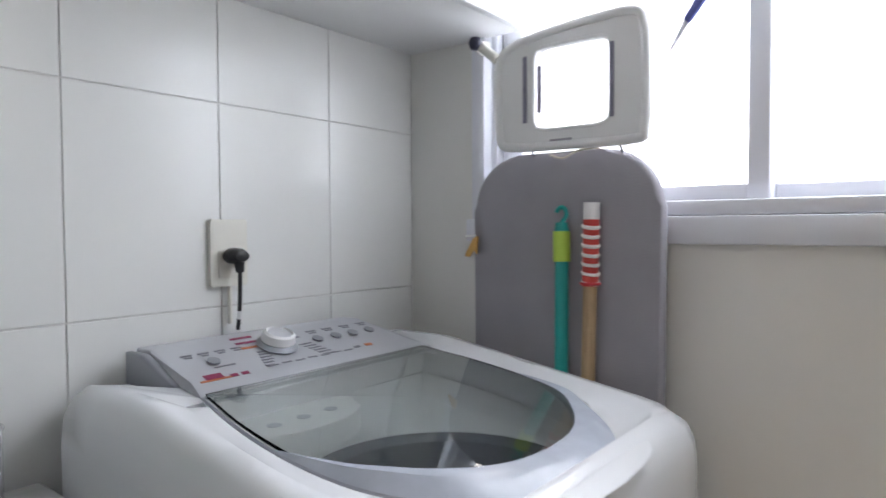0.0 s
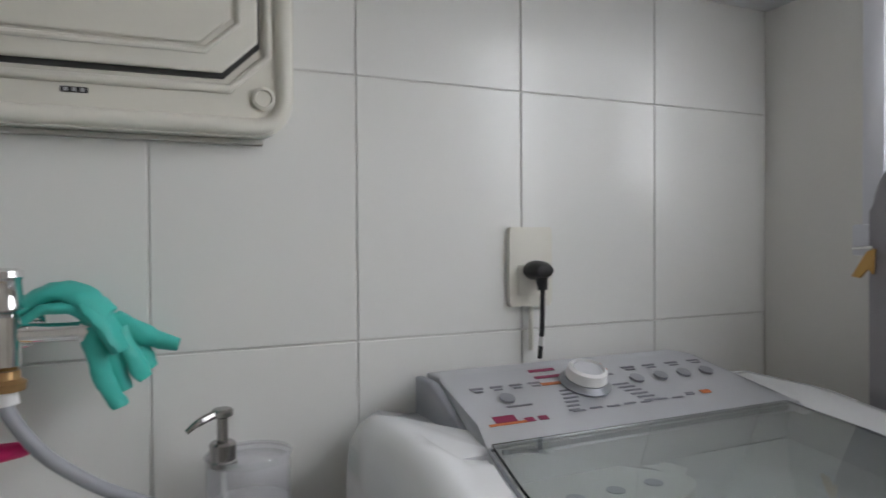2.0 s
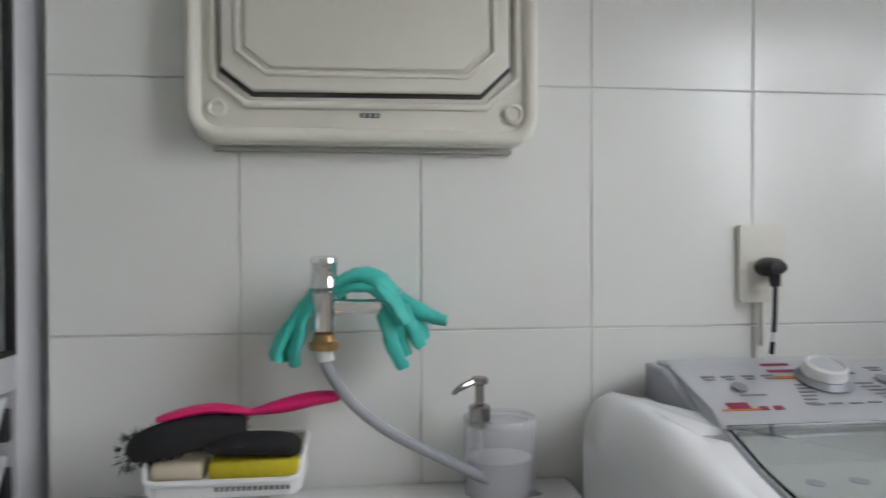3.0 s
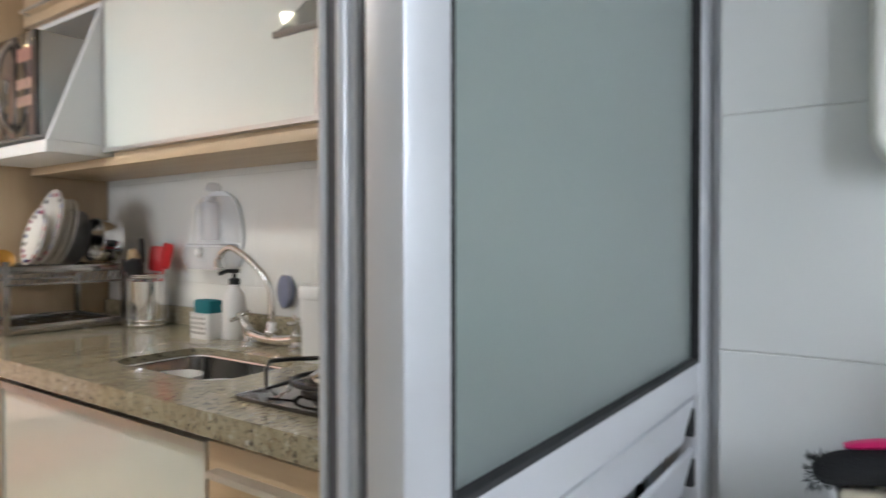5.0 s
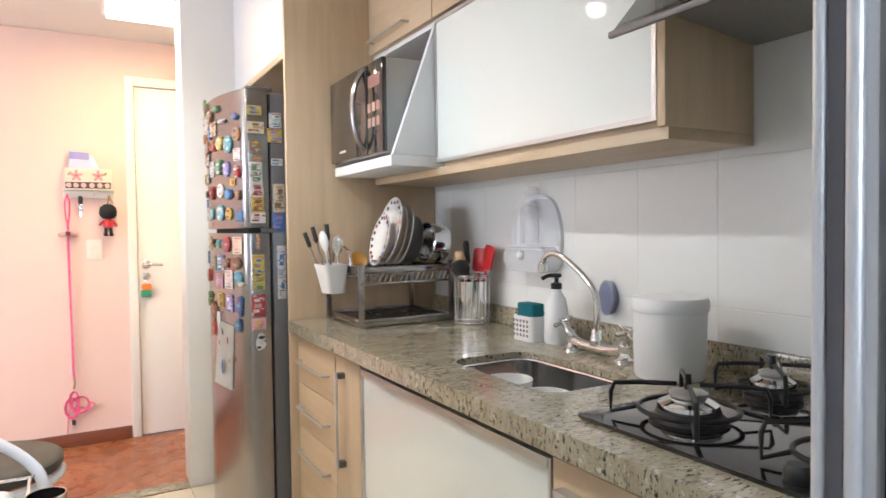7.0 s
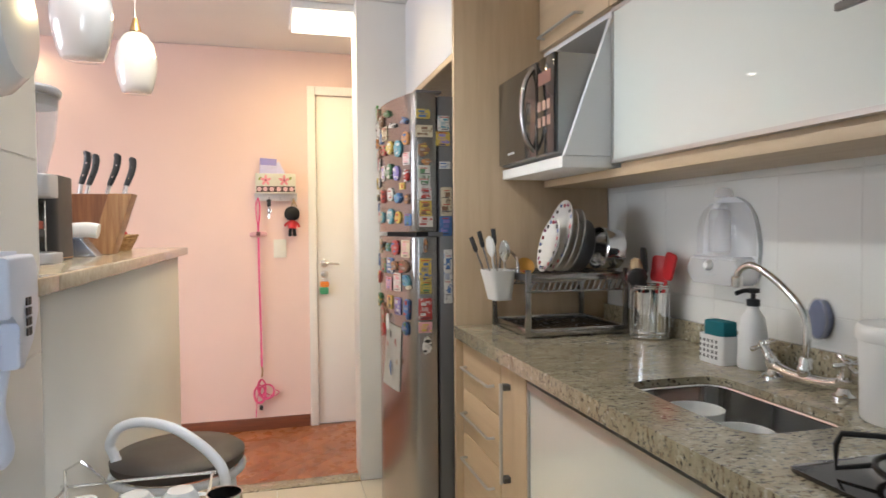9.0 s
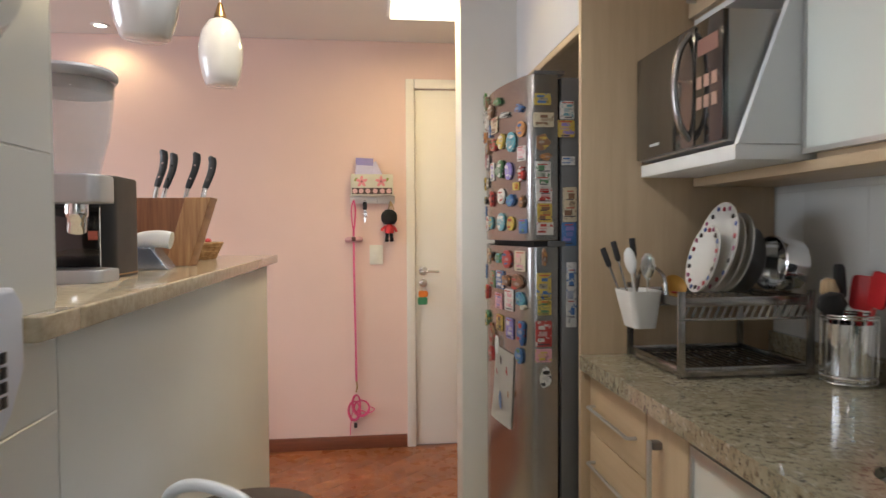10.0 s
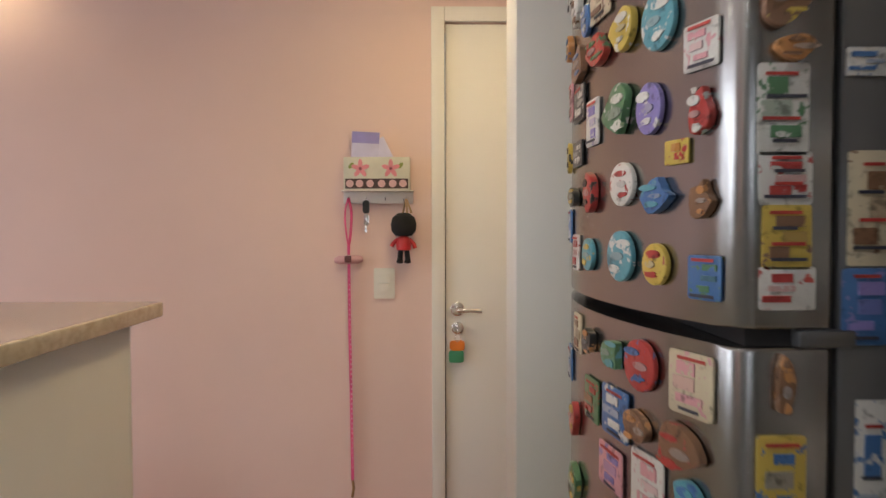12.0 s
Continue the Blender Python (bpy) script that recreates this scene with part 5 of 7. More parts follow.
dw = thing("child_drawing", (0.425, 2.76, 0.62), "paper drawing with red hearts hanging on the fridge", "drawing")
sheet = bmesh.new()
rows_ = [[sheet.verts.new((fridge_front(2.68 + 0.15 * i / 6 + 0.02 * j / 6) - 0.004 - 0.012 * (j / 6) ** 2 * (i / 6), 2.68 + 0.15 * i / 6 + 0.02 * j / 6, 0.865 - 0.255 * j / 6 + 0.012 * i / 6)) for i in range(7)] for j in range(7)]
for j in range(6):
    for i in range(6):
        sheet.faces.new((rows_[j][i], rows_[j][i + 1], rows_[j + 1][i + 1], rows_[j + 1][i]))
bmesh.ops.solidify(sheet, geom=sheet.faces[:], thickness=0.0006)
part("sheet", sheet, M_PAPER, dw)
for y_, z_, w_, h_, c_ in ((2.71, 0.805, 0.026, 0.028, R_), (2.79, 0.79, 0.022, 0.022, R_), (2.76, 0.70, 0.05, 0.06, B_), (2.70, 0.73, 0.018, 0.02, O_), (2.755, 0.835, 0.03, 0.03, K_)):
    part("motif", moved(slab(outline_of("blob", w_, h_), "x", -0.001, 0.0), Matrix.Translation((fridge_front(y_) - 0.0135, y_, z_))), paint(*c_), dw)
part("ring", tube([(fridge_front(2.80) - 0.010, 2.80 + 0.016 * math.cos(a), 0.878 + 0.03 * math.sin(a)) for a in np.linspace(0, 2 * math.pi, 23)[:-1]], 0.004, 8, closed=True), M_WHITE, dw, "white ring hook")

# ---- bar ----
BT = 1.173
bt = thing("bar_counter", (-0.62, 2.47, 1.13), "polished beige granite bar top on the half wall", "counter")
part("slab", slab(rrect(-0.86, -0.408, 1.562, 3.465, 0.012, 4), "z", 1.140, BT, 0.004), M_BARTOP, bt)
part("nose", slab(rrect(-0.4395, -0.408, 1.445, 1.5612, 0.008, 4), "z", 1.1405, BT - 0.0005, 0.003), M_BARTOP, bt)

k = thing("knife_block", (-0.60, 2.65, BT), "two-tone acacia wood knife block with four knives", "knife block")
BZ = BT + 0.203
part("rear_half", slab([(-0.765, BT + 0.0006), (-0.6165, BT + 0.0006), (-0.5545, BZ), (-0.702, BZ)], "y", 2.607, 2.695, 0.002), M_ACACIA_D, k, "darker red-brown wood half")
part("front_half", slab([(-0.616, BT + 0.0006), (-0.546, BT + 0.0006), (-0.481, BZ + 0.001), (-0.554, BZ + 0.001)], "y", 2.603, 2.695, 0.003), M_ACACIA, k)


def knife(base, top):
    a, e = Vector(base), Vector(top)
    d = e - a
    bow = Vector((0.006, 0.004, 0))
    o = thing("kitchen_knife", a, "black-handled kitchen knife pushed into the wooden block", "knife", "knives in the block")
    part("bolster", tube([a - d * 0.12, a + d * 0.02, a + d * 0.20], [0.012, 0.0115, 0.0095], 12, flat=0.6), M_CHROME, o)
    pts = curve_pts([a + d * 0.205, a + d * 0.40 + bow * 0.5, a + d * 0.62 + bow, a + d * 0.85 + bow * 0.7, a + d * 0.97, a + d], 4)
    rad = list(np.interp(np.linspace(0, 1, len(pts)), [0, 0.15, 0.6, 0.85, 0.96, 1.0], [0.0105, 0.0125, 0.0145, 0.0140, 0.0115, 0.006]))
    hd = part("handle", tube(pts, rad, 14, flat=0.72), M_BLACK, o)
    for s in (0.42, 0.72):
        c = a + d * s + bow * (0.6 if s < 0.6 else 0.95)
        part("rivet", lathe([(0.0, -0.013), (0.0028, -0.013), (0.0028, 0.013), (0, 0.013)], 10, m=Matrix.Translation(c) @ Matrix.Rotation(radians(90), 4, 'X')), M_CHROME, hd)


for base, top in (((-0.646, 2.623, BZ + 0.004), (-0.624, 2.643, BZ + 0.143)), ((-0.633, 2.660, BZ + 0.004), (-0.610, 2.695, BZ + 0.139)),
                  ((-0.574, 2.678, BZ + 0.004), (-0.541, 2.694, BZ + 0.142)), ((-0.510, 2.634, BZ + 0.004), (-0.488, 2.664, BZ + 0.126))):
    knife(base, top)

n_ = thing("napkin_holder", (-0.60, 2.47, BT), "curved steel napkin holder with a rolled white napkin", "napkin holder")
part("stand", slab([(-0.665, BT + 0.0006), (-0.553, BT + 0.0006), (-0.596, BT + 0.058), (-0.638, BT + 0.062)], "y", 2.425, 2.512, 0.003), mat("blue_tinted_steel", (0.42, 0.47, 0.58), 0.25, metal=0.8), n_, "blue-grey reflective steel stand")
part("napkin", tube(curve_pts([(-0.705, 2.465, BT + 0.022), (-0.675, 2.463, BT + 0.055), (-0.630, 2.462, BT + 0.078), (-0.585, 2.46, BT + 0.083), (-0.552, 2.458, BT + 0.078)], 5), 0.0185, 14, flat=1.3), M_PAPER, n_, "rolled white paper napkin")

c = thing("coffee_machine", (-0.63, 2.14, BT), "black and silver coffee machine on the bar top", "coffee machine")
part("body", slab(rrect(-0.735, -0.566, 2.066, 2.285, 0.055, 8), "z", BT + 0.0006, BT + 0.226, 0.004), M_BLACK, c)
part("front_panel", box(-0.715, -0.582, 2.0625, 2.0655, BT + 0.02, BT + 0.155, 0.001), M_BLACKG, c)
part("panel_trim", tube([(-0.581, 2.0635, BT + 0.02), (-0.581, 2.0635, BT + 0.155)], 0.0014, 6), M_CHROME, c)
part("rim", slab(rrect(-0.736, -0.565, 2.067, 2.286, 0.056, 8), "z", BT + 0.006, BT + 0.009), M_BRASS, c)
part("drip_tray", slab(rrect(-0.715, -0.538, 1.955, 2.062, 0.018), "z", BT + 0.0006, BT + 0.026, 0.004), M_SILVERP, c)
part("grate", box(-0.70, -0.555, 1.965, 2.055, BT + 0.0262, BT + 0.028, 0.001), M_STEELD, c)
part("head", slab(rrect(-0.715, -0.545, 1.960, 2.064, 0.022), "z", BT + 0.162, BT + 0.218, 0.005), M_SILVERP, c)
part("spout", tube(curve_pts([(-0.60, 2.00, BT + 0.161), (-0.60, 2.00, BT + 0.13), (-0.605, 2.01, BT + 0.10)], 5), [0.022] * 5 + [0.018] * 5 + [0.010], 14), M_CHROME, c)
part("label", box(-0.605, -0.585, 2.0605, 2.0622, BT + 0.085, BT + 0.105, 0.0004), paint(0.45, 0.10, 0.06), c)
h = thing("grain_dispenser", (-0.612, 2.02, BT + 0.22), "clear plastic hopper with a grey lid on the coffee machine", "dispenser")
HX, HY, HZ = -0.612, 2.015, BT + 0.2185
part("cylinder", lathe([(0.050, HZ), (0.054, HZ + 0.02), (0.070, HZ + 0.085), (0.078, HZ + 0.15), (0.080, HZ + 0.190), (0.0775, HZ + 0.190), (0.0755, HZ + 0.15), (0.0675, HZ + 0.085), (0.0515, HZ + 0.02), (0.047, HZ + 0.002)], 48, at=(HX, HY, 0)), M_CLEAR, h)
part("lid", lathe([(0.0, HZ + 0.188), (0.0770, HZ + 0.188), (0.0775, HZ + 0.1905), (0.083, HZ + 0.191), (0.0865, HZ + 0.197), (0.0865, HZ + 0.206), (0.08, HZ + 0.213), (0, HZ + 0.216)], 48, at=(HX, HY, 0)), M_SILVERP, h)
part("lid_collar", lathe([(0.0745, HZ + 0.164), (0.0762, HZ + 0.164), (0.0768, HZ + 0.1875), (0.0750, HZ + 0.1875)], 40, at=(HX, HY, 0)), paint(0.30, 0.29, 0.29), h)
b_ = thing("wicker_basket", (-0.637, 3.07, BT), "small woven wicker basket filled with sweets", "basket")
for i in range(7):
    z = BT + 0.006 + i * 0.009
    rr = 0.058 + 0.0042 * i
    part("weave", tube([(-0.637 + rr * math.cos(a) * (1 + 0.015 * (-1) ** k), 3.07 + 1.0 * rr * math.sin(a) * (1 + 0.015 * (-1) ** k), z) for k, a in enumerate(np.linspace(0, 2 * math.pi, 33)[:-1])], 0.0052, 6, closed=True), M_WICKER, b_)
part("bottom", lathe([(0, BT + 0.0006), (0.056, BT + 0.0006), (0.060, BT + 0.006), (0, BT + 0.006)], 24, at=(-0.637, 3.07, 0)), M_WICKER, b_)
for i in range(20):
    a, rr = RNG.uniform(0, 6.28), RNG.uniform(0, 0.060)
    x, y, z = -0.637 + rr * math.cos(a), 3.07 + rr * math.sin(a), BT + 0.058 + RNG.uniform(0, 0.030) * (1.4 - rr / 0.06)
    col = (0.78, 0.64, 0.36) if i % 4 else (0.6, 0.05, 0.05)
    sw = tube([(x, y - 0.016, z), (x, y - 0.010, z + 0.002), (x, y + 0.010, z + 0.002), (x, y + 0.016, z)], [0.004, 0.010, 0.010, 0.004], 8)
    tagged(part("sweet", sw, paint(*col)), "small wrapped sweet piled in the wicker basket", "sweet", "sweets in the basket")

# ---- pendants ----
for px, py, pz in ((-0.525, 2.97, 1.784), (-0.50, 2.12, 1.70), (-0.53, 1.70, 1.74)):
    p = thing("pendant_lamp", (px, py, CEIL - 0.001), "white opal glass pendant lamp on a thin cord", "pendant lamp", "pendants over the bar")
    part("shade", lathe([(0, pz), (0.046, pz), (0.052, pz + 0.004), (0.062, pz + 0.03), (0.074, pz + 0.085), (0.076, pz + 0.13), (0.066, pz + 0.185), (0.045, pz + 0.222), (0.020, pz + 0.238), (0, pz + 0.238)], 40, at=(px, py, 0)), M_OPAL, p)
    part("socket", lathe([(0.022, pz + 0.2385), (0.018, pz + 0.255), (0.007, pz + 0.290), (0, pz + 0.292)], 20, at=(px, py, 0)), M_BRASS, p)
    part("cord", tube([(px, py, pz + 0.290), (px, py, CEIL - 0.02)], 0.0018, 6), M_WHITE, p)
    part("canopy", lathe([(0.0, CEIL - 0.022), (0.03, CEIL - 0.018), (0.038, CEIL - 0.001), (0, CEIL - 0.001)], 24, at=(px, py, 0)), M_CHROME, p)

# ---- stool ----
s = thing("bar_stool", (-0.25, 1.90, 0.0), "white tubular bar stool with a dark round seat", "stool")
SX, SY, SZ = -0.255, 1.905, 0.715
part("seat", lathe([(0, SZ - 0.035), (0.142, SZ - 0.035), (0.152, SZ - 0.025), (0.154, SZ - 0.008), (0.144, SZ), (0.08, SZ + 0.004), (0, SZ + 0.005)], 44, at=(SX, SY, 0)), M_LEATHER, s, "dark brown padded vinyl seat")
part("seat_ring", tube([(SX + 0.148 * math.cos(a), SY + 0.148 * math.sin(a), SZ - 0.046) for a in np.linspace(0, 2 * math.pi, 41)[:-1]], 0.010, 10, closed=True), M_WHITEM, s)
for k in range(4):
    a = radians(45 + 90 * k)
    part("leg", tube(curve_pts([(SX + 0.14 * math.cos(a), SY + 0.14 * math.sin(a), SZ - 0.05), (SX + 0.165 * math.cos(a), SY + 0.165 * math.sin(a), SZ - 0.15), (SX + 0.22 * math.cos(a), SY + 0.22 * math.sin(a), 0.002)], 6), 0.011, 10), M_WHITEM, s)
part("foot_ring", tube([(SX + 0.195 * math.cos(a), SY + 0.195 * math.sin(a), 0.27) for a in np.linspace(0, 2 * math.pi, 41)[:-1]], 0.009, 8, closed=True), M_WHITEM, s)
bk = curve_pts([(SX - 0.112, SY - 0.05, SZ - 0.055), (SX - 0.138, SY - 0.034, SZ + 0.012), (SX - 0.147, SY - 0.030, SZ + 0.036), (SX - 0.124, SY - 0.043, SZ + 0.076), (SX - 0.070, SY - 0.074, SZ + 0.095),
                (SX, SY - 0.115, SZ + 0.089), (SX + 0.055, SY - 0.147, SZ + 0.062), (SX + 0.095, SY - 0.168, SZ + 0.029), (SX + 0.116, SY - 0.180, SZ - 0.005), (SX + 0.122, SY - 0.182, SZ - 0.07), (SX + 0.105, SY - 0.150, SZ - 0.13)], 5)
part("backrest", tube(bk, 0.0115, 12), M_WHITEM, s, "low curved white tube backrest")

# ---- cup tray near the laundry door ----
t = thing("side_table", (-0.26, 1.42, 0.0), "low white kitchen cart beside the tiled wall", "cart")
part("top", slab(rrect(-0.435, -0.10, 1.30, 1.66, 0.02), "z", 0.665, 0.685, 0.004), M_WHITE, t)
for x in (-0.415, -0.12):
    for y in (1.32, 1.64):
        part("leg", box(x - 0.012, x + 0.012, y - 0.012, y + 0.012, 0.0, 0.6645, 0.003), M_WHITE, t)
w = thing("cup_rack", (-0.28, 1.50, 0.685), "chrome wire rack holding white cups", "rack")
RB = 0.6885
for z in (RB, 0.745):
    part("rim", tube(curve_pts([(-0.42, 1.34, z), (-0.17, 1.34, z), (-0.155, 1.36, z), (-0.155, 1.62, z), (-0.17, 1.64, z), (-0.42, 1.64, z), (-0.43, 1.62, z), (-0.43, 1.36, z)], 4, closed=True), 0.003, 8, closed=True), M_CHROME, w)
for y in (1.345, 1.635):
    part("handle", tube([(-0.43, y, RB), (-0.43, y, 0.78), (-0.40, y, 0.795), (-0.36, y, 0.755), (-0.36, y, 0.745)], 0.003, 8), M_CHROME, w)
for x in np.linspace(-0.40, -0.185, 8):
    part("wire", tube([(x, 1.34, RB), (x, 1.64, RB)], 0.0018, 6), M_CHROME, w)
for i, (x, y) in enumerate(((-0.375, 1.42), (-0.285, 1.42), (-0.205, 1.42), (-0.375, 1.54), (-0.285, 1.54), (-0.205, 1.54))):
    z = RB + 0.003
    cu = thing("cup", (x, y, z), "white ceramic cup standing upside down in the rack", "cup", "cups in the wire rack")
    part("bowl", lathe([(0.037, z), (0.038, z + 0.02), (0.034, z + 0.05), (0.024, z + 0.062), (0, z + 0.063)], 28, at=(x, y, 0)), M_CERAMIC, cu)
    part("ear", tube(curve_pts([(x + 0.03, y, z + 0.05), (x + 0.052, y, z + 0.045), (x + 0.054, y, z + 0.02), (x + 0.034, y, z + 0.012)], 4), 0.0035, 8), M_CERAMIC, cu)
tagged(part("steel_cup", lathe([(0, 0.6856), (0.03, 0.6856), (0.033, 0.755), (0.031, 0.755), (0.028, 0.691), (0, 0.691)], 28, at=(-0.122, 1.50, 0)), M_CHROME), "small polished steel cup beside the rack", "cup")

# ---- intercom and the ladle set on the tiled wall ----
M_COOL = mat("cool_white_plastic", (0.66, 0.70, 0.82), 0.32, vary=0.02, scale=8)
i_ = thing("intercom", (-0.42, 1.29, 1.06), "white wall intercom handset with black keys", "intercom")
part("base", slab(rrect(1.205, 1.355, 1.065, 1.222, 0.010), "x", -0.4395, -0.405, 0.006), M_COOL, i_)
part("handset", slab([(1.232, 1.215), (1.335, 1.218), (1.352, 1.20), (1.352, 1.13), (1.325, 1.085), (1.285, 1.052), (1.262, 1.055), (1.268, 1.09), (1.275, 1.12), (1.235, 1.13)], "x", -0.4045, -0.378, 0.006), M_COOL, i_)
for q in range(4):
    for p2 in range(2):
        part("key", box(-0.3778, -0.3755, 1.292 + 0.011 * p2, 1.301 + 0.011 * p2, 1.098 + 0.015 * q, 1.110 + 0.015 * q, 0.001), M_BLACK, i_)
part("cord", tube(curve_pts([(-0.40, 1.262, 1.055), (-0.405, 1.255, 1.00), (-0.40, 1.27, 0.94), (-0.415, 1.285, 0.915)], 8), 0.011, 10), M_COOL, i_, "white curled cord")
m_ = thing("hanging_pot", (-0.41, 1.33, 1.45), "white enamel pan hanging on the tiled wall", "pan")
part("pot", lathe([(0, 0), (0.075, 0.004), (0.10, 0.03), (0.108, 0.06), (0.104, 0.06), (0.095, 0.032), (0.0, 0.010)], 36, m=Matrix.Translation((-0.362, 1.27, 1.545)) @ Matrix.Rotation(radians(-90), 4, 'Y')), M_ENAMEL, m_)
part("hook", tube([(-0.4395, 1.27, 1.66), (-0.40, 1.27, 1.66), (-0.395, 1.27, 1.645)], 0.003, 8), M_CHROME, m_)
c_ = thing("wall_calendar", (-0.435, 1.36, 1.50), "small black and white patterned card hanging on the wall", "card")
part("sheet", slab(rrect(1.30, 1.395, 1.505, 1.66, 0.004), "x", -0.4395, -0.437), M_PAPER, c_)
for q in range(7):
    part("print", moved(slab(outline_of("blob", 0.03, 0.018), "x", -0.4368, -0.436), Matrix.Translation((0, 1.325 + 0.045 * (q % 2), 1.52 + 0.019 * q))), [M_BLACK, paint(0.2, 0.09, 0.05), paint(0.04, 0.14, 0.28)][q % 3], c_)

# ---- entrance wall: key rack, leash, switch ----
NW = NORTH - 0.0008
k = thing("key_rack", (0.0, NW, 1.43), "white wooden key rack decorated with pink flowers", "key rack")
part("board", box(-0.125, 0.132, NORTH - 0.018, NW, 1.432, 1.475, 0.002), M_DOOR, k)
part("box", box(-0.118, 0.122, NORTH - 0.065, NORTH - 0.0182, 1.478, 1.598, 0.002), paint(0.60, 0.60, 0.50), k, "letter box front painted pale green")
part("ledge", box(-0.128, 0.135, NORTH - 0.07, NW, 1.4755, 1.4778, 0.001), M_DOOR, k)
part("band", box(-0.112, 0.116, NORTH - 0.0662, NORTH - 0.0651, 1.484, 1.520), paint(0.07, 0.04, 0.035), k, "dark band with roses")
for fx in (-0.095, -0.06, -0.022, 0.02, 0.06, 0.097):
    part("rose", lathe([(0, 0), (0.013, 0.0), (0.014, 0.0015), (0, 0.003)], 12, m=Matrix.Translation((fx, NORTH - 0.0663, 1.502)) @ Matrix.Rotation(radians(90), 4, 'X')), paint(0.66, 0.42, 0.42), k)
for fx in (-0.057, 0.053):
    for q in range(5):
        a = radians(90 + 72 * q)
        part("petal", moved(slab(outline_of("oval", 0.016, 0.034), "y", -0.0022, 0.0), Matrix.Translation((fx + 0.017 * math.cos(a), NORTH - 0.0665, 1.556 + 0.017 * math.sin(a))) @ Matrix.Rotation(-(a - radians(90)), 4, 'Y')), paint(0.70, 0.26, 0.30), k)
    part("flower_heart", lathe([(0, 0), (0.006, 0), (0.005, 0.003), (0, 0.004)], 12, m=Matrix.Translation((fx, NORTH - 0.0692, 1.556)) @ Matrix.Rotation(radians(90), 4, 'X')), paint(0.3, 0.08, 0.1), k)
    part("leaf", moved(slab(outline_of("oval", 0.014, 0.026), "y", -0.0012, 0.0), Matrix.Translation((fx + (0.035 if fx > 0 else -0.033), NORTH - 0.0664, 1.567)) @ Matrix.Rotation(0.7, 4, 'Y')), paint(0.25, 0.32, 0.08), k)
for fx in (-0.105, -0.04, 0.03, 0.108):
    part("hook", tube([(fx, NORTH - 0.018, 1.455), (fx, NORTH - 0.03, 1.455), (fx, NORTH - 0.033, 1.445), (fx, NORTH - 0.036, 1.452)], 0.0022, 6), M_CHROME, k)
tagged(part("letter", moved(box(-0.05, 0.05, -0.006, 0.006, 0, 0.12, 0.001), Matrix.Translation((-0.045, NORTH - 0.035, 1.572)) @ Matrix.Rotation(0.05, 4, 'Y')), paint(0.28, 0.25, 0.56)), "violet and white letter standing in the key rack", "letter", "letters in the rack")
tagged(part("letter", moved(box(-0.05, 0.05, -0.0015, 0.0015, 0, 0.075), Matrix.Translation((-0.043, NORTH - 0.043, 1.575)) @ Matrix.Rotation(0.05, 4, 'Y')), paint(0.55, 0.53, 0.72)), "pale violet letter standing in the key rack", "letter", "letters in the rack")
tagged(part("letter", moved(box(-0.028, 0.028, -0.004, 0.004, 0, 0.115, 0.001), Matrix.Translation((0.06, NORTH - 0.035, 1.565)) @ Matrix.Rotation(-0.45, 4, 'Y') @ Matrix.Translation((-0.012, 0, 0.0))), paint(0.60, 0.58, 0.78)), "folded pale violet letter leaning in the key rack", "letter", "letters in the rack")
l = thing("dog_leash", (-0.105, NORTH - 0.03, 0.12), "pink webbing dog leash hanging from the key rack", "leash")
part("loop", tube(curve_pts([(-0.105, NORTH - 0.034, 1.452), (-0.118, NORTH - 0.03, 1.40), (-0.115, NORTH - 0.028, 1.33), (-0.106, NORTH - 0.028, 1.28), (-0.098, NORTH - 0.028, 1.33), (-0.095, NORTH - 0.03, 1.40), (-0.105, NORTH - 0.034, 1.452)], 6), 0.005, 8, flat=0.4), M_PINKL, l)
part("strap", tube(curve_pts([(-0.106, NORTH - 0.026, 1.28), (-0.105, NORTH - 0.022, 1.0), (-0.101, NORTH - 0.020, 0.7), (-0.098, NORTH - 0.020, 0.40)], 10), 0.009, 8, flat=0.25), M_PINKL, l)
for q in range(44):
    part("dot", box(-0.1065 + 0.00018 * q, -0.1005 + 0.00018 * q, NORTH - 0.0292 + 0.0001 * q, NORTH - 0.0284 + 0.0001 * q, 1.24 - 0.0185 * q, 1.246 - 0.0185 * q), paint(0.72, 0.40, 0.46), l)
part("clip", tube([(-0.098, NORTH - 0.02, 0.40), (-0.094, NORTH - 0.02, 0.37), (-0.10, NORTH - 0.02, 0.335)], 0.005, 8), M_BRASS, l)
for q, (dx, dz, rr) in enumerate(((0.0, 0.24, 0.05), (-0.012, 0.20, 0.055), (0.03, 0.215, 0.045))):
    part("harness", tube([(-0.10 + dx + 0.022 * math.cos(a) * (1 + 0.5 * q), NORTH - 0.026 - 0.004 * q, dz + 0.03 + rr * math.sin(a)) for a in np.linspace(0, 2 * math.pi, 21)[:-1]], 0.008, 8, closed=True, flat=0.35), M_PINKL, l)
part("harness_strap", tube(curve_pts([(-0.09, NORTH - 0.03, 0.24), (-0.03, NORTH - 0.03, 0.215), (0.005, NORTH - 0.028, 0.235), (-0.02, NORTH - 0.028, 0.25)], 6), 0.008, 8, flat=0.35), M_PINKL, l)
part("trailing_strap", tube(curve_pts([(-0.115, NORTH - 0.024, 0.25), (-0.13, NORTH - 0.022, 0.18), (-0.137, NORTH - 0.02, 0.085)], 6), 0.004, 8, flat=0.4), M_PINKL, l)
part("buckle", box(-0.115, -0.095, NORTH - 0.036, NORTH - 0.026, 0.13, 0.16, 0.003), M_BLACK, l)
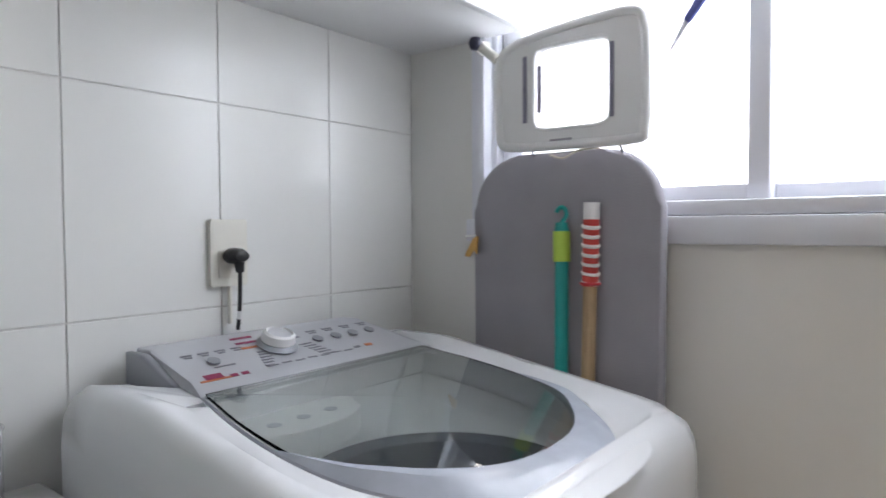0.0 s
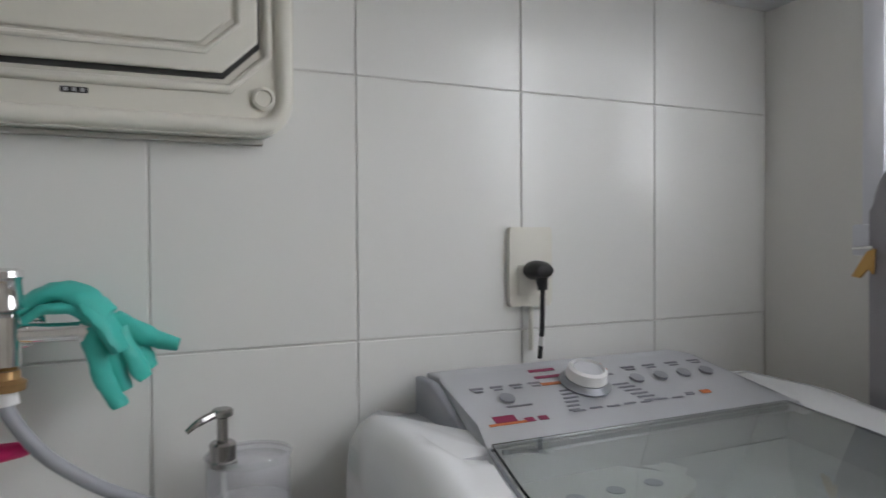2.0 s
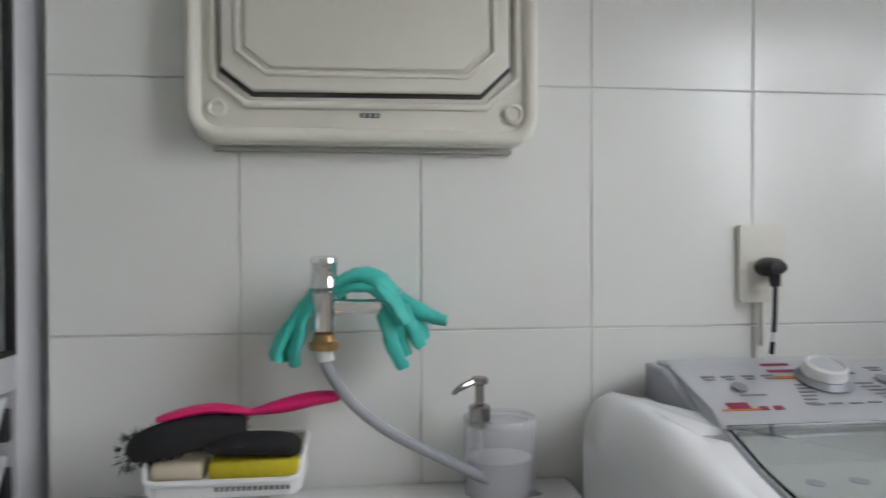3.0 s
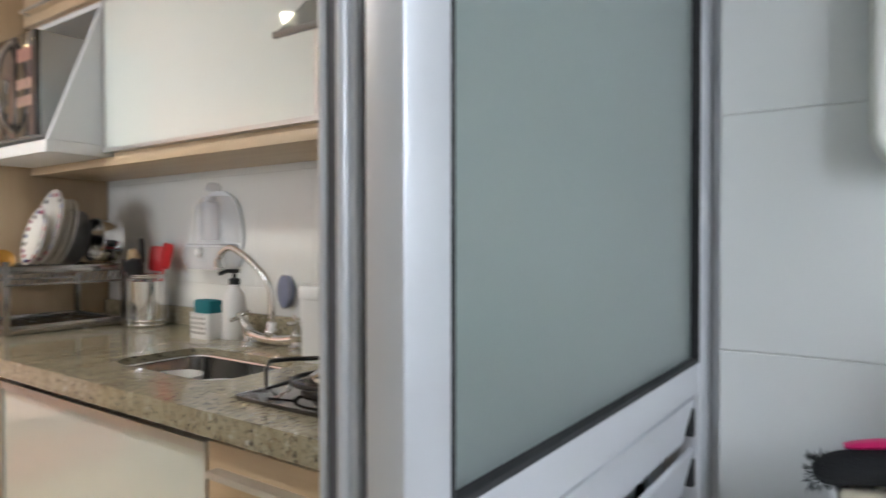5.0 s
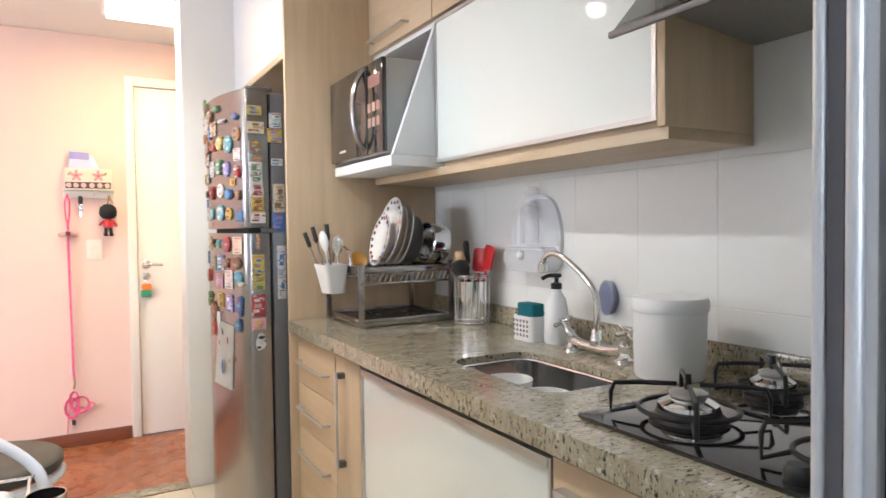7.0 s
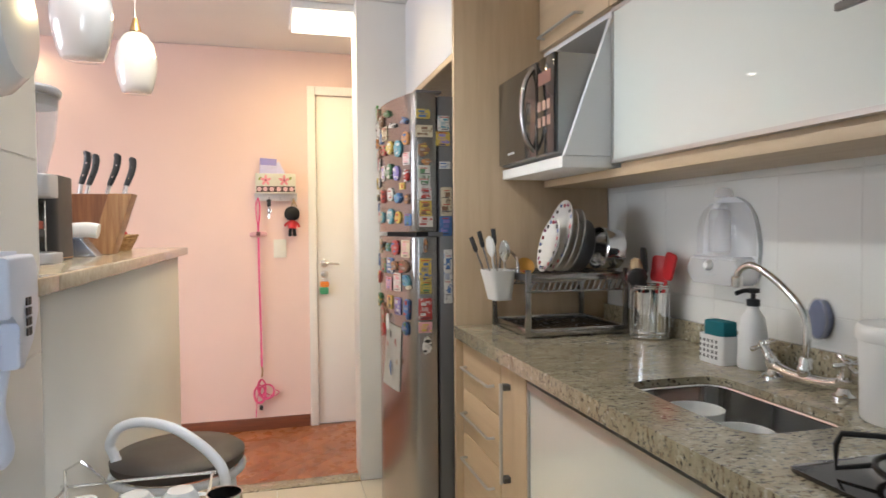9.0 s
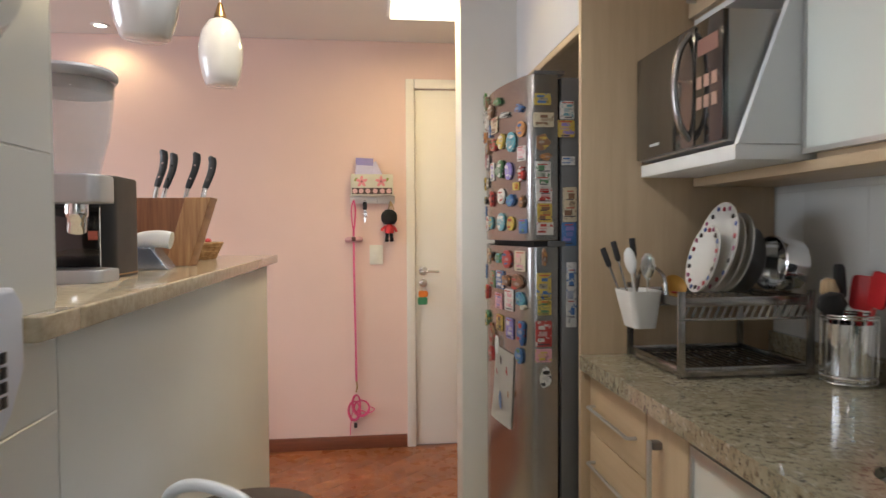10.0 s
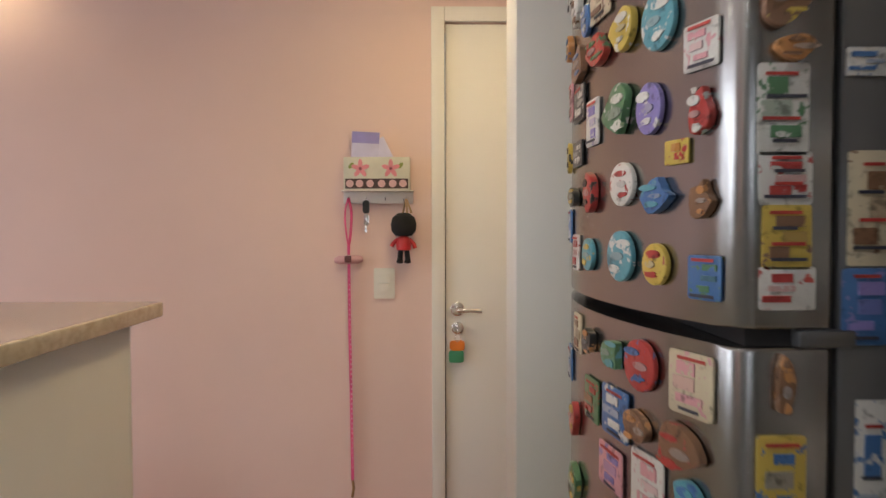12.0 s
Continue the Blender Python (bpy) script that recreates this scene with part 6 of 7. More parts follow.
part("bag_pouch", tube([(-0.155, NORTH - 0.03, 1.222), (-0.14, NORTH - 0.034, 1.224), (-0.07, NORTH - 0.034, 1.226), (-0.055, NORTH - 0.03, 1.228)], [0.010, 0.016, 0.016, 0.010], 12), paint(0.62, 0.36, 0.38), l, "pale pink bone-shaped pouch")
part("pouch_clip", box(-0.118, -0.094, NORTH - 0.056, NORTH - 0.048, 1.216, 1.240, 0.002), paint(0.10, 0.03, 0.03), l)
kk = thing("key_bunch", (-0.04, NORTH - 0.035, 1.33), "car key and bottle opener hanging from the rack", "keys")
part("remote", slab(rrect(-0.052, -0.028, 1.395, 1.442, 0.008), "y", NORTH - 0.044, NORTH - 0.033, 0.003), M_BLACK, kk)
part("opener", slab(rrect(-0.048, -0.03, 1.35, 1.394, 0.008), "y", NORTH - 0.040, NORTH - 0.035, 0.002), M_CHROME, kk)
part("key", box(-0.044, -0.038, NORTH - 0.039, NORTH - 0.036, 1.325, 1.352), M_CHROME, kk)
kk = thing("key_bunch", (0.11, NORTH - 0.035, 1.38), "small brass keys on a ring hanging from the rack", "keys")
for q in range(3):
    part("key", moved(box(-0.004, 0.004, -0.001, 0.001, -0.055, 0.0), Matrix.Translation((0.108, NORTH - 0.036 - 0.003 * q, 1.447)) @ Matrix.Rotation(-0.35 + 0.3 * q, 4, 'Y')), M_BRASS, kk)
# soldier doll, one plain mesh
bm = lathe([(0, 0), (0.03, 0.003), (0.044, 0.02), (0.047, 0.045), (0.04, 0.07), (0.02, 0.085), (0, 0.087)], 24, at=(0.0, 0, 0.095))
part_n = len(bm.faces)
lathe([(0, 0), (0.026, 0.004), (0.028, 0.02), (0.024, 0.045), (0.014, 0.056), (0, 0.058)], 20, at=(0, 0, 0.042), bm=bm)
red_to = len(bm.faces)
tube([(-0.02, 0, 0.085), (-0.038, -0.002, 0.07), (-0.044, -0.004, 0.058)], 0.008, 8, bm=bm)
tube([(0.02, 0, 0.085), (0.036, -0.002, 0.068), (0.042, -0.004, 0.052)], 0.008, 8, bm=bm)
arm_to = len(bm.faces)
tube([(-0.011, 0, 0.044), (-0.014, 0, 0.012), (-0.014, -0.006, 0.002)], [0.010, 0.010, 0.013], 10, bm=bm)
tube([(0.011, 0, 0.044), (0.014, 0, 0.012), (0.014, -0.006, 0.002)], [0.010, 0.010, 0.013], 10, bm=bm)
tube([(0, 0, 0.18), (0.004, 0, 0.215), (0.0, 0.004, 0.232)], 0.0015, 6, bm=bm)
bm.faces.ensure_lookup_table()
for i, fc in enumerate(bm.faces):
    fc.material_index = 1 if part_n <= i < arm_to else 0
moved(bm, Matrix.Translation((0.098, NORTH - 0.052, 1.215)))
tagged(part("doll", bm, [mat("black_plush", (0.012, 0.012, 0.013), 0.95, bump=0.8, bump_scale=400), M_RED]), "small guard doll in red coat and black fur hat", "doll")
s = thing("light_switch", (0.022, NW, 1.13), "white double light switch plate", "light switch")
part("plate", slab(rrect(-0.016, 0.062, 1.078, 1.192, 0.006), "y", NORTH - 0.009, NW, 0.002), M_CREAM, s)
for z in (1.102, 1.137):
    part("rocker", box(0.002, 0.044, NORTH - 0.0125, NORTH - 0.0092, z, z + 0.032, 0.001), M_CREAM, s)

# ---- laundry: washing machine ----
w = thing("washing_machine", (0.62, -0.81, 0.0), "white top-loading washing machine with a glass lid", "washing machine")
WY0, WY1, WXF, WXB, WYM = -1.142, -0.478, 0.296, 0.985, -0.81


def lid_height(x):
    """The machine's top falls gently from the console to the front."""
    return 0.925 + 0.150 * (min(x, 0.775) - 0.757)


# half widths of the lid from its hinge to its rounded front
LID = [(0.772, 0.221), (0.74, 0.226), (0.68, 0.236), (0.62, 0.2405), (0.56, 0.240), (0.50, 0.231), (0.45, 0.211), (0.40, 0.172), (0.36, 0.122), (0.335, 0.066)]


def lid_outline(grow=0.0):
    side = curve_pts([(x - grow * (0.772 - x) / 0.445, hw + grow, 0) for x, hw in LID] + [(0.327 - grow, 0, 0)], 3)
    right = [(p.x, WYM - p.y) for p in side]
    left = [(p.x, WYM + p.y) for p in reversed(side[:-1])]
    hinge = [(0.772, WYM + (0.221 + grow) * (1 - k / 5)) for k in range(1, 10)]
    return right + left + hinge


NL = len(lid_outline())


def shell_ring(x0, x1, y0, y1, r, z, slope_on):
    """A rounded rectangle with as many corners as the lid's outline, beginning at its back right."""
    cx, cy = (x0 + x1) / 2, (y0 + y1) / 2
    out = []
    for lx, ly in lid_outline():
        a = math.atan2(ly - WYM, lx - 0.58)
        dx, dy = math.cos(a), math.sin(a)
        lo, hi = 0.0, 2.0
        for _ in range(30):
            m = (lo + hi) / 2
            px_, py_ = abs(0.58 + m * dx - cx), abs(WYM + m * dy - cy)
            qx, qy = max(px_ - (x1 - x0) / 2 + r, 0), max(py_ - (y1 - y0) / 2 + r, 0)
            inside = math.hypot(qx, qy) <= r and px_ <= (x1 - x0) / 2 and py_ <= (y1 - y0) / 2
            lo, hi = (m, hi) if inside else (lo, m)
        x, y = 0.58 + lo * dx, WYM + lo * dy
        low = 0.022 if slope_on and z > -0.01 and x > 0.70 and abs(y - WYM) < 0.275 else 0.0
        out.append((x, y, z - low + (lid_height(x) if slope_on else 0.0)))
    return out


body = bmesh.new()
wrings = []
for z, g, r, top in ((0.02, 0.012, 0.05, False), (0.05, 0.0, 0.05, False), (0.74, 0.0, 0.05, False), (-0.065, 0.0, 0.05, True), (-0.026, 0.003, 0.052, True), (-0.002, 0.012, 0.055, True), (0.012, 0.028, 0.06, True), (0.0135, 0.048, 0.07, True)):
    wrings.append([body.verts.new(p) for p in shell_ring(WXF + g, WXB - g * 0.2, WY0 + g, WY1 - g, r, z, top)])


def dip(x, y):
    """The finger recess beside the lid's rounded front."""
    return 0.022 * max(0.0, 1 - ((x - 0.385) / 0.055) ** 2) if y < -0.90 else 0.0


for z, grow, deep in ((0.008, 0.036, 1.0), (0.003, 0.010, 1.0), (-0.010, 0.004, 0.6), (-0.045, -0.002, 0.0)):
    wrings.append([body.verts.new((x, y, lid_height(x) + z - deep * dip(x, y) - (0.012 if x > 0.745 and z > 0 else 0.0))) for x, y in lid_outline(grow)])
for lo, hi in zip(wrings, wrings[1:]):
    for i in range(NL):
        body.faces.new((lo[i], lo[(i + 1) % NL], hi[(i + 1) % NL], hi[i]))
body.faces.new(wrings[0])
part("cabinet", body, M_ENAMEL, w, "white enamelled cabinet")
TUBP = mat("tub_plastic", (0.74, 0.75, 0.76), 0.35, vary=0.03)
DRUMG = mat("drum_grey", (0.10, 0.11, 0.135), 0.4, vary=0.05)
tub = bmesh.new()
trs = []
for z, k in ((-0.046, 0.995), (-0.075, 0.95), (-0.085, 0.90)):
    trs.append([tub.verts.new((0.56 + (x - 0.56) * k, WYM + (y - WYM) * k, lid_height(x) + z)) for x, y in lid_outline()])
trs.append([tub.verts.new((0.545 + 0.205 * math.cos(a), WYM + 0.205 * math.sin(a), 0.805)) for a in [math.atan2(y - WYM, x - 0.545) for x, y in lid_outline()]])
for lo, hi in zip(trs, trs[1:]):
    for i in range(NL):
        tub.faces.new((lo[i], lo[(i + 1) % NL], hi[(i + 1) % NL], hi[i]))
part("tub_collar", tub, TUBP, w, "pale grey plastic collar round the drum")
part("balance_ring", lathe([(0.205, 0.8045), (0.208, 0.790), (0.200, 0.745), (0.168, 0.742), (0.165, 0.772), (0.178, 0.798), (0.205, 0.8045)], 56, at=(0.545, WYM, 0)), DRUMG, w, "dark grey drum ring")
part("drum", lathe([(0.196, 0.744), (0.194, 0.50), (0.14, 0.47), (0, 0.468)], 48, at=(0.545, WYM, 0)), M_STEEL, w)
part("agitator", lathe([(0, 0.469), (0.09, 0.469), (0.06, 0.50), (0.045, 0.66), (0.040, 0.72), (0.02, 0.735), (0, 0.736)], 32, at=(0.545, WYM, 0)), paint(0.55, 0.57, 0.62, 0.4), w, "pale grey agitator column")
tray = [(0.768, -0.60), (0.768, -0.80), (0.735, -0.815), (0.700, -0.80), (0.672, -0.755), (0.664, -0.70), (0.672, -0.645), (0.700, -0.605)]
part("soap_tray", slab([(p.x, p.y) for p in curve_pts([(x, y, 0) for x, y in tray], 4, closed=True)], "z", 0.850, 0.884, 0.006), M_WHITE, w, "white rounded detergent drawer under the lid")
for q in range(3):
    part("tray_mark", moved(slab(outline_of("oval", 0.020, 0.020), "z", 0.8845, 0.8853), Matrix.Translation((0.715, -0.655 - 0.05 * q, 0))), paint(0.50, 0.52, 0.58), w)
# lid of tinted glass with a pale front rim
glass = bmesh.new()
lo_o = lid_outline(-0.001)
vs = {}
for tag, dz in (("a", 0.0), ("b", 0.0045)):
    for ring, k in enumerate((1.0, 0.85, 0.6, 0.3)):
        vs[tag, ring] = [glass.verts.new((0.57 + (x - 0.57) * k, WYM + (y - WYM) * k, lid_height(0.57 + (x - 0.57) * k) + 0.002 + 0.012 * (1 - k ** 2) + dz)) for x, y in lo_o]
    vs[tag, 4] = glass.verts.new((0.57, WYM, lid_height(0.57) + 0.014 + dz))
    for ring in range(3):
        for i in range(NL):
            j = (i + 1) % NL
            glass.faces.new((vs[tag, ring][i], vs[tag, ring][j], vs[tag, ring + 1][j], vs[tag, ring + 1][i]))
    for i in range(NL):
        glass.faces.new((vs[tag, 3][i], vs[tag, 3][(i + 1) % NL], vs[tag, 4]))
for i in range(NL):
    j = (i + 1) % NL
    glass.faces.new((vs["a", 0][i], vs["a", 0][j], vs["b", 0][j], vs["b", 0][i]))
ld = part("lid", glass, M_LID, w, "tinted glass lid")
part("lid_seal", tube([(x, y, lid_height(x) + 0.0005) for x, y in lid_outline(0.0035)], 0.0022, 8, closed=True), M_SILVERD, w)
# pale crescent along the lid's front edge
front = [p for p in lid_outline(0.004) if p[0] < 0.60]
cres = bmesh.new()
cr = [[], [], [], []]
for i, (x, y) in enumerate(front):
    k = math.sin(math.pi * i / (len(front) - 1)) ** 0.8
    ix, iy = x + (0.56 - x) * 0.26 * k, y + (WYM - y) * 0.20 * k
    mx, my = (x + ix) / 2, (y + iy) / 2
    for row, (vx, vy, dz) in zip(cr, ((x, y, 0.003), (mx, my, 0.019), (ix, iy, 0.0165), (ix, iy, 0.0145))):
        row.append(cres.verts.new((vx, vy, lid_height(vx) + 0.003 + (dz - 0.003) * min(1, k * 1.6))))
for a, c in zip(cr, cr[1:]):
    for i in range(len(front) - 1):
        cres.faces.new((a[i], a[i + 1], c[i + 1], c[i]))
part("lid_grip", cres, paint(0.42, 0.45, 0.51, 0.22), w, "pale grey crescent-shaped lid grip")
# sloped control console
con = slab([(0.766, 0.917), (0.975, 0.910), (0.975, 0.970), (0.930, 0.972), (0.822, 0.936), (0.775, 0.930)], "y", -1.062, -0.598, 0.004)
for v in con.verts:
    if v.co.y < -1.0:
        v.co.y += 0.045 * max(0.0, min(1.0, (v.co.z - 0.926) / 0.046))
    elif v.co.x < 0.80:
        v.co.y += 0.010
cs = part("console", con, M_SILVERP, w, "sloped silver control console")
part("console_side", slab([(0.80, 0.917), (0.978, 0.909), (0.978, 0.966), (0.928, 0.967), (0.83, 0.930)], "y", -0.597, -0.583, 0.004), M_SILVERD, w)
# solid dark strip drawing the shaded line where the lid meets the console
part("hinge_shadow_gap", box(0.7655, 0.7685, -1.025, -0.60, 0.920, 0.9255), M_SILVERD, w)
slope = math.atan2(0.036, 0.108)


def on_console(u, y, lift=0.0012):
    """A place on the slope: u from 0 below to 1 above."""
    return Matrix.Translation((0.822 + 0.108 * u, -0.612 + (y + 0.612) * 0.93, 0.936 + 0.036 * u)) @ Matrix.Rotation(-slope, 4, 'Y') @ Matrix.Translation((0, 0, lift))


kn = part("knob", lathe([(0.034, 0), (0.035, 0.002), (0.028, 0.008)], 36, m=on_console(0.55, -0.80)), M_SILVERD, cs)
part("dial", lathe([(0.026, 0.008), (0.028, 0.010), (0.026, 0.022), (0.022, 0.025), (0.020, 0.021), (0, 0.0205)], 36, m=on_console(0.55, -0.80)), M_WHITE, kn, "round white programme dial")
part("dial_face", lathe([(0, 0.0207), (0.0195, 0.0212), (0.0190, 0.0222), (0, 0.0224)], 32, m=on_console(0.55, -0.80)), M_SILVERP, kn)
for q, yy in enumerate((-0.665, -0.89, -0.935, -0.98, -1.025)):
    part("button", lathe([(0, 0), (0.010, 0), (0.010, 0.003), (0, 0.004)], 18, m=on_console(0.42 if q == 0 else 0.52, yy)), M_SILVERD, cs)


def bar(u, y, du, dy, col):
    part("print", moved(box(-du / 2, du / 2, -dy / 2, dy / 2, 0, 0.0006), on_console(u, y, 0.0006)), col, cs)


INK, ORANGE, WINE = paint(0.20, 0.20, 0.23), paint(0.55, 0.16, 0.05), paint(0.25, 0.015, 0.07)
for yy in (-0.635, -0.665, -0.695, -0.725):
    bar(0.68, yy, 0.004, 0.018, INK)
    bar(0.62, yy, 0.003, 0.012, INK)
bar(0.28, -0.675, 0.003, 0.035, INK)
for q in range(6):
    bar(0.46 - 0.075 * q, -0.765 + 0.004 * q, 0.0032, 0.026 - 0.002 * q, INK)
    bar(0.46 - 0.075 * q, -0.855 - 0.004 * q, 0.0032, 0.026, INK)
for q in range(3):
    bar(0.93 - 0.15 * q, -0.755, 0.006, 0.04, WINE if q < 2 else ORANGE)
    bar(0.93 - 0.12 * q, -0.85, 0.004, 0.022, ORANGE if q < 2 else INK)
for yy in (-0.90, -0.94, -0.985, -1.03):
    bar(0.80, yy, 0.004, 0.022, INK)
    bar(0.74, yy, 0.003, 0.016, INK)
for q in range(7):
    bar(0.06 + 0.01 * (q % 2), -0.75 - 0.028 * q, 0.003, 0.018, INK)
bar(0.08, -0.640, 0.013, 0.028, WINE)
bar(0.0, -0.640, 0.004, 0.05, ORANGE)
bar(0.02, -0.672, 0.008, 0.012, WINE)
bar(0.02, -0.692, 0.008, 0.012, WINE)
bar(0.10, -0.945, 0.006, 0.014, INK)
bar(0.10, -0.975, 0.008, 0.016, ORANGE)
for fx in (0.32, 0.92):
    for fy in (WY0 + 0.07, WY1 - 0.07):
        part("foot", lathe([(0.025, 0.0), (0.022, 0.03)], 14, at=(fx, fy, 0)), M_BLACK, w)

# socket, plug and cord
s = thing("wall_socket", (LW, -0.772, 1.05), "cream double socket plate on the tiles", "socket")
part("plate", slab(rrect(-0.808, -0.736, 1.050, 1.166, 0.004), "x", LW - 0.009, LW - 0.0005, 0.002), M_CREAM, s)
part("insert", slab(rrect(-0.796, -0.750, 1.065, 1.112, 0.003), "x", LW - 0.0115, LW - 0.0095, 0.001), M_CREAM, s)
p = thing("power_plug", (LW - 0.03, -0.772, 0.98), "black power plug with a hanging cord", "plug")
part("plug", lathe([(0, 0), (0.016, 0), (0.019, 0.004), (0.018, 0.020), (0.012, 0.032), (0, 0.034)], 22, m=Matrix.Translation((LW - 0.0118, -0.775, 1.103)) @ Matrix.Rotation(radians(-90), 4, 'Y') @ Matrix.Diagonal((0.75, 1.1, 1, 1))), M_BLACK, p)
part("strain_relief", tube([(LW - 0.032, -0.775, 1.10), (LW - 0.034, -0.776, 1.075)], [0.010, 0.007], 12), M_BLACK, p)
part("cord", tube(curve_pts([(LW - 0.034, -0.776, 1.085), (LW - 0.030, -0.777, 1.02), (LW - 0.022, -0.778, 0.975)], 6), 0.0035, 8), M_BLACK, p)
part("tape", tube([(LW - 0.0285, -0.7775, 1.008), (LW - 0.026, -0.778, 0.994)], 0.0042, 8), M_WHITE, p)
part("tape", tube([(LW - 0.008, -0.772, 1.049), (LW - 0.008, -0.772, 0.985)], 0.004, 8), M_CREAM, p)

# wall unit with the folding board
c = thing("wall_box", (0.96, -0.19, 1.29), "cream plastic wall-mounted box with a recessed door", "wall box")
part("housing", slab(rrect(-0.424, 0.052, 1.272, 1.86, 0.045, 8), "x", 0.968, LW - 0.0005, 0.008), M_CREAM, c)
part("raised_rim", tube([(0.968, y, z) for y, z in rrect(-0.412, 0.040, 1.284, 1.848, 0.034, 8)], 0.0105, 12, closed=True, flat=0.9), M_CREAM, c)
# grey bar painting the shade beneath the housing, no part of the box
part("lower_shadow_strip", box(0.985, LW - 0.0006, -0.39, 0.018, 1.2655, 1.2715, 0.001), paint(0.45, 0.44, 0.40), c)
oct_ = [(-0.384, 1.376), (-0.343, 1.337), (-0.036, 1.334), (0.006, 1.366), (0.006, 1.78), (-0.036, 1.815), (-0.343, 1.815), (-0.384, 1.78)]


def inset(poly, k, dz=0.0):
    cy, cz = -0.189, 1.576
    return [(cy + (y - cy) * k, cz + (z - cz) * k + dz) for y, z in poly]


part("groove", slab(oct_, "x", 0.9655, 0.9682), paint(0.05, 0.05, 0.05), c)
part("door_bead", tube([(0.9668, y, z) for y, z in inset(oct_, 1.045)], 0.0055, 10, closed=True), M_CREAM, c)
dr = part("door", slab(inset(oct_, 0.984, 0.0015), "x", 0.955, 0.9655, 0.004), M_CREAM, c, "cream recessed door")
part("door_panel", slab(inset(oct_, 0.83, -0.006), "x", 0.950, 0.9548, 0.003), M_CREAM, dr)
part("panel_bead", tube([(0.9545, y, z) for y, z in inset(oct_, 0.87, -0.003)], 0.004, 8, closed=True), M_CREAM, dr)
for yy in (-0.388, 0.009):
    part("screw_cover", lathe([(0, 0), (0.013, 0), (0.014, 0.004), (0.010, 0.006), (0.009, 0.003), (0, 0.003)], 22, m=Matrix.Translation((0.968, yy, 1.3175)) @ Matrix.Rotation(radians(-90), 4, 'Y')), M_CREAM, c)
part("badge", box(0.9665, 0.9678, -0.204, -0.178, 1.309, 1.315), M_BLACK, c)
for k in range(3):
    part("badge_bar", box(0.9655, 0.9664, -0.201 + 0.008 * k, -0.197 + 0.008 * k, 1.310, 1.314), M_SILVERP, c)

# cupboard above the machine
u = thing("wall_cupboard", (0.84, -0.80, 1.527), "white cupboard hanging above the washing machine", "cupboard")
part("body", box(0.70, LW - 0.0005, -1.263, -0.45, 1.548, 2.25, 0.002), M_WHITE, u)
part("door", box(0.682, 0.699, -1.261, -0.852, 1.544, 2.25, 0.002), M_WHITE, u)
part("door", box(0.682, 0.699, -0.848, -0.452, 1.544, 2.25, 0.002), M_WHITE, u)

# wall tap, hose, glove
t = thing("wall_tap", (0.93, -0.15, 1.0), "chrome wall tap with a brass hose coupling", "tap")
TXc, TYc = 0.925, -0.132
part("flange", lathe([(0.026, 0), (0.026, 0.006), (0.014, 0.012)], 24, m=Matrix.Translation((LW - 0.0005, TYc, 1.06)) @ Matrix.Rotation(radians(-90), 4, 'Y')), M_CHROME, t)
part("pipe", tube([(LW - 0.006, TYc, 1.06), (TXc, TYc, 1.06)], 0.012, 14), M_CHROME, t)
part("valve", lathe([(0.011, 1.024), (0.0155, 1.028), (0.0155, 1.076), (0.011, 1.080), (0, 1.080)], 24, at=(TXc, TYc, 0)), M_CHROME, t)
part("handle", lathe([(0.012, 1.0805), (0.0175, 1.083), (0.0175, 1.087), (0.0165, 1.0885), (0.0165, 1.112), (0.0185, 1.115), (0.0175, 1.121), (0.012, 1.1235), (0, 1.124)], 28, at=(TXc, TYc, 0)), M_CHROME, t, "fluted chrome tap handle")
part("outlet", lathe([(0.012, 1.003), (0.0185, 1.004), (0.0195, 1.012), (0.0145, 1.0155), (0.0135, 1.0235), (0, 1.024)], 24, at=(TXc - 0.002, TYc, 0)), M_BRASS, t, "worn brass coupling")
part("side_arm", tube([(TXc, TYc, 1.058), (TXc + 0.002, TYc - 0.066, 1.058)], 0.010, 14), M_CHROME, t)
part("arm_cap", tube([(TXc + 0.002, TYc - 0.066, 1.058), (TXc + 0.002, TYc - 0.078, 1.058)], 0.013, 14), M_CHROME, t)
h = thing("drain_hose", (0.92, -0.2, 0.8), "grey ribbed hose sagging from the wall tap", "hose")
hp = curve_pts([(TXc - 0.002, TYc, 1.002), (TXc - 0.004, TYc - 0.004, 0.980), (TXc - 0.004, TYc - 0.030, 0.940), (TXc - 0.002, TYc - 0.062, 0.910), (TXc, TYc - 0.100, 0.884), (TXc, TYc - 0.185, 0.840), (TXc + 0.002, TYc - 0.235, 0.815), (TXc + 0.02, TYc - 0.32, 0.78)], 8)
part("tube", tube(hp, 0.0072, 12), M_HOSE, h)
part("sleeve", tube([(TXc - 0.002, TYc, 1.0025), (TXc - 0.003, TYc - 0.002, 0.989)], 0.0112, 14), M_WHITE, h, "white hose sleeve")
part("clip", tube([(TXc + 0.002, TYc - 0.226, 0.819), (TXc + 0.003, TYc - 0.248, 0.808)], 0.0105, 12), M_BLACK, h)
g = thing("rubber_glove", (0.93, -0.18, 1.0), "turquoise rubber glove draped over the wall tap", "glove")


def bag(ctrl, radii, flat=0.5):
    return tube(curve_pts(ctrl, 6), list(np.interp(np.linspace(0, 1, (len(ctrl) - 1) * 6 + 1), np.linspace(0, 1, len(radii)), radii)), 16, flat=flat)


gx = TXc + 0.010
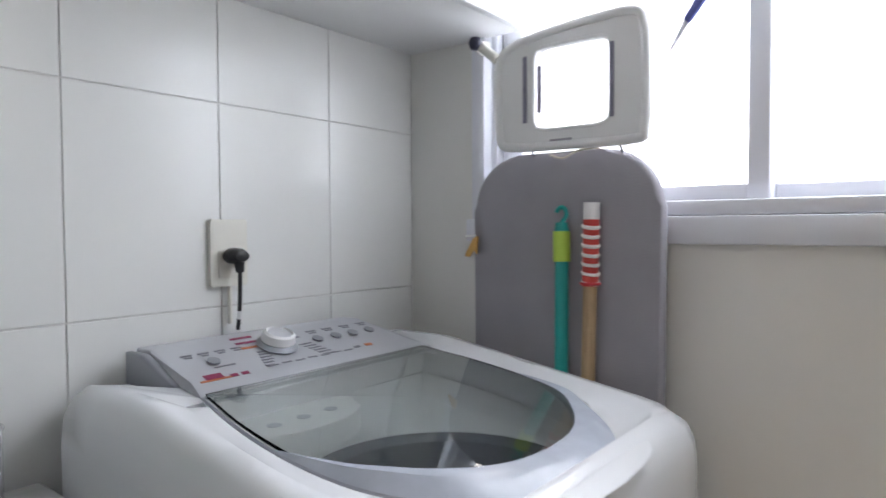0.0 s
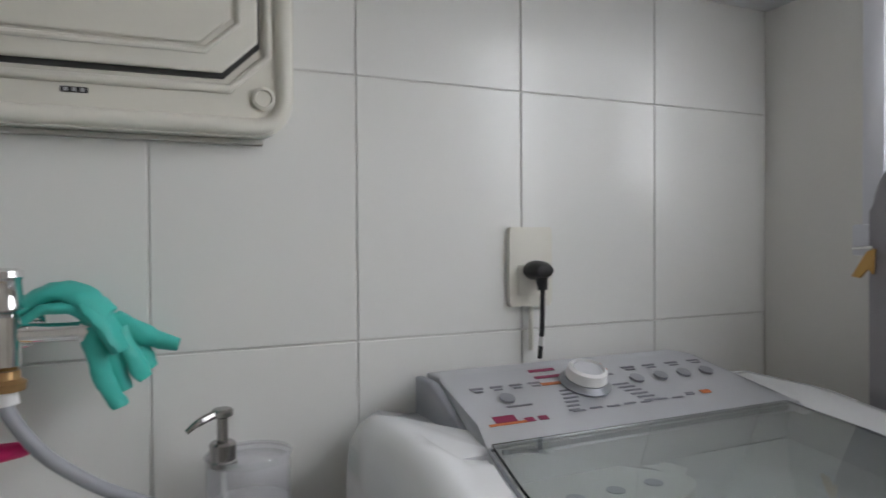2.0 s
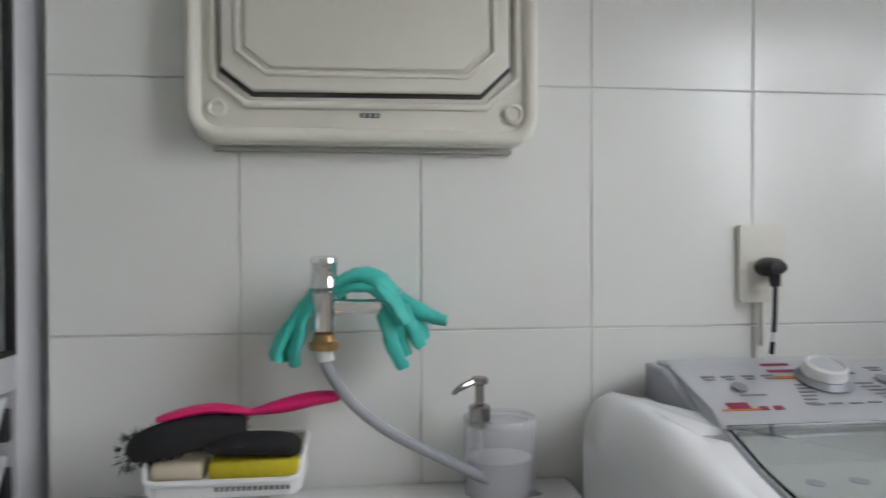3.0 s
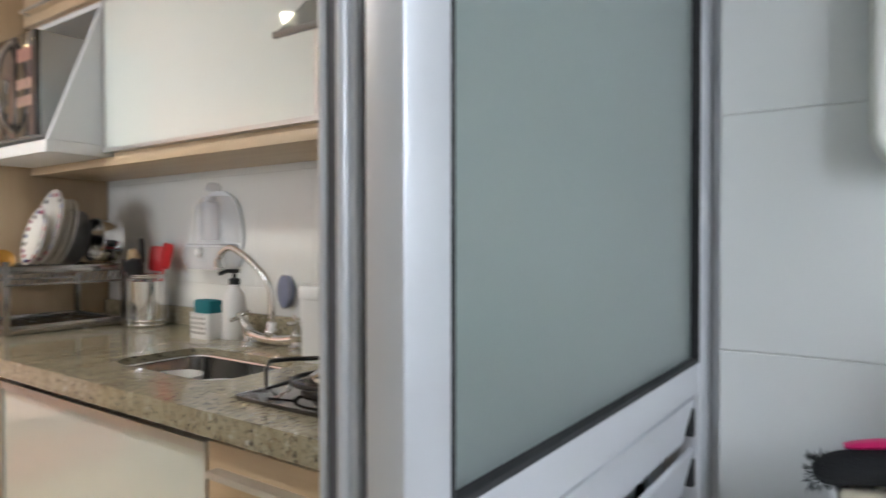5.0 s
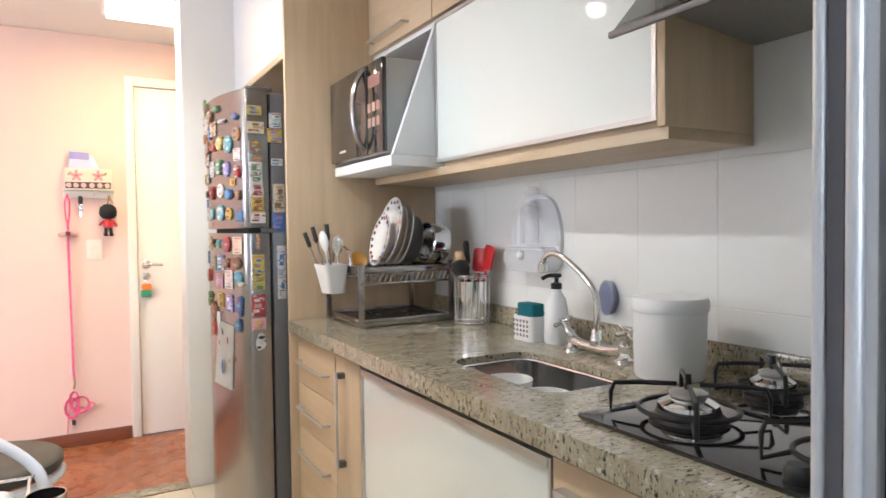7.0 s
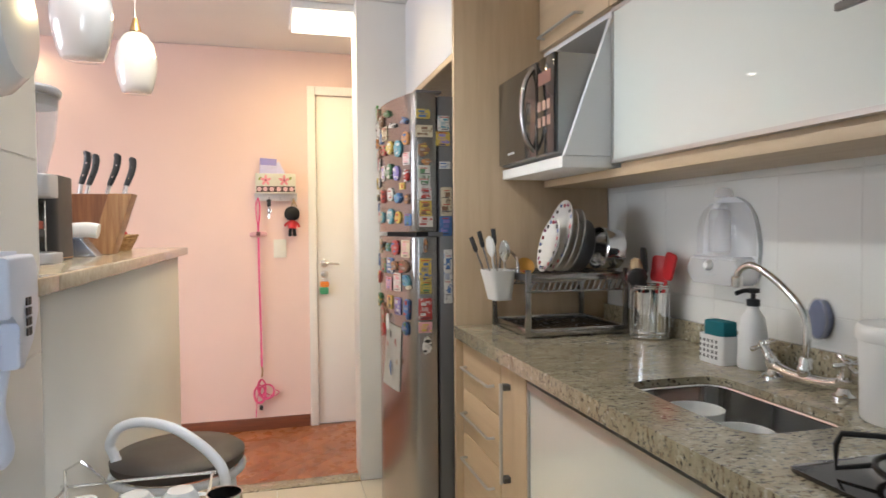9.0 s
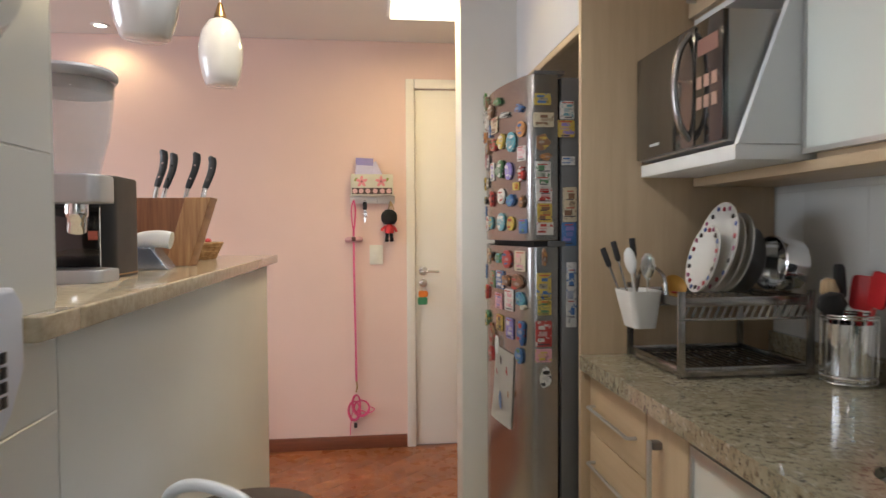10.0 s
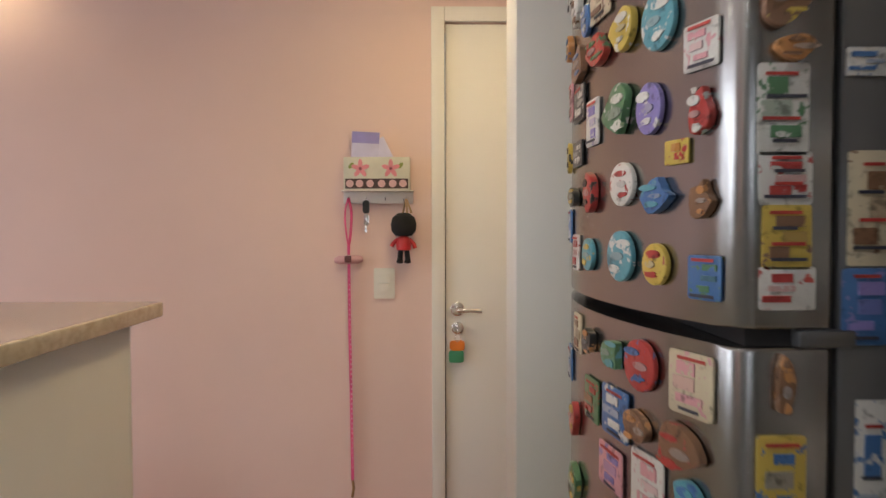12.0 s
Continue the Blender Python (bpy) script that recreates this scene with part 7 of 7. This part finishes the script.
# the cuff hangs behind the tap, the wrist is folded over the side arm, the fingers hang down
part("cuff", bag([(gx + 0.018, -0.158, 1.092), (gx + 0.016, -0.128, 1.082), (gx + 0.018, -0.106, 1.060), (gx + 0.020, -0.088, 1.032), (gx + 0.020, -0.075, 1.006), (gx + 0.020, -0.072, 0.988)], [0.013, 0.022, 0.031, 0.038, 0.042, 0.040], 0.28), M_TEAL, g)
part("cuff_fold", bag([(gx + 0.006, -0.150, 1.086), (gx + 0.000, -0.122, 1.070), (gx + 0.000, -0.104, 1.040), (gx + 0.002, -0.094, 1.008), (gx + 0.004, -0.092, 0.983)], [0.010, 0.018, 0.022, 0.024, 0.018], 0.40), M_TEAL, g)
part("wrist", bag([(gx + 0.012, -0.135, 1.078), (gx + 0.010, -0.160, 1.092), (gx + 0.006, -0.182, 1.097), (gx + 0.000, -0.202, 1.088), (gx - 0.002, -0.220, 1.070)], [0.014, 0.018, 0.020, 0.023, 0.024], 0.55), M_TEAL, g)
part("wrist_fold", bag([(gx - 0.002, -0.142, 1.070), (gx - 0.008, -0.165, 1.080), (gx - 0.010, -0.188, 1.082), (gx - 0.010, -0.208, 1.066)], [0.006, 0.009, 0.010, 0.009], 0.6), M_TEAL, g)
part("palm", bag([(gx + 0.000, -0.196, 1.090), (gx - 0.004, -0.212, 1.074), (gx - 0.004, -0.226, 1.055), (gx - 0.004, -0.236, 1.038)], [0.018, 0.026, 0.030, 0.027], 0.42), M_TEAL, g)
for ctrl, rad in (
    ([(gx - 0.006, -0.210, 1.060), (gx - 0.012, -0.214, 1.030), (gx - 0.014, -0.222, 1.002), (gx - 0.012, -0.233, 0.978)], [0.0145, 0.0130, 0.0115, 0.008]),
    ([(gx - 0.002, -0.222, 1.056), (gx - 0.006, -0.226, 1.030), (gx - 0.006, -0.232, 1.012), (gx - 0.005, -0.238, 0.996)], [0.0135, 0.0125, 0.011, 0.008]),
    ([(gx - 0.002, -0.234, 1.056), (gx - 0.008, -0.243, 1.034), (gx - 0.009, -0.251, 1.018), (gx - 0.008, -0.258, 1.003)], [0.0135, 0.0125, 0.0115, 0.008]),
    ([(gx + 0.004, -0.240, 1.060), (gx + 0.002, -0.249, 1.040), (gx + 0.001, -0.258, 1.024), (gx + 0.000, -0.265, 1.013)], [0.0125, 0.0115, 0.010, 0.007]),
    ([(gx + 0.006, -0.226, 1.068), (gx + 0.002, -0.252, 1.052), (gx - 0.002, -0.273, 1.042), (gx - 0.004, -0.291, 1.036)], [0.014, 0.0125, 0.011, 0.0075])):
    part("finger", bag(ctrl, rad, 0.8), M_TEAL, g)

for o in g.children:
    for v in o.data.vertices:
        n1 = noise.noise_vector(v.co * 38.0)
        n2 = noise.noise_vector(v.co * 95.0 + Vector((3, 1, 7)))
        v.co += n1 * 0.0042 + n2 * 0.0022

# laundry tub, soap dispenser, basket with brushes
t = thing("laundry_tub", (0.75, -0.13, 0.0), "white ceramic laundry tub against the tiled wall", "laundry tub")
part("rim", slab(rrect(0.46, LW - 0.001, -0.475, 0.205, 0.03, 6), "z", 0.735, 0.775, hole=rrect(0.50, 0.80, -0.435, 0.02, 0.05, 6)), M_CERAMIC, t)
tb = bmesh.new()
trg = []
for z, g_ in ((0.7348, -0.004), (0.55, 0.02), (0.45, 0.06)):
    trg.append([tb.verts.new((x, y, z)) for x, y in rrect(0.50 + g_, 0.80 - g_, -0.435 + g_, 0.02 - g_, 0.045, 6)])
for lo, hi in zip(trg, trg[1:]):
    for i in range(len(lo)):
        tb.faces.new((lo[i], lo[(i + 1) % len(lo)], hi[(i + 1) % len(lo)], hi[i]))
tb.faces.new(trg[-1])
part("basin", tb, M_CERAMIC, t)
part("pedestal", box(0.60, 0.98, -0.40, 0.14, 0.0, 0.4495, 0.02), M_CERAMIC, t)
part("back_ledge", box(0.87, LW - 0.0012, -0.474, 0.204, 0.7755, 0.80, 0.006), M_CERAMIC, t)
TZ = 0.8005
s = thing("soap_dispenser", (0.95, -0.365, TZ), "clear plastic soap dispenser with a steel pump", "soap dispenser")


def oval_at(rx, ry, cx=0.950, cy=-0.365):
    return [(cx + rx * math.cos(a), cy + ry * math.sin(a)) for a in np.linspace(0, 2 * math.pi, 41)[:-1]]


part("tank", slab(oval_at(0.040, 0.048), "z", TZ + 0.0006, 0.901, hole=oval_at(0.0375, 0.0455)), M_CLEAR, s, "clear lilac-tinted plastic tank")
part("tank_top", slab(oval_at(0.0372, 0.0452), "z", 0.893, 0.8955), M_CLEAR, s)
part("tank_rim", tube([(x, y, 0.902) for x, y in oval_at(0.040, 0.048)], 0.0022, 8, closed=True), M_CLEAR, s)
part("liquid", slab(oval_at(0.036, 0.044), "z", TZ + 0.003, TZ + 0.048), paint(0.66, 0.66, 0.68, 0.3), s)
part("dip_tube", tube([(0.936, -0.335, 0.893), (0.938, -0.337, TZ + 0.05)], 0.003, 8), M_WHITE, s)
part("collar", lathe([(0.0150, 0.896), (0.0160, 0.898), (0.0160, 0.902), (0.0145, 0.9035), (0.0145, 0.921), (0.012, 0.9235), (0, 0.9235)], 24, at=(0.936, -0.335, 0)), M_STEEL, s)
part("pump", lathe([(0.0060, 0.9235), (0.0060, 0.950), (0.0115, 0.9525), (0.0120, 0.958), (0.010, 0.9605), (0, 0.961)], 18, at=(0.936, -0.335, 0)), M_STEEL, s)
part("spout", tube(curve_pts([(0.936, -0.337, 0.9555), (0.930, -0.322, 0.9545), (0.922, -0.306, 0.949), (0.918, -0.297, 0.943)], 4), [0.0048] * 8 + [0.004, 0.0036, 0.0032, 0.003, 0.003], 8), M_STEEL, s)
b_ = thing("storage_basket", (0.94, -0.012, 0.832), "white perforated plastic basket of brushes fixed to the tiles", "basket")
bo, bi = rrect(0.886, LW - 0.0006, -0.105, 0.082, 0.02), rrect(0.8895, LW - 0.004, -0.1015, 0.0785, 0.0165)
wl = slab(bo, "z", 0.836, 0.880, hole=bi)
for v in wl.verts:
    if v.co.z > 0.87 and v.co.x < 0.91:
        v.co.z = 0.852 + 0.028 * max(0.0, (v.co.x - 0.895) / 0.015)
part("wall", wl, M_WHITE, b_)
part("bottom", slab(bi, "z", 0.832, 0.8375), M_WHITE, b_)
part("rim", tube([(x, y, 0.852 + 0.028 * min(1.0, max(0.0, (x - 0.895) / 0.015))) for x, y in rrect(0.886, LW - 0.0048, -0.105, 0.082, 0.02)], 0.004, 8, closed=True), M_WHITE, b_)
part("foot_rim", tube([(x, y, 0.835) for x, y in rrect(0.890, LW - 0.0048, -0.101, 0.078, 0.018)], 0.003, 8, closed=True), M_WHITE, b_)
for q in range(14):
    part("slot", box(0.8850, 0.8857, -0.092 + 0.0065 * q, -0.0885 + 0.0065 * q, 0.841, 0.846), M_STEELD, b_)


def fibres(body, ctrl, r, count, length, seed):
    """Stiff bristles standing out of a brush body, unequal and splayed."""
    rb = random.Random(seed)
    pts = curve_pts(ctrl, 8)
    for _ in range(count):
        i = rb.randrange(len(pts) - 1)
        p = pts[i].lerp(pts[i + 1], rb.random())
        a = rb.uniform(0, 2 * math.pi)
        d = Vector((math.cos(a) * 0.9, rb.uniform(-0.5, 0.9), math.sin(a) * 0.8)).normalized()
        side = d.cross(Vector((0.3, 1, 0.2))).normalized() * 0.0011
        base = p + Vector((d.x, 0, d.z)) * r * 0.85
        v = [body.verts.new(q) for q in (base - side, base + side, base + d.cross(side).normalized() * 0.0011, base + d * length * rb.uniform(0.5, 1.2))]
        for f3 in ((0, 1, 3), (1, 2, 3), (2, 0, 3)):
            body.faces.new([v[k] for k in f3])
    return body


BRUSH = Vector((0.082, 0.012, -0.014))
b2_ = thing("hand_broom", (0.86, 0.0, 0.90), "black bristle brush with a magenta handle", "brush")
part("bristles", fibres(tube(curve_pts([(0.845, -0.045, 0.918), (0.835, 0.0, 0.920), (0.83, 0.05, 0.912), (0.83, 0.092, 0.898)], 5), [0.020, 0.022, 0.024, 0.025, 0.026, 0.027, 0.027, 0.027, 0.027, 0.027, 0.026, 0.026, 0.025, 0.022, 0.018, 0.010], 16, flat=0.8), [(0.845, -0.045, 0.916), (0.835, 0.0, 0.918), (0.83, 0.05, 0.910), (0.83, 0.100, 0.896)], 0.024, 900, 0.009, 5), M_BRISTLE, b2_)
part("back", tube(curve_pts([(0.845, -0.05, 0.940), (0.84, 0.0, 0.947), (0.835, 0.06, 0.936)], 5), [0.007, 0.010, 0.013, 0.014, 0.015, 0.015, 0.015, 0.015, 0.014, 0.012, 0.008], 12, flat=0.4), M_PINKP, b2_)
part("grip", tube(curve_pts([(0.845, -0.045, 0.938), (0.85, -0.085, 0.944), (0.855, -0.13, 0.952), (0.858, -0.165, 0.954)], 5), [0.006, 0.006, 0.007, 0.009, 0.011, 0.0125, 0.0135, 0.014, 0.014, 0.014, 0.0135, 0.013, 0.012, 0.011, 0.009, 0.005], 14, flat=0.7), M_PINKP, b2_)
scrub = tagged(part("scrub_brush", tube(curve_pts([(0.83, -0.115, 0.898), (0.825, -0.08, 0.905), (0.825, -0.03, 0.906), (0.83, 0.0, 0.905)], 5), [0.010, 0.016, 0.020, 0.021, 0.021, 0.021, 0.021, 0.021, 0.021, 0.021, 0.021, 0.020, 0.019, 0.017, 0.015, 0.011], 14, flat=0.7), M_BRISTLE), "black scrubbing brush lying in the white basket", "brush")
spg = tagged(part("sponge", box(0.812, 0.87, -0.115, -0.005, 0.862, 0.888, 0.006), M_YELLOW), "yellow and green sponge lying in the white basket", "sponge")
bar_ = tagged(part("soap_bar", box(0.812, 0.868, 0.0, 0.065, 0.862, 0.888, 0.010, 3), paint(0.62, 0.55, 0.42)), "cream soap bar lying in the white basket", "soap")
for o in (b2_, scrub, spg, bar_):
    o.location += BRUSH

# ironing board, broomsticks, window bits
i_ = thing("ironing_board", (0.57, -1.12, 0.0), "grey ironing board with white iron rest leaning upright", "ironing board")
BX0, BX1 = 0.392, 0.775
ol = [(BX0, 0.06), (BX1, 0.06)] + [(BX1 - 0.105 + 0.105 * math.cos(a), 1.184 + 0.105 * math.sin(a)) for a in np.linspace(0, math.pi / 2, 8)] + [(BX0 + 0.105 + 0.105 * math.cos(a), 1.184 + 0.105 * math.sin(a)) for a in np.linspace(math.pi / 2, math.pi, 8)]
part("cover", slab(ol, "y", -1.232, -1.200, 0.010), M_GREYCLOTH, i_, "grey felt-like fabric cover")
part("foot_bar", tube([(BX0 + 0.03, -1.216, 0.012), (BX1 - 0.03, -1.216, 0.012)], 0.011, 10), M_WHITEM, i_)
for fx in (BX0 + 0.06, BX1 - 0.06):
    part("leg", tube([(fx, -1.216, 0.012), (fx, -1.216, 0.07)], 0.009, 10), M_WHITEM, i_)
ro = curve_pts([(0.412, 1.315, 0), (0.428, 1.298, 0), (0.55, 1.298, 0), (0.675, 1.302, 0), (0.697, 1.322, 0), (0.702, 1.40, 0), (0.700, 1.462, 0), (0.672, 1.490, 0), (0.60, 1.504, 0), (0.50, 1.512, 0), (0.438, 1.512, 0), (0.414, 1.490, 0), (0.410, 1.40, 0)], 4, closed=True)
cx_, cz_ = 0.5485, 1.404


def inner(p, half=0.0735):
    a = math.atan2(p.y - cz_, p.x - cx_)
    c_, s_ = abs(math.cos(a)), abs(math.sin(a))
    k = half / (c_ ** 9 + s_ ** 9) ** (1 / 9)
    return (cx_ + k * math.cos(a), cz_ + k * math.sin(a))


RY = -1.170
part("iron_rest", slab([(p.x, p.y) for p in ro], "y", RY - 0.022, RY - 0.006, hole=[inner(p) for p in ro]), M_WHITE, i_, "white plastic iron rest frame")
part("rest_rim", tube([(p.x, RY - 0.008, p.y) for p in ro], 0.0085, 10, closed=True), M_WHITE, i_)
part("hole_rim", tube([(q[0], RY - 0.008, q[1]) for q in (inner(p, 0.0765) for p in ro)], 0.004, 8, closed=True), M_WHITE, i_)
for sx, z0, z1 in ((0.6415, 1.3445, 1.468), (0.6105, 1.360, 1.447), (0.470, 1.339, 1.466)):
    part("rest_slot", box(sx - 0.0042, sx + 0.0042, RY - 0.0070, RY - 0.0040, z0, z1, 0.001), paint(0.22, 0.21, 0.28), i_)
part("rest_mark", box(0.545, 0.588, RY - 0.0060, RY - 0.0050, 1.306, 1.310), paint(0.35, 0.34, 0.38), i_)
for sx in (0.462, 0.636):
    part("rest_arm", tube([(sx, RY - 0.040, 1.275), (sx, RY - 0.014, 1.303)], 0.0026, 8), M_SILVERD, i_)
part("cord_tie", tube(curve_pts([(0.60, RY - 0.026, 1.284), (0.57, RY - 0.022, 1.276), (0.54, RY - 0.022, 1.288), (0.50, RY - 0.024, 1.290)], 5), 0.0022, 6), paint(0.55, 0.50, 0.42), i_)
st = thing("mop_handle", (0.56, -1.09, 0.0), "teal mop handle with lime band and hanging hook", "broomstick")
part("tube", tube([(0.556, -1.10, 0.0), (0.5765, -1.143, 1.09)], 0.0125, 16), M_TEALP, st)
part("band", tube([(0.5764, -1.1428, 1.087), (0.578, -1.145, 1.142)], 0.0158, 18), M_LIME, st, "lime green band")
part("cap", tube([(0.578, -1.145, 1.1422), (0.5786, -1.146, 1.158)], [0.0135, 0.011], 16), M_TEALP, st)
part("hook", tube([(0.5786, -1.146, 1.156)] + [(0.5786 - 0.010 * math.cos(a), -1.146, 1.174 + 0.012 * math.sin(a)) for a in np.linspace(-1.2, 2.9, 14)], 0.0042, 8), M_TEALP, st)
st.location += Vector((-0.0085, -0.040, 0.0))
st = thing("broomstick", (0.53, -1.09, 0.0), "wooden broomstick with red and white wrapped grip", "broomstick")
part("stick", tube([(0.533, -1.10, 0.0), (0.5315, -1.141, 1.045)], 0.0125, 16), M_BROOMW, st)
part("wrap", tube([(0.5315, -1.1412, 1.0452), (0.531, -1.1445, 1.163)], 0.0145, 18), M_REDW, st, "red wrapped grip")
for q in range(7):
    z = 1.052 + 0.0165 * q
    part("stripe", tube([(0.5313 + 0.0142 * math.cos(a), -1.143 + 0.0142 * math.sin(a), z + 0.003 * math.cos(a + 0.8)) for a in np.linspace(0, 2 * math.pi, 17)[:-1]], 0.0030, 6, closed=True, flat=1.2), M_PAPER, st)
part("cap", tube([(0.531, -1.1446, 1.1632), (0.5308, -1.1455, 1.193)], 0.0145, 18), M_WHITE, st, "white end cap")
part("tie", tube([(0.5315 + 0.0165 * math.cos(a), -1.1415 + 0.0165 * math.sin(a), 1.050) for a in np.linspace(0, 2 * math.pi, 17)[:-1]] , 0.0028, 6, closed=True), M_RED, st)
st.location += Vector((-0.0205, -0.040, 0.0))
r_ = thing("drying_rod", (0.76, -1.22, 1.50), "white drying rod with a dark end knob", "rod")
part("rod", tube([(0.775, -1.246, 1.528), (0.753, -1.19, 1.510), (0.700, -1.175, 1.470)], [0.008, 0.010, 0.010], 12), M_CREAM, r_)
part("knob", lathe([(0, -0.014), (0.010, -0.011), (0.014, 0), (0.010, 0.011), (0, 0.014)], 18, at=(0.758, -1.180, 1.514)), paint(0.03, 0.03, 0.06), r_)
part("stem", tube([(0.762, -1.185, 1.510), (0.790, -1.2495, 1.515)], 0.006, 10), M_CREAM, r_)
k_ = thing("hook_cloth", (0.78, -1.24, 1.12), "yellow cloth tag hanging from a wall hook", "cloth")
part("hook", tube([(0.812, -1.249, 1.134), (0.79, -1.19, 1.132), (0.760, -1.186, 1.134)], 0.0022, 8), M_CHROME, k_)
part("tag", slab([(0.757, 1.132), (0.768, 1.128), (0.790, 1.092), (0.778, 1.090), (0.766, 1.104), (0.760, 1.096)], "y", -1.188, -1.184), paint(0.62, 0.36, 0.10), k_)
k_ = thing("window_latch_stick", (0.36, -1.22, 1.47), "slim white stick with a blue tip on the window", "rod")
part("stick", tube([(0.3915, -1.22, 1.4355), (0.352, -1.20, 1.483)], [0.0025, 0.006], 10), M_ALUW, k_)
part("tip", tube([(0.352, -1.20, 1.483), (0.325, -1.19, 1.513)], [0.008, 0.009], 12), paint(0.12, 0.14, 0.42), k_)
part("arm", tube([(0.330, -1.19, 1.509), (0.30, -1.255, 1.53), (0.28, -1.288, 1.53)], 0.005, 8), M_ALUW, k_)

# ---- tiles and planks ----
tile_wall(wall_laundry, "x", LW, -1.264, 0.238, 0.0, CEIL, -0.511, ZJ, -1)
tile_wall(wall_kitchen, "x", KW, 0.336, 2.52, 0.70, 1.80, 1.14, 1.034, -1, gap=0.0012)
tile_wall(wall_west, "x", -0.44, 0.336, 1.556, 0.0, CEIL, 1.556, 1.381, 1)
FT = 0.40
for i in range(-3, 4):
    for j in range(-4, 9):
        x0, x1 = max(-0.898, -0.02 + i * FT), min(1.0, -0.02 + (i + 1) * FT)
        y0, y1 = max(-1.263, 0.20 + j * FT), min(3.40, 0.20 + (j + 1) * FT)
        if x1 - x0 > 0.03 and y1 - y0 > 0.03:
            piece("tile", floor_k, x1 - x0 - 0.004, y1 - y0 - 0.004, 0.008, ((x0 + x1) / 2, (y0 + y1) / 2, -0.004), M_FLOOR)
PWD = 0.095
rp = random.Random(3)


def clipped(poly, x0, x1, y0, y1):
    """The part of a polygon inside a rectangle."""
    for axis, lim, sign in ((0, x0, 1), (0, x1, -1), (1, y0, 1), (1, y1, -1)):
        out = []
        for i, a in enumerate(poly):
            b4 = poly[i - 1]
            da, db = sign * (a[axis] - lim), sign * (b4[axis] - lim)
            if (da < 0) != (db < 0):
                k = db / (db - da)
                out.append((b4[0] + k * (a[0] - b4[0]), b4[1] + k * (a[1] - b4[1])))
            if da >= 0:
                out.append(a)
        poly = out
        if len(poly) < 3:
            return []
    return poly


c45 = math.sqrt(0.5)
far_planks = bmesh.new()
for row in range(-30, 62):
    along = -5.0 - rp.uniform(0, 0.6)
    while along < 5.5:
        ln2 = rp.uniform(0.55, 0.95)
        u0, u1, v0, v1 = along, along + ln2 - 0.0015, row * PWD, (row + 1) * PWD - 0.0015
        quad = [(c45 * (u - v), c45 * (u + v)) for u, v in ((u0, v0), (u1, v0), (u1, v1), (u0, v1))]
        for rect in ((-3.598, 1.418, 3.502, 4.398), (-3.598, -0.604, 0.334, 3.5005)):
            q = clipped(quad, *rect)
            if not q:
                continue
            if max(a[1] for a in q) > 3.5 and max(a[0] for a in q) > -1.3:
                part("plank", slab(q, "z", -0.0118, 0.0), M_PARQ, floor_h, flat=True)
            else:
                slab(q, "z", -0.0118, 0.0, bm=far_planks)
        along += ln2
tagged(part("plank_field", far_planks, M_PARQ, floor_h, flat=True), kind="stuff")
